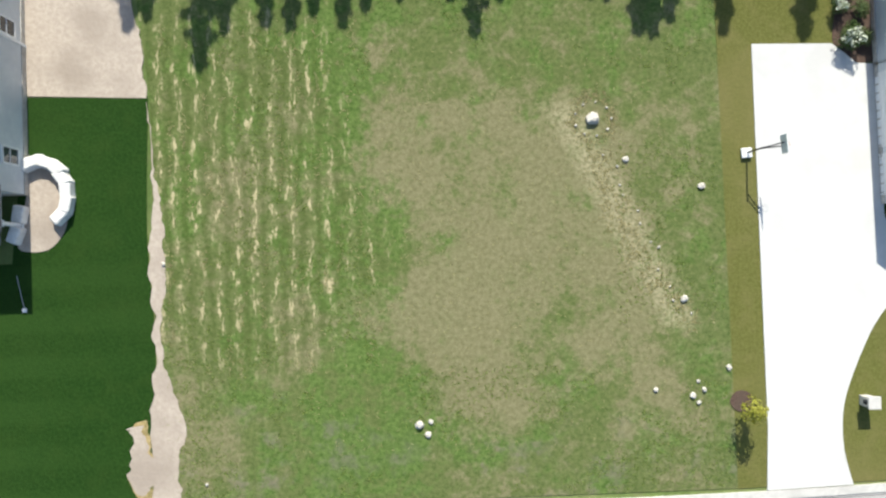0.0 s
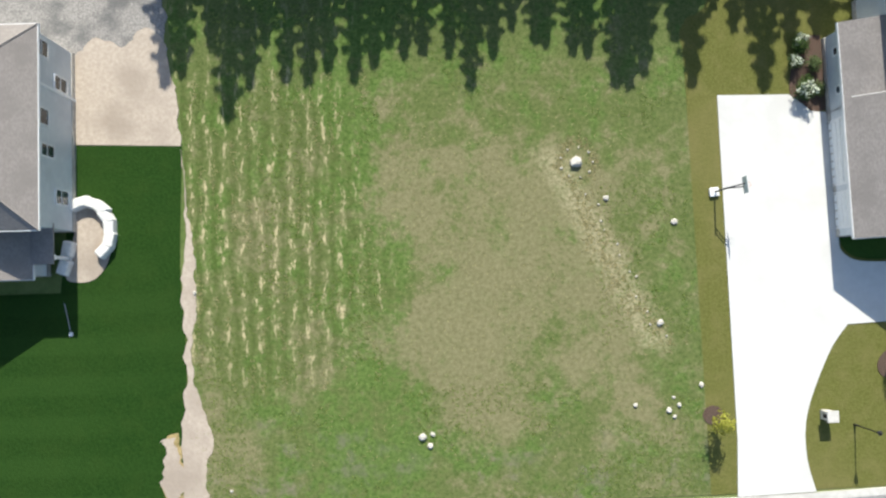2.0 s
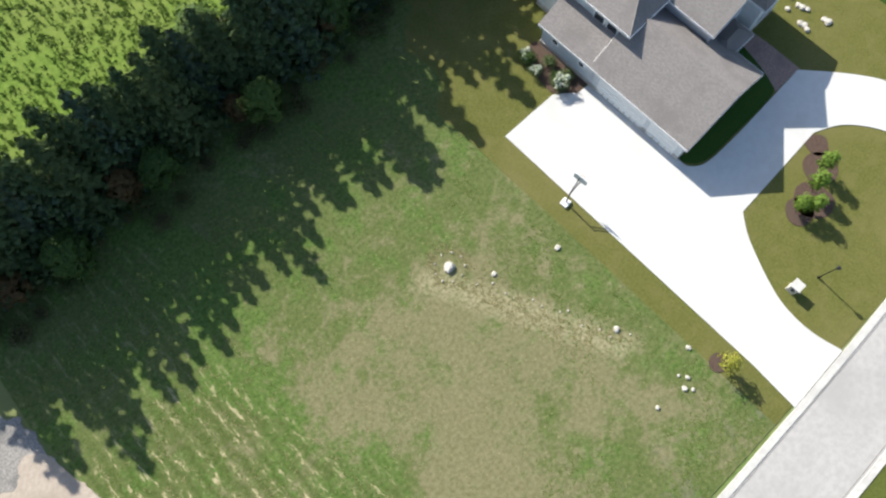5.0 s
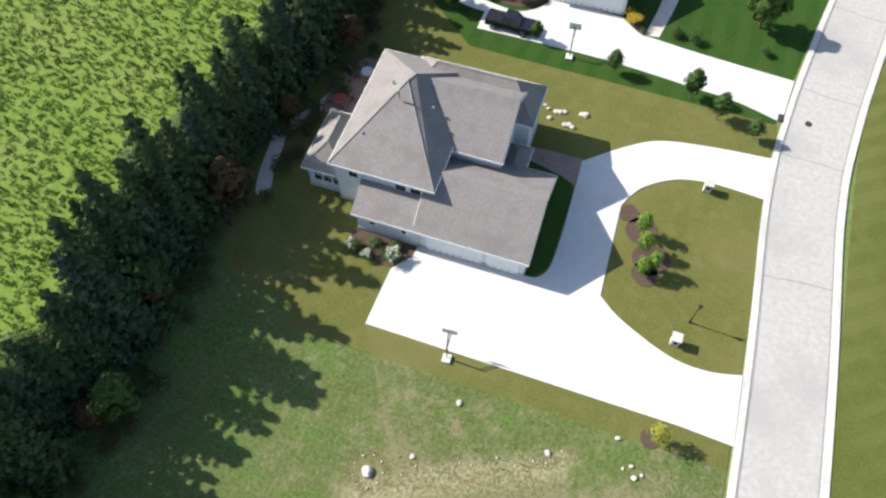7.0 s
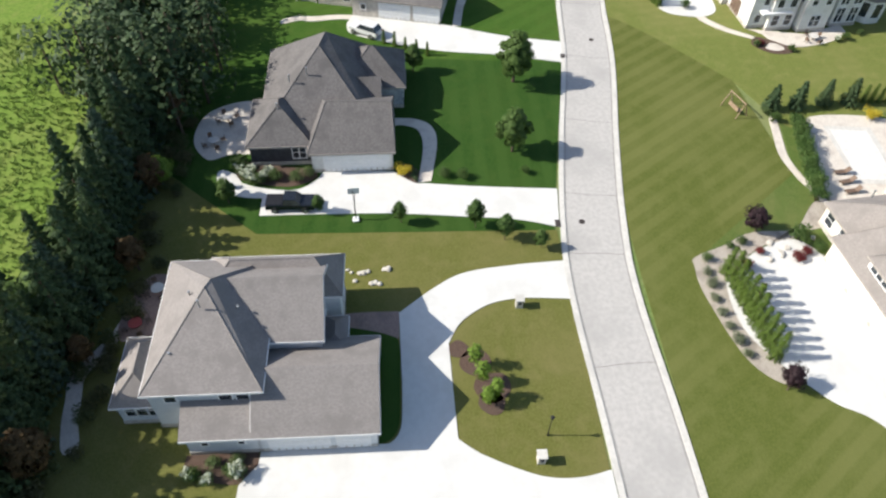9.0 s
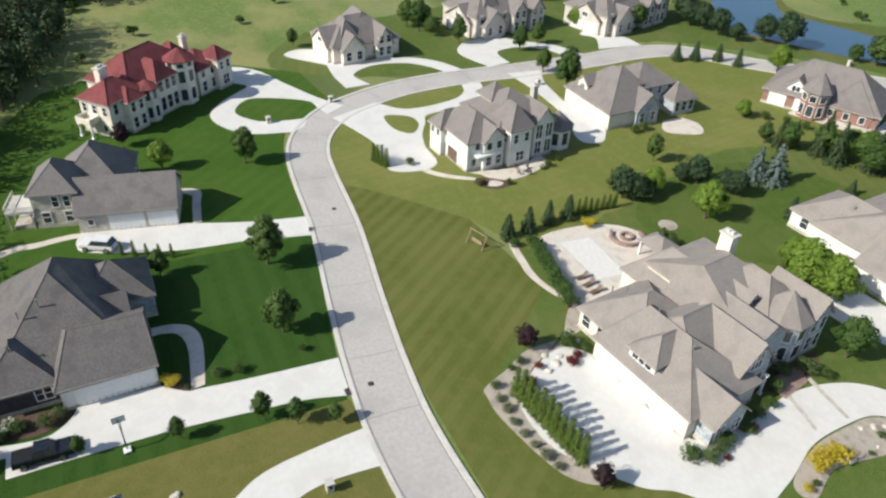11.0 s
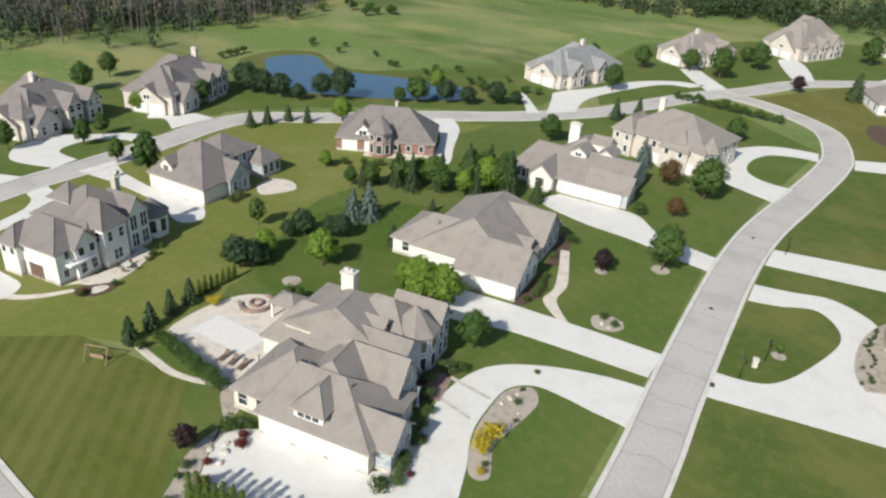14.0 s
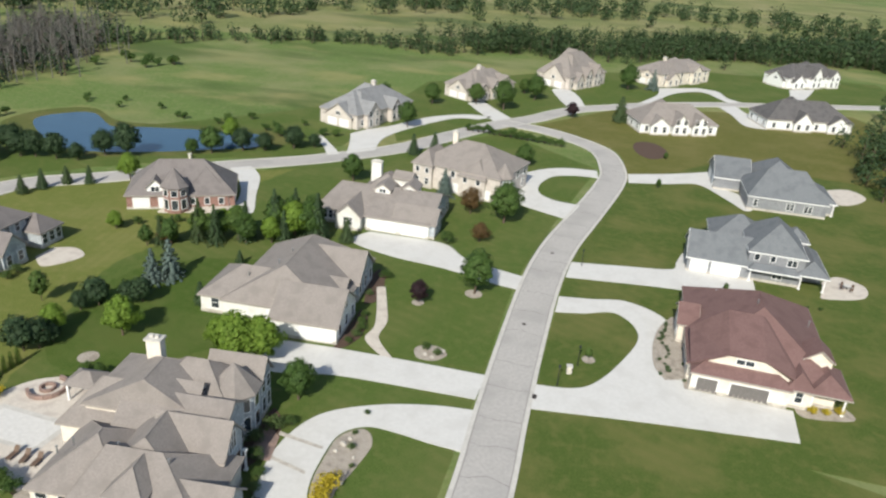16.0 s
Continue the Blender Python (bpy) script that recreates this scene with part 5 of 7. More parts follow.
g = h.wing(0.2, -10.6, 14.0, -0.2, 3.2, 3.9, "hip", ridge=(5.9, -5.4, 12.0, -5.4))
for u in (2.4, 6.6, 10.8):
    h.garage(g, "n", u, 3.5, 2.4)
wg = h.wing(-1.8, -6.3, 5.0, -1.5, 3.2, 2.5, "gx", wall=BLUESTONE)
h.windows(wg, "w", 2, 0.9, 1.1, 1.6, 2)
d = h.wing(6.0, -5.2, 9.7, -0.8, 5.1, 1.9, "hip", z0=3.4, over=0.3, wall=WHITE, ridge=(7.8, -5.0, 7.8, -3.0))
h.windows(d, "n", 1, 4.0, 2.7, 0.85, 3)
ns = h.wing(3.6, -12.0, 13.2, -4.6, 3.6, 4.2, "hip", ridge=(8.3, -11.0, 8.3, -6.4))
ga = h.wing(1.2, -13.6, 9.0, -8.4, 4.6, 3.3, "gx", wall=BLUESTONE)
h.windows(ga, "w", 1, 3.9, 1.7, 2.1, 3), h.windows(ga, "w", 2, 0.7, 1.2, 1.9)
m1 = h.wing(2.6, -18.6, 14.6, -10.6, 4.6, 2.9, "gx", wall=BLUESTONE)
h.windows(m1, "w", 3, 0.7, 1.1, 1.9, 1, 0.45, 1.0)
up = h.wing(5.6, -23.2, 19.4, -13.2, 5.4, 3.7, "hip", ridge=(12.4, -18.6, 12.4, -13.9))
h.windows(up, "s", 4, 3.5, 1.1, 1.7), h.windows(up, "w", 3, 3.4, 1.0, 1.6)
tr = h.wing(4.6, -22.6, 13.0, -16.6, 5.7, 3.2, "hip")
h.turret(4.4, -19.6, 2.8, 5.8, 3.2, wall=BLUESTONE, levels=((0.8, 1.9), (3.5, 1.7)))
fr = h.wing(2.0, -24.6, 8.5, -21.4, 5.8, 2.6, "gx", wall=BLUESTONE)
h.windows(fr, "w", 2, 3.4, 0.9, 1.7), h.windows(fr, "w", 2, 0.7, 0.9, 1.9)
dm = h.wing(7.0, -18.0, 11.5, -15.2, 6.5, 1.4, "gx", z0=5.6, over=0.3, wall=WHITE)
h.windows(dm, "w", 1, 6.0, 1.3, 0.8, 2)
l1 = h.wing(9.0, -13.0, 19.0, -2.3, 3.0, 3.7, "hip")
h.windows(l1, "n", 2, 0.9, 1.2, 1.6, 1, 0.0, 0.5), h.windows(l1, "e", 3, 0.7, 1.4, 2.0)
l2 = h.wing(11.6, -20.4, 22.0, -12.0, 3.2, 4.0, "hip", ridge=(13.0, -16.0, 18.6, -16.0))
h.windows(l2, "e", 4, 0.6, 1.5, 2.1, 2)
h.chimney(14.4, -20.4, 10.2, CREAM, 1.8, 1.2)
h.door(ga, "w", 3.7, 1.4, 2.5), h.column(0.4, -10.2, 2.9), h.column(0.4, -12.4, 2.9)
h.vents([(16.0, -6.0, 6.3), (14.2, -12.6, 4.4), (17.4, -5.2, 5.6), (5.0, -4.8, 6.6), (11.0, -6.0, 6.6)])

# its neighbour with the steep roof
h = House(17.0, -98.9, 5, STUCCO, R_TAUPE, "white house with a steep taupe roof and stone gables")

m = h.wing(1.8, -25.0, 19.6, -4.0, 3.0, 4.9, "hip", ridge=(11.0, -21.0, 11.2, -8.4))
h.garage(m, "n", 9.6, 4.9)
g = h.wing(0.6, -10.6, 10.6, -1.0, 3.0, 3.8, "gx")
h.garage(g, "n", 7.0, 4.9), h.windows(g, "w", 3, 0.8, 1.1, 1.7), h.window(g, "w", 4.8, 3.6, 1.2, 1.4, 2)
f2 = h.wing(1.4, -23.4, 11.0, -14.6, 3.3, 4.0, "gx", wall=BLUESTONE)
h.windows(f2, "w", 3, 0.8, 1.2, 2.0), h.window(f2, "w", 4.4, 3.9, 1.3, 1.7, 2)
md = h.wing(2.6, -15.0, 9.0, -10.2, 3.1, 2.0, "gx", wall=BLUESTONE)
h.door(md, "w", 2.4), h.column(1.8, -11.0, 2.8), h.column(1.8, -14.2, 2.8)
n = h.wing(14.0, -15.0, 23.5, -4.6, 3.0, 3.4, "hip", ridge=(12.0, -9.6, 18.6, -9.6))
h.windows(n, "n", 2, 0.9, 1.2, 1.6), h.windows(n, "e", 2, 0.9, 1.2, 1.6)
h.vents([(13.0, -10.4, 7.2), (17.0, -8.0, 5.6), (12.6, -15.0, 7.2)])

# the long house behind it
h = House(15.0, -142.0, 2, STUCCO, R_TAUPE, "long cream house with a broad taupe hip roof")

m = h.wing(1.2, -18.0, 14.4, -0.6, 3.0, 3.5, "gx", wall=BLUESTONE)
me = h.wing(12.0, -17.0, 25.0, -1.6, 3.0, 3.4, "hip", ridge=(11.0, -9.2, 22.6, -9.2))
nf = h.wing(1.3, -8.0, 14.2, -0.4, 3.0, 1.6, "hip", over=0.3)
h.garage(nf, "n", 3.6, 4.9), h.garage(nf, "n", 9.8, 4.9)
h.windows(m, "w", 4, 0.8, 1.3, 1.9), h.window(m, "w", 8.7, 4.0, 1.5, 1.6, 2)
gs = h.wing(0.2, -6.6, 8.6, -0.8, 3.1, 2.4, "gx", wall=BLUESTONE)
h.windows(gs, "w", 3, 0.8, 1.1, 1.8)
bk = h.wing(9.0, -20.0, 18.6, -8.4, 4.4, 3.5, "hip")
gb = h.wing(15.0, -8.0, 20.2, 0.9, 3.0, 2.6, "gy")
h.windows(gb, "n", 1, 0.9, 1.8, 1.7, 3)
h.windows(me, "n", 4, 0.9, 0.8, 1.6, 1, 0.0, 0.35)
d = h.wing(11.4, -11.0, 14.6, -7.0, 6.6, 1.2, "gy", z0=5.0, over=0.3)
d2 = h.wing(6.4, -13.2, 9.4, -9.0, 6.6, 1.2, "gy", z0=5.0, over=0.3)
d3 = h.wing(8.6, -16.0, 12.2, -12.6, 7.4, 1.2, "gx", z0=5.6, over=0.3)
for q in (d, d2):
    h.windows(q, "n", 1, 5.9, 1.3, 0.7, 2)
h.windows(d3, "w", 1, 6.6, 1.3, 0.7, 2)
h.chimney(17.0, -15.5, 9.4, STUCCO, 2.2, 1.2)

# the tall tan house at the bend
h = House(14.0, -169.6, -13, BLUSH, R_TAUPE, "two-storey pale pinkish stone house with a large taupe hip roof")
m = h.wing(-6.8, -16.5, 14.6, 0, 5.8, 4.8, "hip")
h.windows(m, "n", 2, 3.8, 0.9, 1.4, 1, 0.36, 0.7), h.garage(m, "n", 12.0, 4.9), h.garage(m, "n", 17.4, 3.4), h.windows(m, "w", 4, 3.6, 1.1, 1.6), h.windows(m, "w", 3, 0.8, 1.2, 1.8)
b = h.wing(10.2, -9.0, 15.2, 0.9, 5.6, 3.2, "hip")
h.windows(b, "n", 2, 3.7, 0.8, 1.2), h.windows(b, "n", 2, 0.9, 0.9, 1.5)
gg = h.wing(-3.4, -9.0, 3.2, 0.7, 5.0, 3.2, "hip")
h.windows(gg, "n", 2, 3.5, 0.9, 1.2)
h.turret(-6.4, -3.0, 2.2, 5.8, 3.0, wall=BLUESTONE, levels=((0.8, 1.8), (3.4, 1.6)))
h.chimney(12.0, -14.2, 10.2, CREAM)

# the brick house
h = House(58.2, -141.4, 28, BRICK, R_MAUVE, "red brick house with a taupe hip roof and octagonal turret")
m = h.wing(0, -12.5, 21, 0, 3.0, 5.6, "hip")
h.garage(m, "n", 2.8, 3.0), h.garage(m, "n", 8.0, 3.6)
h.windows(m, "n", 3, 0.9, 1.0, 1.4, 2, 0.62, 0.98)
h.turret(11.4, 0.6, 2.5, 5.4, 3.6, wall=BRICK, levels=((0.8, 2.0), (3.6, 1.2)))
bw = h.wing(1.2, -9.0, 9.6, 0.3, 3.0, 4.4, "hip", ridge=(5.6, -8.0, 5.6, -4.4))
h.windows(bw, "n", 3, 1.0, 0.9, 1.3)
d = h.wing(13.8, -4.0, 17.0, -0.4, 4.6, 1.8, "gy", z0=3.0, wall=WHITE, over=0.3)
h.windows(d, "n", 1, 3.6, 1.5, 1.0, 2)
h.windows(m, "w", 3, 0.9, 1.1, 1.5)

# the hip-roofed house behind the white one
h = House(77.0, -94.6, 2, CREAM, R_MAUVE, "cream house with a steep grey-brown hip roof and stone wing")
m = h.wing(0, -11.5, 13.6, 0, 3.2, 5.4, "hip")
h.garage(m, "n", 3.6, 3.2), h.garage(m, "n", 7.4, 3.2), h.garage(m, "n", 11.2, 3.2)
d = h.wing(8.4, -3.6, 11.2, -0.8, 5.4, 1.4, "gy", z0=3.4, over=0.3)
h.windows(d, "n", 1, 4.0, 1.2, 1.1, 2)
b = h.wing(3.6, -17.6, 12.5, -8.6, 5.2, 3.0, "hip", wall=BLUESTONE)
h.windows(b, "w", 4, 3.4, 1.0, 1.5), h.windows(b, "w", 3, 0.7, 1.2, 1.9)
e = h.wing(0.2, -20.5, 6.0, -15.4, 3.0, 2.4, "hip", wall=BLUESTONE)
wx = h.wing(-0.9, -10.6, 5.0, -5.6, 3.3, 3.0, "gx", wall=BLUESTONE)
h.windows(wx, "w", 2, 0.8, 1.0, 1.7)
ry = h.wing(4.0, -9.6, 9.6, -4.0, 6.0, 2.9, "hip", z0=3.4)
h.windows(e, "w", 3, 0.7, 1.1, 1.8), h.windows(m, "w", 2, 0.9, 1.1, 1.5, 1, 0.55, 1)


def villa(x, y, turn, long, deep, eave, rise, wall, roof, label, gables, side="w", chimney=None, garage=True):
    """A far house whose front looks to -x (side w) or +y (side n), with front gables at the given places."""
    v = House(x, y, turn, wall, roof, label)
    if side == "w":
        k = v.wing(0, -long, deep, 0, eave, rise, "hip")
        for u, w, r, two in gables:
            q = v.wing(-1.6, -u - w, deep * 0.5, -u, eave if two else 3.2, r, "gx")
            v.windows(q, "w", 2, 0.8, 1.1, 1.8)
            if two:
                v.windows(q, "w", 2, 3.5, 1.1, 1.5)
        v.wing(deep * 0.25, -long * 0.78, deep + 1.6, -long * 0.42, eave + 0.5, rise, "hip")
        v.wing(deep * 0.12, -long * 0.40, deep * 0.72, -long * 0.16, eave + 0.7, rise * 0.85, "hip")
        if garage:
            gw = v.wing(deep * 0.12, -long * 0.3, deep * 0.82, 0.7, min(eave, 3.4), rise * 0.72, "gy")
            v.garage(gw, "n", deep * 0.19, 3.2), v.garage(gw, "n", deep * 0.51, 3.2)
            v.window(gw, "n", deep * 0.35, 3.5, 1.5, 1.0, 2)
        v.windows(k, "s", 3, 0.9, 1.2, 1.6)
    else:
        k = v.wing(0, -deep, long, 0, eave, rise, "hip")
        for u, w, r, two in gables:
            q = v.wing(u, -deep * 0.5, u + w, 1.6, eave if two else 3.2, r, "gy")
            v.windows(q, "n", 2, 0.8, 1.1, 1.8)
            if two:
                v.windows(q, "n", 2, 3.5, 1.1, 1.5)
        v.wing(long * 0.42, -deep - 1.4, long * 0.80, -deep * 0.22, eave + 0.5, rise, "hip")
        if garage:
            v.garage(k, "w", deep * 0.35, 3.4), v.garage(k, "w", deep * 0.7, 3.4)
        v.windows(k, "e", 3, 0.9, 1.2, 1.6)
    v.windows(k, side, 6 if long > 18 else 4, 0.8, 1.1, 1.7)
    if eave > 4.5:
        v.windows(k, side, 6 if long > 18 else 4, 3.5, 1.0, 1.5)
    if chimney:
        v.chimney(chimney[0], chimney[1], eave + rise + 1.2)
    return v


villa(123.6, -58.0, 7, 15.5, 11, 3.6, 4.4, CREAM, R_MAUVE, "cream house with clustered grey-brown hips behind a crescent drive", [(1.5, 5.0, 3.2, False), (9.5, 3.6, 3.6, True)])
villa(127.6, -93.4, 11, 20, 13, 4.8, 4.4, BLUSH, R_MAUVE, "pale stone house with many grey gables", [(1.5, 6.0, 3.4, False), (10.0, 4.0, 3.0, True), (15.5, 4.0, 2.8, True)], "w", (8, -11))
villa(118.8, -123.4, 16, 25, 13, 4.8, 4.8, BLUSH, R_MAUVE, "pale stone house with an arched entrance gable", [(2.0, 6.5, 3.6, False), (13.0, 3.4, 3.0, True), (17.5, 3.8, 3.4, True)], "w", (6, -20))
villa(58.2, -210.2, -17, 28, 14, 4.4, 5.0, BLUSH, R_PALE, "pale house with a light blue-grey roof", [(3.0, 6.0, 3.4, True), (15.0, 4.5, 3.0, True)], "w", (8, -18))
villa(36.8, -265.4, -28, 24, 13, 4.4, 4.8, BLUSH, R_TAUPE, "pale house with grey-brown hips beyond the road", [(2.0, 5.5, 3.2, False), (9.5, 4.0, 3.0, True), (15.0, 5.0, 3.8, True)], "w", (7, -11))
villa(7.0, -307.0, -28, 26, 16, 4.8, 8.0, BLUSH, R_TAUPE, "white house with a tall hip roof before the woods", [(3.0, 5.0, 3.4, False), (9.5, 4.4, 3.4, True), (15.5, 5.0, 4.4, True)], "w")
villa(-28.0, -336.5, -38, 34, 14, 5.4, 4.0, CREAM, R_TAUPE, "long cream house with a taupe roof before the woods", [(3.0, 8.0, 3.0, False), (20.0, 6.0, 3.0, True)], "w", (7, -10))
villa(-83.0, -369.0, -52, 32, 14, 4.8, 5.0, WHITE, R_DARK, "white house with a charcoal roof before the woods", [(2.0, 7.0, 3.4, False), (13.0, 6.0, 5.0, True), (24.0, 6.0, 3.4, True)], "w")
v = villa(-46.0, -262.0, 22, 26, 15, 3.4, 5.0, WHITE, R_TAUPE, "white house with a taupe roof inside the road bend", [(4.0, 5.0, 3.2, True), (10.5, 5.0, 3.6, True), (17.0, 6.0, 2.6, False)], "n")
villa(-92.5, -290.4, 17, 30, 15, 3.6, 5.6, WHITE, R_DARK, "white house with a broad charcoal roof", [(15.0, 6.0, 3.6, False), (2.0, 7.0, 2.6, False)], "n")

# the grey houses on the far side of the side road
h = House(-66.0, -192.4, 2, GREYSIDE, R_BLUE, "grey-sided house with a blue-grey roof")
m = h.wing(0, -14.5, 17.6, 0, 3.4, 5.4, "hip", inset=5.0)
bk = h.wing(2.5, -26, 15.6, -10.0, 3.3, 5.0, "hip")
h.window(m, "n", 1.8, 1.0, 0.8, 1.6), h.window(m, "n", 9.6, 1.0, 1.6, 1.5, 2), h.window(m, "n", 13.6, 0.9, 1.7, 1.5, 2)
g = h.wing(15.6, -26, 24.0, -12.5, 3.2, 3.8, "gx")
h.garage(g, "e", 4.0, 4.9), h.garage(g, "e", 10.2, 3.0)
b = h.wing(-2.4, -16, 4.0, -3.0, 3.0, 2.0, "hip")
h.column(-2.0, -2.6, 2.8)

h = House(-33.2, -149.0, 0, GREYSIDE, R_BLUE, "grey-sided two-storey house with white trim and blue-grey roof")
g = h.wing(-11.4, -9.5, 0, 0, 3.0, 3.9, "gx")
h.garage(g, "n", 2.2, 3.0), h.garage(g, "n", 7.0, 5.0)
m = h.wing(-20.4, -14.0, -10.6, -0.6, 5.8, 4.4, "hip")
h.window(m, "n", 1.4, 4.2, 0.8, 1.2), h.window(m, "n", 4.2, 4.2, 0.8, 1.2), h.window(m, "n", 7.6, 3.9, 1.6, 1.2, 2), h.window(m, "n", 5.6, 1.0, 1.6, 1.5, 2)
b = h.wing(-24.6, -12.5, -19.6, 0.2, 3.0, 2.0, "hip", z0=2.7)
Build().box(-24.5, -12, 0, -19.6, -4.0, 2.8).put("wall", GREYSIDE, h.ob)
f = h.wing(-19.4, -0.8, -11.0, 0.9, 2.9, 0.9, "hip", z0=2.6)
for x in (-24.3, -20.2, -11.4):
    h.column(x, 0.0, 2.8)
r = h.wing(-15.0, -19.0, -4.5, -9.0, 4.2, 3.8, "hip")
bb = h.wing(-22.5, -16.0, -18, -11.0, 5.2, 2.0, "hip")
h.windows(bb, "n", 1, 3.8, 0.9, 1.0, 1, 0.5, 1.0)

h = House(-32.4, -107.4, 0, CREAM, R_BROWN, "cream house with a broad red-brown roof and taupe garage doors")
m = h.wing(-19.2, -27, 0.4, -2.2, 3.0, 6.0, "hip")
# a broad clipped gable over the garage, its roof running back into the main slope
brow = Build().face((-9.2, -1.2, 5.95), (-4.4, -1.2, 5.95), (-4.4, -10.0, 8.5), (-9.2, -10.0, 8.5))
brow.face((-14.2, -1.2, 3.6), (-9.2, -1.2, 5.95), (-9.2, -10.0, 8.5), (-14.2, -10.0, 4.6))
brow.face((-4.4, -1.2, 5.95), (0.4, -1.2, 3.6), (0.4, -10.0, 4.6), (-4.4, -10.0, 8.5))
brow = brow.put("roof", R_BROWN, h.ob)
brow.modifiers.new("thickness", "SOLIDIFY").thickness = -0.2
Build().solid([(-13.4, -1.6, 3.2), (-0.5, -1.6, 3.2), (-4.5, -1.6, 5.75), (-9.1, -1.6, 5.75)], [(-13.4, -2.0, 3.2), (-0.5, -2.0, 3.2), (-4.5, -2.0, 5.75), (-9.1, -2.0, 5.75)]).put("gable_wall", CREAM, h.ob)
h.wings.append((-13.4, -5.0, -0.5, -1.6, 3.0, 5.7))
h.window(len(h.wings) - 1, "n", 6.2, 4.55, 2.3, 0.75, 2)
p = h.wing(-12.8, -4.6, 0.0, 0, 3.0, 1.5, "hip", over=0.3)
h.garage(p, "n", 2.2, 2.7, 2.2, TAUPE), h.garage(p, "n", 7.8, 5.0, 2.2, TAUPE)
s = h.wing(-15.8, -10.0, -12.6, -0.6, 3.0, 1.8, "hip")
h.window(s, "n", 1.6, 1.0, 0.9, 1.6)
po = h.wing(-20.4, -8.0, -15.6, -0.8, 2.9, 1.8, "hip", z0=2.65)
h.column(-20.1, -1.0, 2.7), h.column(-16.0, -1.0, 2.7)
e = h.wing(-1.0, -19.5, 1.6, -13.0, 3.3, 2.2, "gx")
h.windows(e, "e", 2, 0.8, 1.0, 1.8), h.windows(m, "e", 3, 0.8, 1.0, 1.7, 1, 0.4, 0.95)
dd = h.wing(-18.6, -9.4, -15.0, -5.6, 5.4, 1.6, "gy", z0=3.6, over=0.3)
h.vents([(-16.5, -14, 6.6), (-8.8, -13.5, 8.8), (-4.0, -22.0, 5.4)])


# ---- plants ----
def leaf_mesh(name, centres, radii, count, size, mat, flat=0.5, rng=None, droop=0.0, heart=None, level=1.0):
    """Leaves scattered in clumps: four-cornered blades, each turned its own way."""
    rng = rng or np.random.default_rng(1)
    centres, radii = np.array(centres, float), np.array(radii, float)
    pick = rng.integers(0, len(centres), count)
    d = rng.normal(size=(count, 3))
    d /= np.linalg.norm(d, axis=1)[:, None]
    spots = centres[pick] + d * (radii[pick] * rng.uniform(0.45, 1.05, count) ** 0.6)[:, None] * np.array([1, 1, 0.8])
    out = d + rng.normal(size=(count, 3)) * flat
    out[:, 2] += 0.35
    if heart is not None:  # the crown's own roundness turns its leaves outwards
        hub = np.array(heart, float)
        away = (spots - (hub[pick] if hub.ndim == 2 else hub)) * np.array([1, 1, level])
        away /= np.linalg.norm(away, axis=1)[:, None] + 1e-6
        out = away * 1.1 + d * 0.55 + rng.normal(size=(count, 3)) * flat * 0.6
        out[:, 2] += 0.25
    out /= np.linalg.norm(out, axis=1)[:, None]
    side = np.cross(out, rng.normal(size=(count, 3)))
    side /= np.linalg.norm(side, axis=1)[:, None] + 1e-9
    up = np.cross(out, side)
    up[:, 2] -= droop
    s = size * rng.uniform(0.6, 1.3, count)[:, None]
    quad = np.stack([spots - up * s, spots + side * s * 0.6, spots + up * s, spots - side * s * 0.6], 1).reshape(-1, 3)
    me = bpy.data.meshes.new(name)
    me.from_pydata(quad.tolist(), [], np.arange(count * 4).reshape(-1, 4).tolist())
    me.materials.append(mat)
    return me


def broadleaf(seed, tall, wide, mat, label, category="tree", leaves=2200, size=0.26, stem=0.22):
    """A tapered trunk with limbs under a crown of leaf clumps with gaps."""
    rng = np.random.default_rng(seed)
    t = thing("tree", pose(0, 0, 0), label, category, "trees of the neighbourhood")
    b = Build()
    bole = tall * 0.38
    lean = rng.normal(size=2) * 0.15
    b.tube((0, 0, -0.1), (lean[0], lean[1], bole), stem * tall / 8, stem * tall / 12, 8)
    b.tube((lean[0], lean[1], bole), (lean[0] * 2, lean[1] * 2, tall * 0.8), stem * tall / 12, 0.04, 6)
    centres, radii = [], []
    mid, half = tall * 0.60, tall * 0.33
    for k in range(34):
        up = 1 - 2 * (k + 0.5) / 34
        a, r = k * 2.39996 + rng.uniform(-0.3, 0.3), math.sqrt(1 - up * up) * (1.0 - 0.26 * up) * rng.uniform(0.62, 1.2)
        end = (lean[0] + math.cos(a) * r * wide * 0.37, lean[1] + math.sin(a) * r * wide * 0.37, mid + up * half * rng.uniform(0.9, 1.08))
        if k % 3 == 0:
            b.tube((lean[0], lean[1], tall * (0.24 + 0.2 * (up + 1))), end, stem * 0.3, 0.03, 5)
        centres.append(end), radii.append(wide * rng.uniform(0.09, 0.20))
    for k in range(8):
        centres.append((lean[0] + rng.normal() * wide * 0.12, lean[1] + rng.normal() * wide * 0.12, mid + rng.normal() * half * 0.4)), radii.append(wide * 0.22)
    b.put("trunk", BARK, t)
    place("crown", leaf_mesh("crown", centres, radii, int(leaves * 1.3), size, mat, 0.6, rng, 0.0, (lean[0], lean[1], mid)), t)
    return t


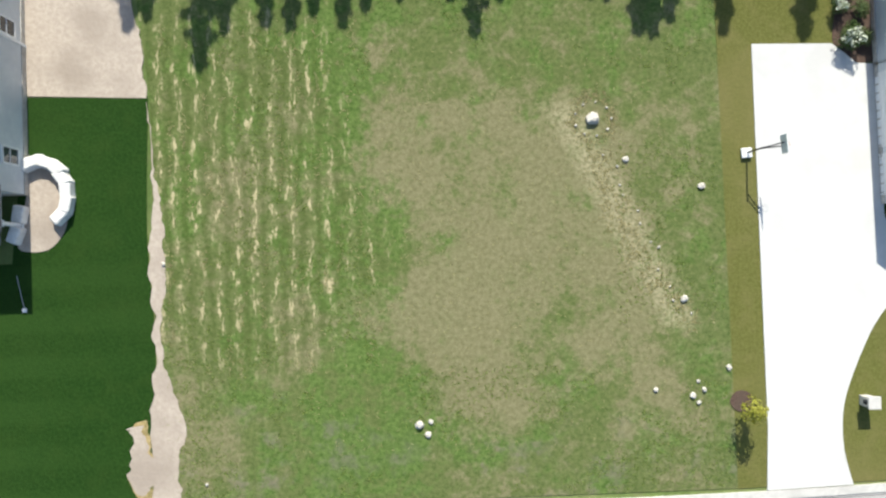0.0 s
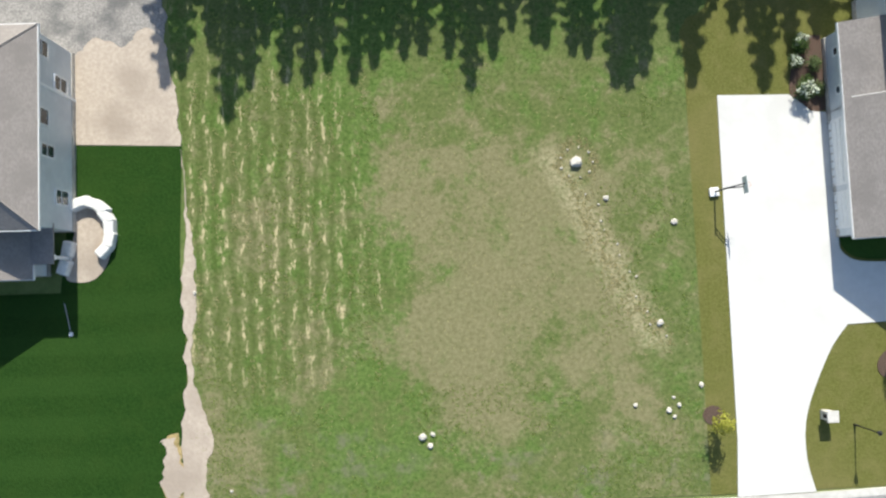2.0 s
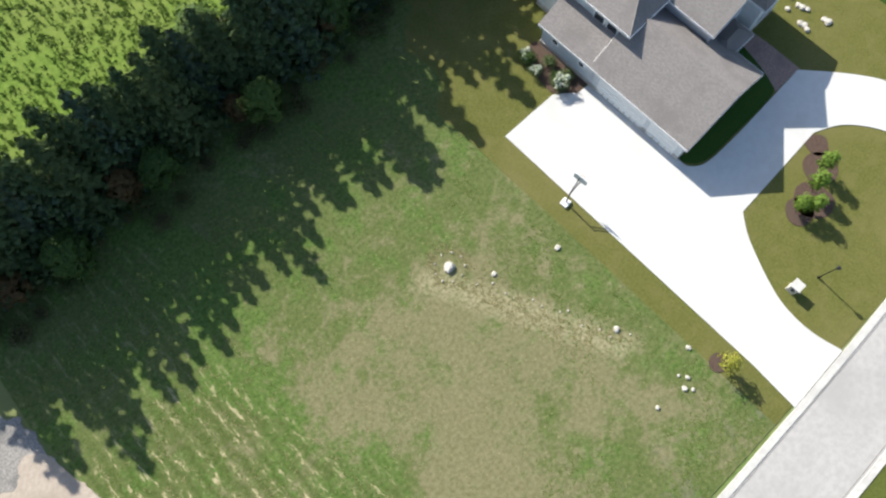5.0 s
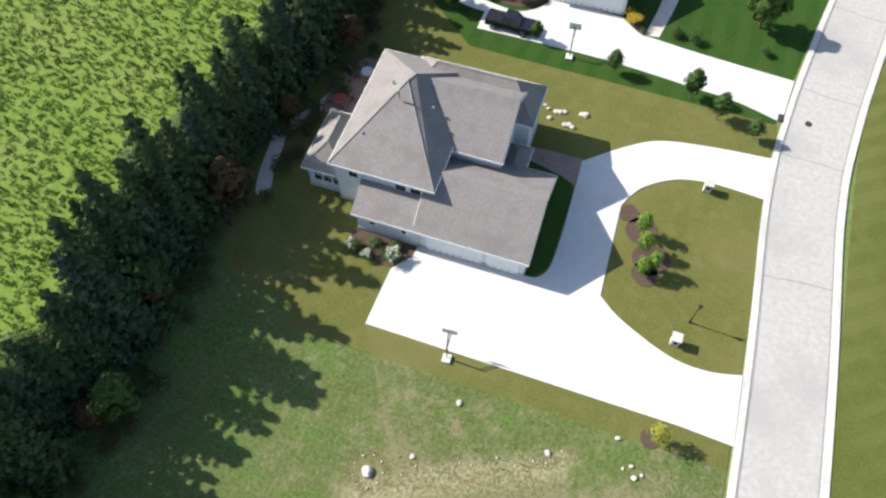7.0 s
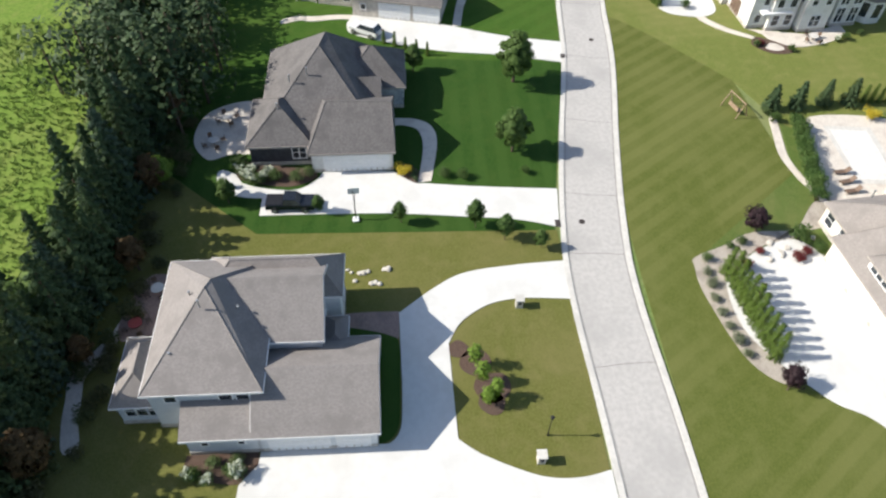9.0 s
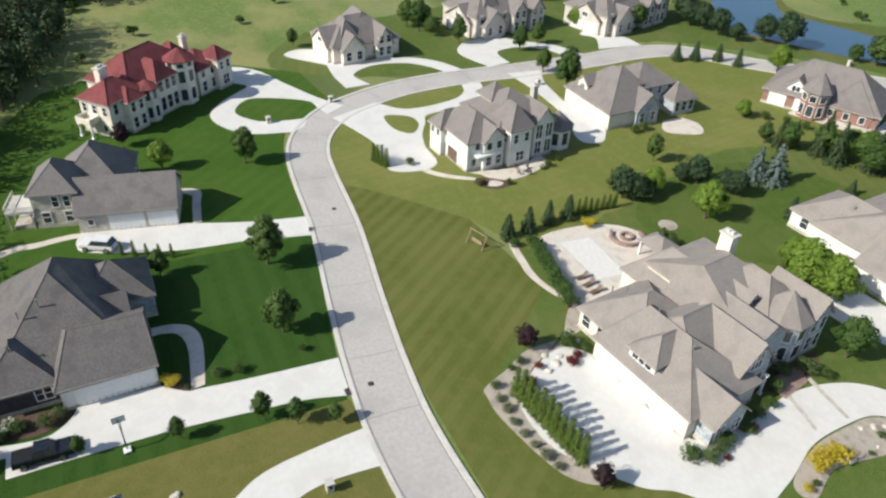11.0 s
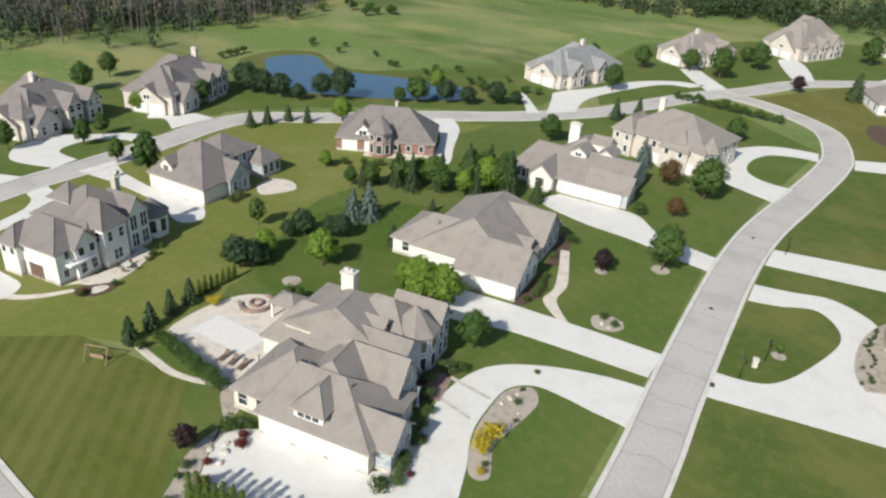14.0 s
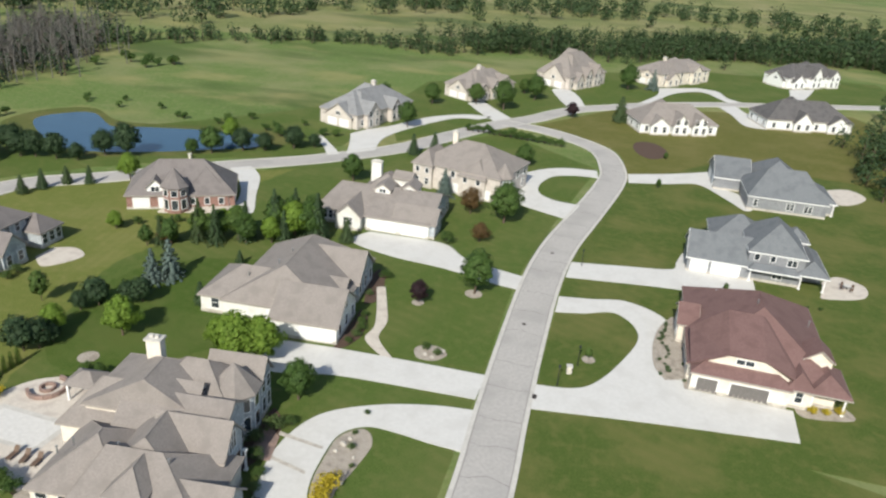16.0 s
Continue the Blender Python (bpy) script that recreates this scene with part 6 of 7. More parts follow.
def conifer(seed, tall, wide, mat, label, leaves=2600, size=0.24, skirt=0.06, shape=1.0, category="conifer"):
    """A straight trunk with whorls of drooping boughs, narrowing to the tip."""
    rng = np.random.default_rng(seed)
    t = thing("conifer", pose(0, 0, 0), label, category, "conifers of the neighbourhood")
    b = Build()
    b.tube((0, 0, -0.1), (0, 0, tall * 0.96), 0.018 * tall + 0.04, 0.02, 7)
    centres, radii = [], []
    tiers = max(8, int(tall * 1.7))
    for k in range(tiers):
        u = (k + 0.3) / tiers
        z = tall * (skirt + (0.97 - skirt) * u)
        reach = wide / 2 * (1 - u) ** shape * rng.uniform(0.82, 1.12) + 0.08
        for j in range(max(4, int(9 * (1 - u)) + 2)):
            a = j * 2 * math.pi / max(4, int(9 * (1 - u)) + 2) + k * 0.7 + rng.uniform(-0.2, 0.2)
            far = reach * rng.uniform(0.75, 1.1)
            if k % 2 == 0 and j % 2 == 0:
                b.tube((0, 0, z), (far * math.cos(a), far * math.sin(a), z - 0.12 * far), 0.03, 0.01, 4)
            for f in (0.45, 0.75, 1.0):
                centres.append((far * f * math.cos(a), far * f * math.sin(a), z - 0.14 * far * f)), radii.append(0.16 + 0.16 * reach * (1.2 - f))
    b.put("trunk", BARK, t)
    place("crown", leaf_mesh("crown", centres, radii, leaves, size, mat, 0.5, rng, 0.25, (0, 0, 0), 0.0), t)
    return t


def shrub(seed, tall, wide, mat, label, leaves=800, size=0.08, bloom=None):
    rng = np.random.default_rng(seed)
    t = thing("shrub", pose(0, 0, 0), label, "shrub", "garden shrubs")
    b = Build()
    centres, radii = [], []
    for k in range(9):
        a, r = k * 2.4, wide * 0.32 * math.sqrt(k / 9)
        p = (r * math.cos(a), r * math.sin(a), tall * rng.uniform(0.4, 0.72))
        b.tube((0, 0, -0.05), p, 0.03, 0.012, 4)
        centres.append(p), radii.append(wide * rng.uniform(0.2, 0.3))
    b.put("stem", BARK, t)
    place("foliage", leaf_mesh("foliage", centres, radii, leaves, size, mat, 0.6, rng), t)
    if bloom:
        tops = [(x, y, z + tall * 0.25) for x, y, z in centres]
        place("bloom", leaf_mesh("bloom", tops, [wide * 0.14] * len(tops), 260, 0.08, bloom, 0.6, rng), t)
    return t


def plant(proto, spots, scale=1.0, spread=0.12):
    """The first spot takes the plant itself, the others take copies."""
    for k, spot in enumerate(spots):
        x, y = spot[0], spot[1]
        s = (spot[2] if len(spot) > 2 else 1.0) * scale * random.uniform(1 - spread, 1 + spread)
        m = Matrix.LocRotScale((x, y, 0), Euler((0, 0, random.uniform(0, 6.28))), (s, s, s * random.uniform(0.92, 1.1)))
        if k == 0:
            proto.matrix_basis = m
        else:
            ob = copy_thing(proto, Matrix())
            ob.matrix_basis = m
    return proto


# the belt of conifers and hardwoods behind the lot
belt, belt2, belt3, beltr, beltb, scrub = [], [], [], [], [], []


def belt_line(x):
    """How far north the row of trees stands, along the lot and the house beside it."""
    return float(np.interp(x, (-50, -10, 0, 5, 11, 20, 28, 50, 60), (19.8, 19.2, 20.0, 19.4, 18.8, 18.2, 16.4, 17.0, 17.0)))


for i in range(60):
    x = -43.0 + i * 1.6 + random.uniform(-0.6, 0.6)
    y = belt_line(x)
    (belt, belt2, beltb, belt, belt2)[i % 5].append((x, y + random.uniform(-0.9, 0.9), random.choice((0.90, 0.97, 1.02, 1.06, 1.12)) * (1.0 if x < 10 else 0.86)))
    if i % 3 != 2:
        (belt3, belt2, beltb)[i % 3].append((x + 0.8, y + 2.6 + random.uniform(-0.8, 0.8), random.uniform(0.55, 0.85)))
    if i % 7 == 3:
        beltr.append((x + 0.6, y - 2.8 + random.uniform(-1.0, 1.0), random.uniform(0.5, 0.8)))
    if i % 6 == 1 and x < 4:
        belt3.append((x - 0.5, y - 3.0 + random.uniform(-1.2, 1.0), random.uniform(0.45, 0.7)))
    scrub.append((x + random.uniform(-1.0, 1.0), y - 3.6 + random.uniform(-1.8, 1.0), random.uniform(0.4, 0.9)))
    if i % 2:
        scrub.append((x + random.uniform(-1.0, 1.0), y + 3.4 + random.uniform(-0.8, 1.4), random.uniform(0.6, 1.2)))
plant(conifer(11, 13.2, 6.4, L_DARK, "dark green spruce in the belt behind the lot", 6400, 0.19, 0.05, 0.75), belt)
plant(conifer(12, 13.0, 6.2, L_DARK, "dark green fir in the belt behind the lot", 6400, 0.19, 0.05, 0.82), belt2)
plant(conifer(15, 12.6, 6.2, L_TEAL, "blue-green spruce in the belt behind the lot", 6400, 0.18, 0.05, 0.78), beltb)
plant(broadleaf(13, 9.4, 6.2, L_TREE, "leafy dark green tree in the belt behind the lot", leaves=5200, size=0.19), belt3)
plant(broadleaf(14, 7.0, 4.6, L_RUST, "brown-leaved tree in the belt behind the lot", leaves=2800, size=0.17), beltr)
plant(shrub(16, 1.9, 3.0, L_SCRUB, "tangled brown-green scrub under the tree belt", 900, 0.13), scrub)

# street and garden trees
TREE = "green leafy tree on the lawn"
plant(broadleaf(21, 7.6, 5.2, L_TREE, "full green maple on the dark lawn", leaves=5000, size=0.21),
      [(46.4, -26.9, 0.9), (60.2, -28.4, 0.92), (88.2, -31.6, 0.85), (62.6, -15.2, 0.5), (38.4, 5.6, 0.5), (105.0, -98.0, 0.7), (95.6, -97.8, 1.0), (117.8, -99.6, 0.7), (126.4, -88.6, 0.75), (120.0, -105.6, 0.75)])
plant(broadleaf(22, 8.2, 6.4, L_TREE, TREE, leaves=5000, size=0.22),
      [(17.0, -86.0, 0.66), (2.4, -123.6, 0.95), (4.0, -157.6, 1.1), (6.8, -199, 0.8), (42.4, -168, 0.85), (34.4, -262.6), (24.0, -259.4, 1.1), (16.6, -281), (46.2, -221, 1.0), (-15.2, -322, 1.1), (141, -81.6, 0.8), (137, -83.2, 0.85), (150, -122, 0.8), (156, -134, 0.75), (144, -86, 0.5), (133, -84.6, 0.5),
        (60, -240), (22, -290, 0.8), (121, -134.4, 0.8), (12, -331, 1.2), (48, -254, 0.9)])
plant(broadleaf(23, 6.4, 5.4, L_LIGHT, "bright yellow-green tree beside the houses", leaves=4600, size=0.19),
      [(28.6, -90.4, 1.15), (25.4, -91.8, 1.05), (32.6, -93.2, 0.8), (47.0, -91.0, 0.95), (56.3, -88.5, 0.75), (91.0, -19.2, 0.8), (87.0, -146.4, 0.9), (41.6, 13.4, 0.6), (127.4, -120.6, 0.8), (72.4, -122.6, 0.55), (83.6, -184, 0.9)])
plant(broadleaf(24, 3.4, 2.0, L_TREE, "young green tree with a thin trunk", leaves=1400, size=0.13, stem=0.12),
      [(34.0, -21.6), (35.0, -13.6, 0.8), (32.2, -24.6), (31.0, -28.4, 0.8), (36.6, -4.6, 0.7), (-28.0, -196.9, 0.8), (-18.2, -109.8, 0.6), (-40, -142.2, 0.5), (-30, -225, 0.8), (64.4, -95, 1.5), (136.8, -52.8, 1.2)])
plant(broadleaf(25, 3.8, 2.0, L_LIME, "small pale yellow-green tree in a mulched ring", leaves=520, size=0.11, stem=0.1), [(-1.5, -25.4, 0.85)])
plant(broadleaf(30, 3.2, 1.6, L_LIGHT, "slim young yellow-green tree in a mulched ring", leaves=620, size=0.11, stem=0.1), [(16.9, -20.4), (14.9, -21.2), (13.4, -21.8, 0.95), (12.4, -21.4, 0.9)])
plant(broadleaf(26, 4.4, 3.4, L_PURPLE, "small dark purple-leaved tree on a lawn", leaves=2400, size=0.16), [(10.4, -117), (0.4, -260.4, 1.2), (100.4, -14.2, 0.8), (32.6, -52.2, 0.75), (13.2, -48.8, 0.62)])
plant(broadleaf(27, 5.4, 5.4, L_RUST, "dark russet-leaved small tree on a lawn", leaves=2600, size=0.18), [(11.8, -159.6), (6.6, -145.4, 0.75), (60.0, -120.4, 0.7)])
plant(conifer(31, 6.4, 4.4, L_BLUE, "silvery blue spruce with dense needles", 6200, 0.13), [(53.0, -106.6), (51.2, -108.8, 1.05), (19.8, -167, 1.15), (-25.2, -328, 1.4)])
plant(conifer(32, 4.4, 2.5, L_DARK, "small dark green spruce on a lawn", 2600, 0.13),
      [(53.8, -61.0), (53.9, -64.4), (54.6, -68.2), (54.6, -71.6, 0.9), (100.6, -129.9, 1.0), (99.2, -134.0), (97.0, -138.6, 1.0), (93.0, -140.8), (43.6, -118, 0.8), (42.0, -103.2, 0.9), (30.3, -134.6, 1.1),  (36, -195, 1.3), (32, -201.6, 1.2), (-15.0, -263.6, 2.2)])
plant(conifer(33, 4.3, 1.35, L_ARB, "narrow clipped green arborvitae in a row", 3200, 0.07, 0.02, 0.45, "arborvitae"),
      [(27.2 - k * 1.05, -47.33 - 0.148 * k) for k in range(11)] + [(55.2 - 0.08 * k, -73.8 - k * 1.05, 0.62) for k in range(7)] + [(69.4 - 0.75 * k, -11.2 - 1.5 * k, 0.52) for k in range(5)] + [(81.6 - k * 0.9, -51.2 - 0.4 * k, 0.8) for k in range(4)], spread=0.08)

plant(broadleaf(28, 7.2, 6.4, L_SHORE, "dark rounded tree on the pond bank", leaves=3600, size=0.24),
      [(122.0, -150.6, 0.9), (115.9, -150.4, 0.8), (118.8, -149.0, 0.7), (110.8, -151.2, 0.8), (106.0, -152.6, 0.6), (103.0, -158.3, 1.0), (98.4, -160.8, 1.05), (76.4, -176.9, 0.9), (71.6, -179.6, 0.7), (65.9, -184.6, 0.9), (61.6, -188.2, 0.6), (126.6, -153.0, 0.8)])
plant(broadleaf(29, 7.0, 6.6, L_TREE, "leafy green tree on the pond bank", leaves=3600, size=0.24), [(82.2, -171.6, 1.0), (86.0, -169.0, 0.6)])

plant(broadleaf(44, 4.4, 4.2, L_SHORE, "dark rounded garden tree behind the pool terrace", leaves=2600, size=0.17), [(56.4, -82.8, 1.25), (55.0, -84.1, 1.0), (55.7, -97.0, 1.2), (52.0, -99.0, 0.9), (50.5, -100.4, 0.9), (57.2, -94.7, 0.8), (54.4, -86.0, 0.8)])

# the grove between the brick house and its neighbours
grove_a, grove_b, grove_c = [], [], []
for k in range(28):
    u = k / 27
    x, y = 61.5 - 26.0 * u + random.uniform(-1.6, 1.6), -120.0 - 15.5 * u + random.uniform(-3.4, 2.6)
    (grove_a, grove_b, grove_b, grove_c, grove_a)[k % 5].append((x, y, (0.62 + 0.5 * u) * random.uniform(0.85, 1.15)))
plant(broadleaf(41, 7.4, 5.0, L_TREE, "leafy tree in the grove between gardens", leaves=3400, size=0.22), grove_a)
plant(conifer(42, 9.0, 4.2, L_DARK, "dark conifer in the grove between gardens", 3400, 0.17), grove_b)
plant(broadleaf(43, 6.0, 4.4, L_LIGHT, "light green tree in the grove between gardens", leaves=3000, size=0.2), grove_c)

# shrubs in the beds
SH = "rounded green garden shrub in a bed"
plant(shrub(51, 1.3, 1.7, L_SHRUB, SH),
      [(12.7, -59.0, 1.7), (11.8, -60.6, 1.2), (12.3, -62.4, 1.2), (12.9, -63.8, 1.2), (13.3, -66.6, 1.2), (14.2, -69.0, 1.1), (14.9, -71.4, 1.2), (18.0, -76.6, 1.3), (17.2, -79.4, 1.6), (16.6, -74, 1.3), (15.6, -81.0, 1.2), (31.4, -56.4, 1.7), (29.8, -58.2, 1.1), 
       (28.8, -45.6, 0.8), (30.4, -48.6, 0.7), (31.0, -50.0, 0.9), (6.6, 3.6), (7.6, 2.2, 0.9), (6.9, 0.8, 0.8), (7.8, 0.2, 0.8), (41.6, 2.6), (42.0, 0.8), (41.8, -1.6, 1.1), (44.0, 5.2, 1.2), (42.6, -3.0, 0.9), (42.2, -18.6), (41.9, -20.6, 0.9), (42.6, -28.0, 0.8),
       (16.2, -101, 0.9), (15.8, -103, 1.0), (15.8, -105, 1.0), (16.4, -107, 1.0), (16.8, -109, 1.0), (18.2, -123, 1.6), (18.6, -116, 1.0), (12.4, -142.6 + 0.4, 2.2), (3.0, -102.6, 0.8), (5.0, -103.6, 1.0), (5.8, -76.4, 0.5), (7.0, -79.4, 0.6), (7.6, -82.0, 0.5), (5.4, -68.2, 0.6), (6.8, -74.2, 0.5),
       (78.0, -56.2, 1.0), (68.0, -63.8, 0.8), (66.6, -68.4, 0.8), (69.4, -77.2, 0.9), (70.6, -79.8, 0.7), (74.4, -98.6, 1.2), (74.6, -101, 1.2), (70.0, -126.0, 1.2), (72.5, -124, 1.1), (64, -130, 1.3), (67, -128.4, 1.3), (51.4, -60.6, 1.0), (56.0, -98, 1.6), (28.0, -226.6), (7.6, -89.4 + 3.2, 0.6)])
plant(shrub(59, 1.3, 1.7, L_SAGE, "grey-green rounded shrub in a gravel bed"), [(25.4, -45.2, 0.85), (23.6, -45.0, 0.75), (21.8, -45.2, 0.8), (20.2, -45.5, 0.7), (18.6, -45.8, 0.85), (17.0, -46.2, 0.75), (27.0, -45.2, 0.7)])
hedge = [(50.4 - 1.1 * k, -63.0 + 0.2 * k, 1.25) for k in range(13)]
plant(shrub(52, 1.9, 2.0, L_TREE, "tall dark hedge plant along the pool terrace", 1000, 0.09), hedge + [(28.6 - 1.7 * k, -226.4 + 0.2 * k, random.uniform(1.1, 1.8)) for k in range(18)] + [(-47 - 2.2 * k, -141.0, 0.4) for k in range(5)] + [(38.4, -78.6, 0.8), (40.6, -81.2), (43, -81.6), (45.4, -81.4), (36.8, -76)])
plant(shrub(53, 1.2, 1.6, L_SHRUB, "green hydrangea with white blooms", 600, 0.08, L_WHITE), [(6.5, 4.0, 0.9), (6.1, 2.4), (6.6, 0.0, 1.1), (42.4, 4.4, 1.1), (41.4, 3.4), (43.0, 3.6, 0.9), (42.0, 2.2, 1.1), (43.4, 5.0, 1.0), (42.8, 1.6, 0.9), (68.9, -75.9, 0.7)])
plant(shrub(54, 1.4, 1.8, L_YELLOW, "bright yellow rounded garden shrub", 800, 0.08), [(6.9, -72.4, 1.7), (6.7, -69.8, 1.3), (7.4, -70.9, 1.1), (5.2, -66.9, 0.7), (51.6, -73.2, 1.3), (42.6, -13.8, 1.1), (-48.6, -107.4, 0.9), (-50.4, -107.8, 0.9), (-52.2, -108.6, 0.9)])
plant(shrub(55, 1.2, 1.6, L_RED, "dark red barberry shrub in a bed", 760, 0.08), [(28.6, -55.4), (27.7, -53.6 + 4.2, 1.0), (29.4, -56.6, 0.9), (29.6, -51.6, 0.8), (13.0, -67.6, 0.7), (11.2, -62.4, 0.6), (68.2, -64.6, 0.7)])
plant(shrub(56, 0.5, 0.7, L_DARK, "low dark dot of juniper", 120, 0.09), [(-31.9 - 0.5 * (k % 3), -127 + 1.5 * k, random.uniform(0.7, 1.3)) for k in range(13)] + [(-28.4 - 1.5 * random.random(), -109.6 - k * 1.0, random.uniform(0.8, 1.4)) for k in range(17)] + [(41.6 + 0.5 * k, -15.2 + 0.3 * (k % 2), 1.1) for k in range(4)])
plant(shrub(57, 2.4, 2.6, L_TREE, "wild green bush in the meadow", 500, 0.2),
      [(random.uniform(140, 210), random.uniform(-60, 30)) for k in range(16)] + [(random.uniform(70, 145), -196 - random.uniform(0, 12), 0.9) for k in range(14)] + [(165 + random.uniform(-14, 14), -254 + random.uniform(-10, 10), 1.5) for k in range(8)] + [(150, -168 - 3 * k, 1) for k in range(4)]
      + [(78 - 3.4 * k, -188 - random.uniform(0, 14), 1.2) for k in range(6)])


def tufts(name, spots, height, width, blades, mat, label, category, seed):
    """Blades of grass or weed stems in tufts, joined as one mesh."""
    rng = np.random.default_rng(seed)
    n = len(spots)
    base = np.repeat(np.asarray(spots, float), blades, 0)
    k = len(base)
    a = rng.uniform(0, 2 * math.pi, k)
    out = np.stack([np.cos(a), np.sin(a)], 1)
    reach, up = rng.uniform(0.3, 1.0, k)[:, None] * width, rng.uniform(0.5, 1.1, k)[:, None] * height
    foot = np.c_[base[:, :2] + out * reach * 0.25, np.full((k, 1), -0.05)]
    tip = np.c_[base[:, :2] + out * reach, up - 0.05]
    side = np.c_[-out[:, 1:], out[:, :1], np.zeros((k, 1))] * (width * 0.22)
    mid = (foot + tip) / 2 + np.c_[np.zeros((k, 2)), up * 0.22]
    verts = np.stack([foot, mid + side, tip, mid - side], 1).reshape(-1, 3)
    me = bpy.data.meshes.new(name)
    me.from_pydata(verts.tolist(), [], np.arange(4 * k).reshape(-1, 4).tolist())
    me.materials.append(mat)
    return tagged(new(name, me), label, category, "", "stuff")


rs = np.random.default_rng(5)
lot = np.c_[rs.uniform(-42, -2.6, 14000), rs.uniform(-31, 12, 14000)]
keep = [not (-27 < x < -10 and -22 < y < 0) and noise.noise(Vector((x * 0.16, y * 0.16, 3.0))) + 0.5 * noise.noise(Vector((x * 0.6, y * 0.6, 7.0))) > 0.08 for x, y in lot]
tufts("grass_tufts", lot[np.array(keep)], 0.04, 0.16, 6, L_TUFT, "rough green grass tufts on the vacant lot", "grass", 6)
hay = []
for k in range(11):
    for y in np.arange(-22, 3, 0.2):
        x = -41.2 + 1.3 * k + 0.9 * noise.noise(Vector((k * 3.7, y * 0.12, 2.0))) + 0.3 * noise.noise(Vector((k * 1.7, y * 0.7, 5.0)))
        if noise.noise(Vector((x * 0.5, y * 0.3, 1.0))) + 0.8 * noise.noise(Vector((k * 2.3, y * 0.9, 8.0))) > 0.12:
            hay.append((x + rs.normal() * 0.12, y + rs.normal() * 0.1))
tufts("hay_windrows", list(hay), 0.035, 0.2, 5, L_HAY, "rows of pale cut hay on the rough grass", "hay", 7)
for k in range(420):
    u = k / 419
    hay.append((-11.2 + 6.4 * u + 1.4 * math.sin(u * 3.1) * -0.9 + rs.normal() * 0.6, -7.0 - 12.6 * u + rs.normal() * 0.4))
for k in range(200):
    a, r = rs.uniform(0, 6.28), rs.normal(1.35, 0.22)
    hay.append((-11.4 + r * math.cos(a), -5.0 + 1.25 * r * math.sin(a)))
tufts("hay_trail", hay[-620:], 0.045, 0.22, 5, L_HAY, "trail of pale dry grass across the lot", "hay", 17)
dry = np.c_[rs.uniform(-33, -5, 900), rs.uniform(-28, 1, 900)]
tufts("dry_tufts", dry, 0.03, 0.15, 5, L_HAY, "sparse straw-coloured tufts on the vacant lot", "grass", 8)
weeds = np.c_[rs.uniform(-70, 75, 38000), rs.uniform(23, 95, 38000)]
weeds = weeds[weeds[:, 1] > 22.5 + 0.03 * np.abs(weeds[:, 0] + 10)]
tufts("tall_weeds", weeds, 0.24, 0.32, 8, L_WEED, "tall bright green weeds covering the field", "weeds", 9)

# far woods, as one mass of trees each
def woods(name, spots, tall, wide, mat, label, seed, per=46, size=1.0):
    """A stand of trees of uneven height, each with its own rounded crown."""
    rng = np.random.default_rng(seed)
    centres, radii, hearts = [], [], []
    trunks = Build()
    for x, y in spots:
        hgt, w = tall * rng.uniform(0.5, 1.2), wide * rng.uniform(0.6, 1.15)
        trunks.tube((x, y, -0.2), (x, y, hgt * 0.7), 0.22, 0.08, 5)
        for k in range(7):
            a, up = k * 2.4, k / 6
            r = w * 0.30 * math.sqrt(max(0.0, 1 - (1.7 * up - 0.7) ** 2))
            centres.append((x + r * math.cos(a), y + r * math.sin(a), hgt * (0.16 + 0.68 * up))), radii.append(w * rng.uniform(0.20, 0.33))
            hearts.append((x, y, hgt * 0.5))
    me = leaf_mesh(name, centres, radii, per * len(spots), size, mat, 0.6, rng, 0.0, hearts)
    ob = tagged(new(name, me), label, "woods", "", "stuff")
    trunks.put("trunks", BARK, ob)


def along(pts, count, wide, seed):
    rng = np.random.default_rng(seed)
    line = np.array(curve(pts, 20))
    return [tuple(line[rng.integers(0, len(line))] + rng.normal(size=2) * wide) for _ in range(count)]


woods("woods", along([(70, -385), (24, -398), (-30, -430), (-62, -452), (-112, -470), (-160, -470), (-230, -430)], 430, 12, 3), 13, 10, L_WOODS, "dense green woods behind the far houses", 61, 190, 0.55)
woods("woods", along([(-118, -330), (-112, -290), (-100, -262), (-92, -240), (-90, -222), (-98, -195), (-100, -160)], 80, 6, 4), 11, 8, L_WOODS, "dense green woods beside the last houses", 62, 190, 0.45)
woods("woods", along([(240, -150), (215, -165), (203, -200), (208, -240), (216, -262), (240, -300)], 150, 13, 5), 13, 6, L_BARE, "grey bare-stemmed thicket beyond the meadow", 63, 170, 0.38)
woods("woods", along([(240, -150), (212, -165), (198, -200), (200, -240), (212, -262), (240, -300)], 170, 13, 12), 9, 7, L_SHORE, "dark scrub among the grey thicket", 70, 80, 0.6)
stems = Build()
for x, y in along([(236, -120), (214, -160), (196, -200), (200, -240), (212, -262), (238, -300)], 620, 11, 13):
    top = random.uniform(8, 15)
    lean = random.uniform(-0.7, 0.7)
    stems.tube((x, y, -0.2), (x + lean, y + lean * 0.5, top), 0.2, 0.05, 4)
    for k in range(2):
        z = top * random.uniform(0.4, 0.8)
        stems.tube((x + lean * z / top, y, z), (x + random.uniform(-2.2, 2.2), y + random.uniform(-2, 2), z + random.uniform(1.5, 3.5)), 0.09, 0.03, 3)
tagged(stems.put("bare_trees", GREYBARK), "stand of grey leafless trees beyond the meadow", "woods", "", "stuff")
woods("woods", along([(300, -60), (262, -120), (250, -190), (262, -240)], 240, 11, 6), 12, 9, L_WOODS, "dark green woods beyond the meadow", 64, 130, 0.7)
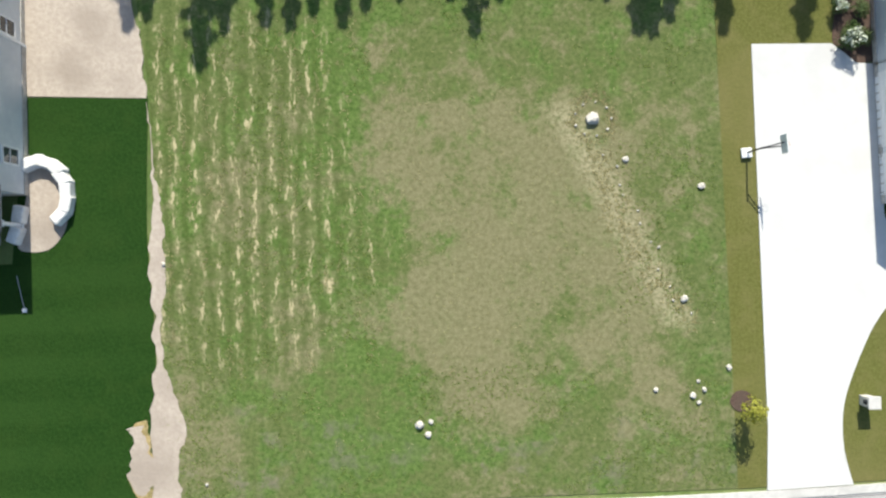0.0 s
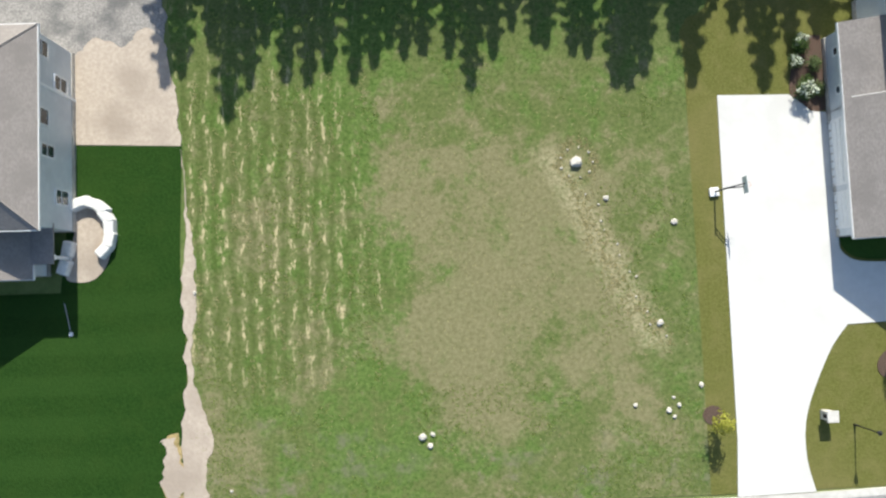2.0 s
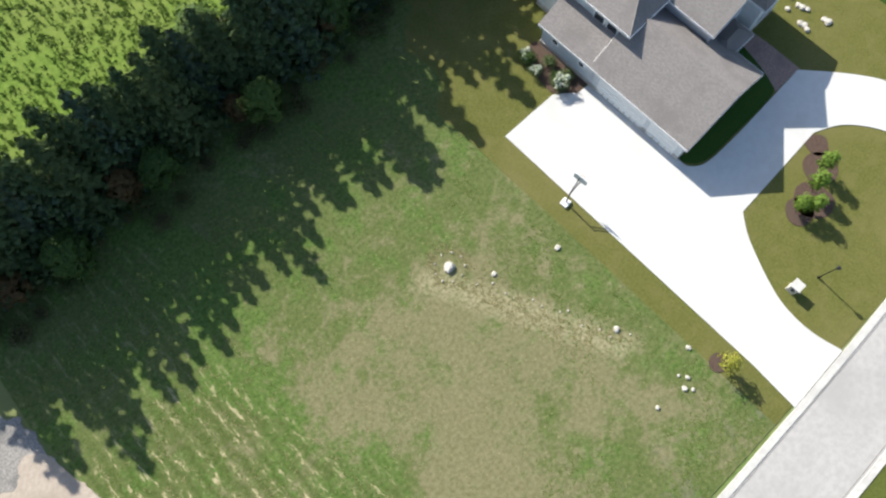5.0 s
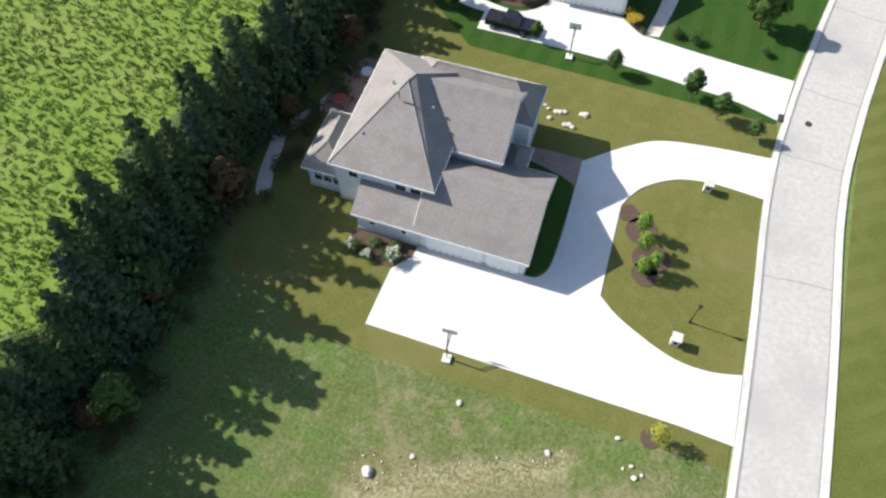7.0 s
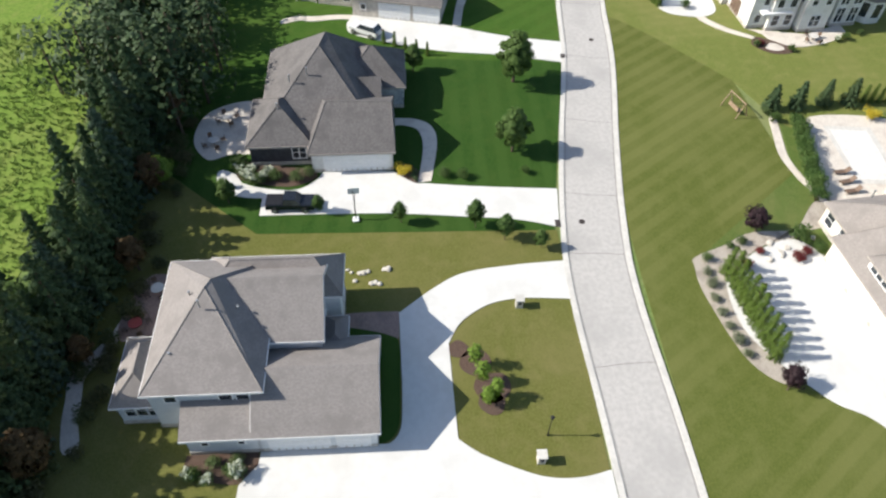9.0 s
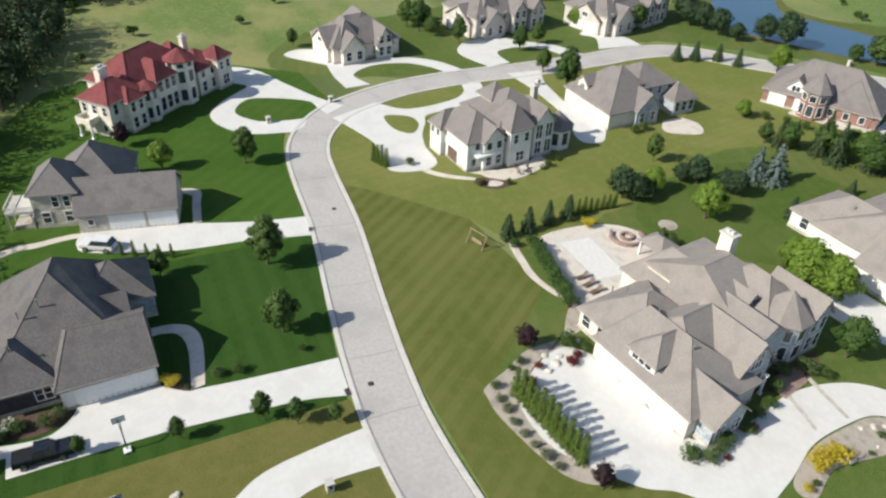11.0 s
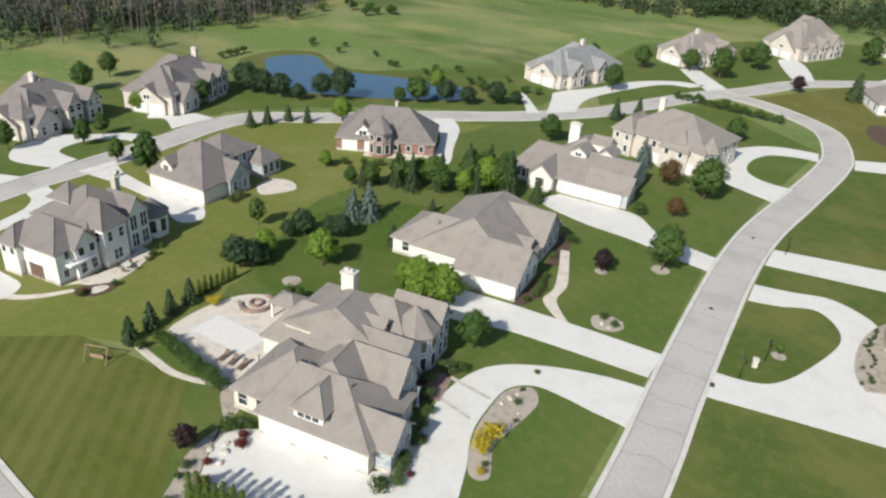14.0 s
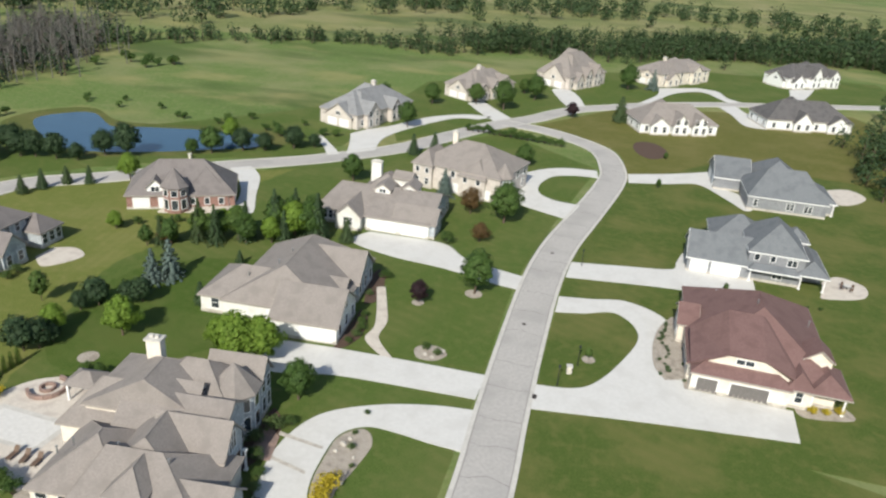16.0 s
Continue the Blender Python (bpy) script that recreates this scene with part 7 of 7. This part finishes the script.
woods("woods", along([(205, -290), (172, -326), (126, -356), (64, -362)], 130, 5, 7), 7, 6, L_WOODS, "line of scrubby trees across the meadow", 65, 50, 0.6)
woods("woods", along([(330, -330), (240, -410), (150, -520), (0, -640), (-150, -640), (-300, -600)], 320, 24, 8), 14, 12, L_WOODS, "distant woods at the edge of the fields", 66, 90, 0.95)
woods("woods", along([(52, 17), (70, 21), (90, 22), (112, 16), (135, 6), (160, 0)], 250, 4.5, 9), 12.5, 7.5, L_WOODS, "dark dense woods behind the northern houses", 67, 220, 0.38)
woods("woods", along([(175, 20), (190, -10), (200, -40), (214, -80), (235, -120)], 170, 6, 10), 10, 8, L_WOODS, "woods along the far edge of the meadow", 68, 110, 0.8)
woods("woods", along([(-130, -520), (-180, -500), (-260, -520)], 160, 30, 11), 13, 10, L_WOODS, "woods beyond the last houses", 69, 50, 1.1)


# ---- stones, furniture and small things ----
def rock_mesh(seed, r, squash=0.7):
    bm = bmesh.new()
    bmesh.ops.create_icosphere(bm, subdivisions=2, radius=r)
    for v in bm.verts:
        v.co *= 1 + 0.35 * noise.noise(v.co * (1.4 / r) + Vector((seed * 3.1, 0, 0)))
        v.co.z *= squash
    me = bpy.data.meshes.new("rock")
    bm.to_mesh(me)
    bm.free()
    me.materials.append(STONE)
    return me


ROCKS = [rock_mesh(k, 0.5, 0.6 + 0.1 * (k % 3)) for k in range(4)]


def rock(x, y, s, label="pale limestone rock on the ground", group="loose rocks"):
    ob = new("rock", ROCKS[random.randrange(4)])
    s *= 0.8
    ob.matrix_basis = Matrix.LocRotScale((x, y, 0.10 * s), Euler((0, 0, random.uniform(0, 6))), (s, s * random.uniform(0.7, 1.1), s * random.uniform(0.7, 1.0)))
    return tagged(ob, label, "rock", group)


rock(-11.4, -5.0, 1.3, "large white boulder in a ring of dry weeds", "")
for x, y, s in ((-3.9, -9.9, 0.6), (-5.4, -17.8, 0.75), (-9.2, -7.9, 0.55), (-23.6, -26.7, 0.6), (-24.2, -26.0, 0.8), (-23.4, -25.8, 0.5), (-7.6, -24.1, 0.45), (-2.4, -22.7, 0.55), (-5.0, -24.6, 0.6), (-4.2, -24.2, 0.5), (-4.6, -25.1, 0.4), (-4.6, -23.6, 0.35), (-41.6, -14.3, 0.4), (-39, -29.6, 0.3)):
    rock(x, y, s)
for k in range(12):
    u = k / 11
    rock(-10.8 + 5.6 * u + random.uniform(-0.5, 0.5), -7.2 - 11.4 * u + random.uniform(-0.5, 0.5), random.uniform(0.12, 0.3), "small pale stone in a line of rubble", "rubble stones")
for k in range(9):
    a = k * 0.7
    rock(-11.4 + 1.3 * math.cos(a), -5.0 + 1.2 * math.sin(a), random.uniform(0.15, 0.3), "small stone round the boulder", "rubble stones")
for k in range(11):
    rock(27.0 + random.uniform(-0.6, 1.6), -8.0 - 0.42 * k, random.uniform(0.5, 0.9), "pale boulder in a garden rockery", "rockery boulders")
for x, y, s in ((8.2, -79.8, 1.0), (8.6, -78.4, 0.8), (7.8, -81.0, 0.7), (6.2, -78, 0.6), (6.0, -73.6, 0.7), (5.2, -69.0, 0.5), (29.4, -53.8, 1.4), (30.2, -54.8, 1.2), (28.6, -52.4, 1.1), (30.9, -53.2, 1.0), (2.6, -104.0, 1.0), (3.6, -101.8, 0.8), (4.8, -102.2, 0.9), (31.6, -58.2, 0.8), (12.0, -64.6, 0.5)):
    rock(x, y, s, "rounded tan boulder in a gravel bed", "bed boulders")
for k in range(8):
    a = 2.1 - k * 0.40
    ob = new("stone_block", shared("well_block", lambda: Build().solid([(-0.66, -0.42, 0), (0.6, -0.46, 0), (0.68, 0.4, 0), (-0.6, 0.46, 0)], [(-0.58, -0.36, 0.8), (0.55, -0.4, 0.74), (0.6, 0.36, 0.8), (-0.55, 0.38, 0.72)]).mesh("stone_block", WELL)))
    ob.matrix_basis = pose(-49.9 + 1.95 * math.cos(a) + random.uniform(-0.12, 0.12), -9.3 + 2.3 * math.sin(a), -0.05 - 0.03 * (k % 3), random.uniform(-3, 3), random.uniform(-3, 3), math.degrees(a) + 90 + random.uniform(-8, 8))
    ob.modifiers.new("bevel", "BEVEL").width = 0.08
    tagged(ob, "rough white limestone block round a window well", "stone block", "window well blocks")
for x, y, a in ((-51.2, -10.6, 80), (-51.5, -12.0, 70)):
    ob = new("stone_block", MESHES["well_block"])
    ob.matrix_basis = pose(x, y, -0.05, 0, 0, a)
    ob.modifiers.new("bevel", "BEVEL").width = 0.08
    tagged(ob, "rough white limestone block round a window well", "stone block", "window well blocks")
slab("soil_bed", [(-50.7, -7.2, S), (-49.2, -7.4), (-48.2, -9), (-48.2, -11.4), (-49.2, -12.9), (-50.6, -13.2), (-51.6, -12.6), (-50.9, -9.4, S)], SAND, -0.01, "bare soil inside the stone block ring", "soil", 0.1)
plant(shrub(58, 1.1, 1.5, L_SHRUB, SH), [(-48.0 + 100.8, -60.0)])


def hoop(x, y, turn, label):
    t = thing("basketball_hoop", pose(x, y, 0.03, 0, 0, turn), label, "basketball hoop", "basketball hoops")
    Build().box(-0.45, -0.35, 0, 0.3, 0.35, 0.2).put("base", WHITE, t, "", 0.06)
    Build().tube((0, 0, 0.1), (0.05, 0, 2.5), 0.07, 0.06, 10).put("pole", BLACK, t)
    Build().tube((0.05, 0, 2.4), (1.0, 0.1, 3.4), 0.045, 0.045, 8).tube((0.05, 0, 2.1), (1.0, -0.1, 3.05), 0.045, 0.045, 8).put("arm", BLACK, t)
    bd = Build().box(1.02, -0.62, 2.9, 1.06, 0.62, 3.75).put("backboard", WHITE, t)
    Build().box(1.06, -0.3, 3.0, 1.068, 0.3, 3.03).box(1.06, -0.3, 3.42, 1.068, 0.3, 3.45).box(1.06, -0.3, 3.03, 1.068, -0.27, 3.42).box(1.06, 0.27, 3.03, 1.068, 0.3, 3.42).put("target_square", BLACK, bd)
    r = Build()
    for k in range(14):
        a, b = k * math.pi / 7, (k + 1) * math.pi / 7
        r.tube((1.32 + 0.23 * math.cos(a), 0.23 * math.sin(a), 3.05), (1.32 + 0.23 * math.cos(b), 0.23 * math.sin(b), 3.05), 0.012, 0.012, 5)
    r.put("rim", ORANGE, t)


hoop(-0.6, -7.7, 5, "portable basketball hoop beside the white driveway")
hoop(35.5, -8.6, 5, "basketball hoop beside the pale driveway")


def mailbox(x, y, turn, label="square limestone mailbox pillar on the lawn"):
    t = thing("mailbox_pillar", pose(x, y, -0.05, 0, 0, turn), label, "mailbox", "mailbox pillars")
    Build().box(-0.35, -0.35, 0, 0.35, 0.35, 1.15).put("pillar", STONE, t, "", 0.03)
    Build().box(-0.44, -0.44, 1.15, 0.44, 0.44, 1.3).put("cap", KERB, t, "", 0.03)
    Build().box(-0.5, -0.14, 0.75, -0.35, 0.14, 1.0).put("letter_box", BLACK, t)


for x, y, a in ((7.1, -25.3, 0), (23.4, -25.2, 0), (-15.8, -105.2, 10), (101.2, -38.6, 0), (105.8, -51.6, 0), (99.4, -93.4, 0), (84.4, -165.6, 0)):
    mailbox(x, y, a)


def yard_lamp(x, y, tall=2.9):
    t = thing("yard_lamp", pose(x, y, -0.05), "black post lamp standing on the lawn", "lamp post", "lamp posts")
    Build().tube((0, 0, 0), (0, 0, 0.5), 0.11, 0.07, 10).tube((0, 0, 0.5), (0, 0, tall), 0.05, 0.04, 8).put("post", BLACK, t)
    Build().tube((0, 0, tall), (0, 0, tall + 0.4), 0.09, 0.16, 8).put("lantern", GLASS, t)
    Build().tube((0, 0, tall + 0.4), (0, 0, tall + 0.6), 0.2, 0.03, 8).put("lantern_cap", BLACK, t)


for x, y in ((9.4, -26.2), (-14.0, -142.6), (-14.6, -101.4), (-16.8, -107.6)):
    yard_lamp(x, y)


def vehicle(x, y, turn, paint, label, truck):
    t = thing("parked_car", pose(x, y, 0.03, 0, 0, turn), label, "car", "parked cars")
    b, l, w = Build(), 2.7 if truck else 2.3, 0.95

    def loft(z0, z1, a0, a1, b0, b1, w0, w1):
        b.solid([(a0, -w0, z0), (a1, -w0, z0), (a1, w0, z0), (a0, w0, z0)], [(b0, -w1, z1), (b1, -w1, z1), (b1, w1, z1), (b0, w1, z1)])
    loft(0.42, 1.05, -l, l, -l * 0.98, l * 0.97, w, w * 0.97)
    if truck:
        loft(1.05, 1.14, -l * 0.98, -0.75, -l * 0.98, -0.75, w * 0.97, w * 0.95)
        loft(1.05, 1.16, 1.0, l * 0.97, 1.0, l * 0.9, w * 0.97, w * 0.85)
    b.put("body", paint, t, "", 0.07)
    cab = (-0.75, 1.25, -0.6, 0.7) if truck else (-l * 0.95, 1.0, -l * 0.75, 0.35)
    Build().solid([(cab[0], -w * 0.95, 1.05), (cab[1], -w * 0.95, 1.05), (cab[1], w * 0.95, 1.05), (cab[0], w * 0.95, 1.05)],
                  [(cab[2], -w * 0.78, 1.7), (cab[3], -w * 0.78, 1.7), (cab[3], w * 0.78, 1.7), (cab[2], w * 0.78, 1.7)]).put("windows", GLASS, t, "dark car windows")
    Build().box(cab[2] - 0.03, -w * 0.79, 1.69, cab[3] + 0.03, w * 0.79, 1.78).put("car_roof", paint, t, "", 0.03)
    if truck:
        Build().box(-l * 0.94, -w * 0.82, 1.0, -0.85, w * 0.82, 1.16).put("bed_cover", BLACK, t)
    for sx in (-l * 0.62, l * 0.62):
        for sy in (-w, w):
            k = Build().tube((sx, sy - 0.12, 0.36), (sx, sy + 0.12, 0.36), 0.37, 0.37, 16).put("wheel", RUBBER, t)
            Build().tube((sx, sy - 0.135, 0.36), (sx, sy + 0.135, 0.36), 0.22, 0.22, 12).put("rim", GREYMETAL, k)
    for sy in (-0.65, 0.65):
        Build().box(l * 0.955, sy - 0.2, 0.75, l * 0.99, sy + 0.2, 0.93).put("headlight", TRIM, t)
        Build().box(-l * 0.995, sy - 0.12, 0.7, -l * 0.97, sy + 0.12, 1.0).put("tail_light", REDCLOTH, t)


vehicle(37.6, -1.4, -91, CARDARK, "dark blue-black pickup truck parked on the driveway", True)
vehicle(71.8, -8.6, 60, CARWHITE, "white car parked on the driveway", False)


def swing_seat(x, y, turn):
    t = thing("garden_swing", pose(x, y, -0.04, 0, 0, turn), "wooden A-frame garden swing on the lawn", "garden swing")
    for sx in (-1.5, 1.5):
        Build().tube((sx, -0.9, 0), (sx * 0.96, 0, 2.1), 0.07, 0.06, 6).put("leg", WOOD, t)
        Build().tube((sx, 0.9, 0), (sx * 0.96, 0, 2.1), 0.07, 0.06, 6).put("leg", WOOD, t)
    Build().tube((-1.6, 0, 2.1), (1.6, 0, 2.1), 0.07, 0.07, 6).put("beam", WOOD, t)
    Build().box(-0.9, -0.3, 0.5, 0.9, 0.3, 0.58).put("seat", WOOD, t)
    Build().box(-0.9, 0.28, 0.58, 0.9, 0.34, 1.1).put("backrest", WOOD, t)
    for sx in (-0.85, 0.85):
        Build().tube((sx, 0, 0.55), (sx, 0, 2.1), 0.015, 0.015, 4).put("chain", GREYMETAL, t)


swing_seat(53.6, -56.2, 20)

# fire pit and pavilion on the pool terrace, loungers, patio set
fp = thing("fire_pit", pose(47.2, -76.8, 0.03), "round stone fire pit with a curved seat wall", "fire pit")
for k in range(14):
    a, b2 = k * 2 * math.pi / 14, (k + 0.92) * 2 * math.pi / 14
    ring = [(r * math.cos(q), r * math.sin(q)) for q, r in ((a, 0.7), (b2, 0.7), (b2, 1.0), (a, 1.0))]
    Build().solid([(*q, 0) for q in ring], [(*q, 0.45) for q in ring]).put("ring_stone", PAVER, fp)
for k in range(11):
    a, b2 = 0.6 + k * 0.38, 0.6 + k * 0.38 + 0.36
    ring = [(r * math.cos(q), r * math.sin(q)) for q, r in ((a, 2.1), (b2, 2.1), (b2, 2.5), (a, 2.5))]
    Build().solid([(*q, 0) for q in ring], [(*q, 0.55) for q in ring]).put("seat_block", PAVER, fp)
pv = thing("pavilion", pose(41.6, -77.6, 0.03, 0, 0, 7), "small open pavilion with a taupe hip roof", "pavilion")
for sx in (-1.8, 1.8):
    for sy in (-1.5, 1.5):
        Build().box(sx - 0.12, sy - 0.12, 0, sx + 0.12, sy + 0.12, 2.4).put("post", TRIM, pv)
rf = Build()
rf.solid([(-2.3, -2, 2.4), (2.3, -2, 2.4), (2.3, 2, 2.4), (-2.3, 2, 2.4)], [(-0.5, -0.1, 3.6), (0.5, -0.1, 3.6), (0.5, 0.1, 3.6), (-0.5, 0.1, 3.6)])
rf.put("roof", R_TAUPE, pv)


def lounger(x, y, turn):
    t = thing("sun_lounger", pose(x, y, 0.03, 0, 0, turn), "dark sun lounger on the pool terrace", "sun lounger", "sun loungers")
    Build().box(-0.3, -0.9, 0.28, 0.3, 0.35, 0.36).put("seat", BROWN, t)
    Build().solid([(-0.3, 0.35, 0.28), (0.3, 0.35, 0.28), (0.3, 0.42, 0.28), (-0.3, 0.42, 0.28)], [(-0.3, 0.8, 0.85), (0.3, 0.8, 0.85), (0.3, 0.87, 0.85), (-0.3, 0.87, 0.85)]).put("backrest", BROWN, t)
    for sx in (-0.25, 0.25):
        for sy in (-0.8, 0.3):
            Build().box(sx - 0.03, sy - 0.03, 0, sx + 0.03, sy + 0.03, 0.28).put("leg", BLACK, t)


for k in range(3):
    lounger(41.6 - 1.6 * k, -65.4, 185 + random.uniform(-8, 8))


def patio_set(x, y, cloth, label):
    t = thing("patio_table", pose(x, y, 0.03), label, "patio table", "patio tables")
    Build().tube((0, 0, 0.7), (0, 0, 0.76), 0.65, 0.65, 16).put("tabletop", cloth, t)
    Build().tube((0, 0, 0), (0, 0, 0.7), 0.08, 0.06, 8).put("leg", BLACK, t)
    for k in range(4):
        a = k * math.pi / 2 + 0.5
        c = thing("patio_chair", pose(x + 1.15 * math.cos(a), y + 1.15 * math.sin(a), 0.03, 0, 0, math.degrees(a) - 90), "brown garden chair at a patio table", "chair", "patio chairs")
        Build().box(-0.25, -0.25, 0.4, 0.25, 0.25, 0.46).put("seat", BROWN, c)
        Build().box(-0.25, 0.2, 0.46, 0.25, 0.25, 0.9).put("backrest", BROWN, c)
        for sx in (-0.22, 0.22):
            for sy in (-0.22, 0.22):
                Build().box(sx - 0.02, sy - 0.02, 0, sx + 0.02, sy + 0.02, 0.4).put("leg", BLACK, c)


patio_set(21.8, 11.8, REDCLOTH, "round patio table with a red top")
patio_set(26.0, 10.6, KERB, "round pale patio table behind the house")
patio_set(69.2, -72.4, KERB, "round table on the stone terrace")
patio_set(-62.4, -152.6, KERB, "round pale table on the patio")
sp = thing("sprinkler", pose(-51.2, -17.2, -0.04), "small white lawn sprinkler with a hose", "sprinkler")
Build().tube((0, 0, 0), (0, 0, 0.25), 0.06, 0.04, 8).box(-0.15, -0.15, 0, 0.15, 0.15, 0.05).put("head", TRIM, sp)
Build().tube((0, 0, 0.02), (-0.5, 2.4, 0.02), 0.03, 0.03, 6).put("hose", GREYMETAL, sp)
slab("terrace", [(46.4, 6.6), (45.6, 9.2), (49, 11.4), (54, 10.6), (56.5, 6.4), (55.6, 1.4, S), (46.4, 4.4, S)], FLAG, 0.03, "pale stone patio behind the dark-sided house", "terrace", 0.2)
patio_set(48.2, 8.8, KERB, "round pale table on the patio")
patio_set(52.6, 7.8, KERB, "round pale table on the patio")
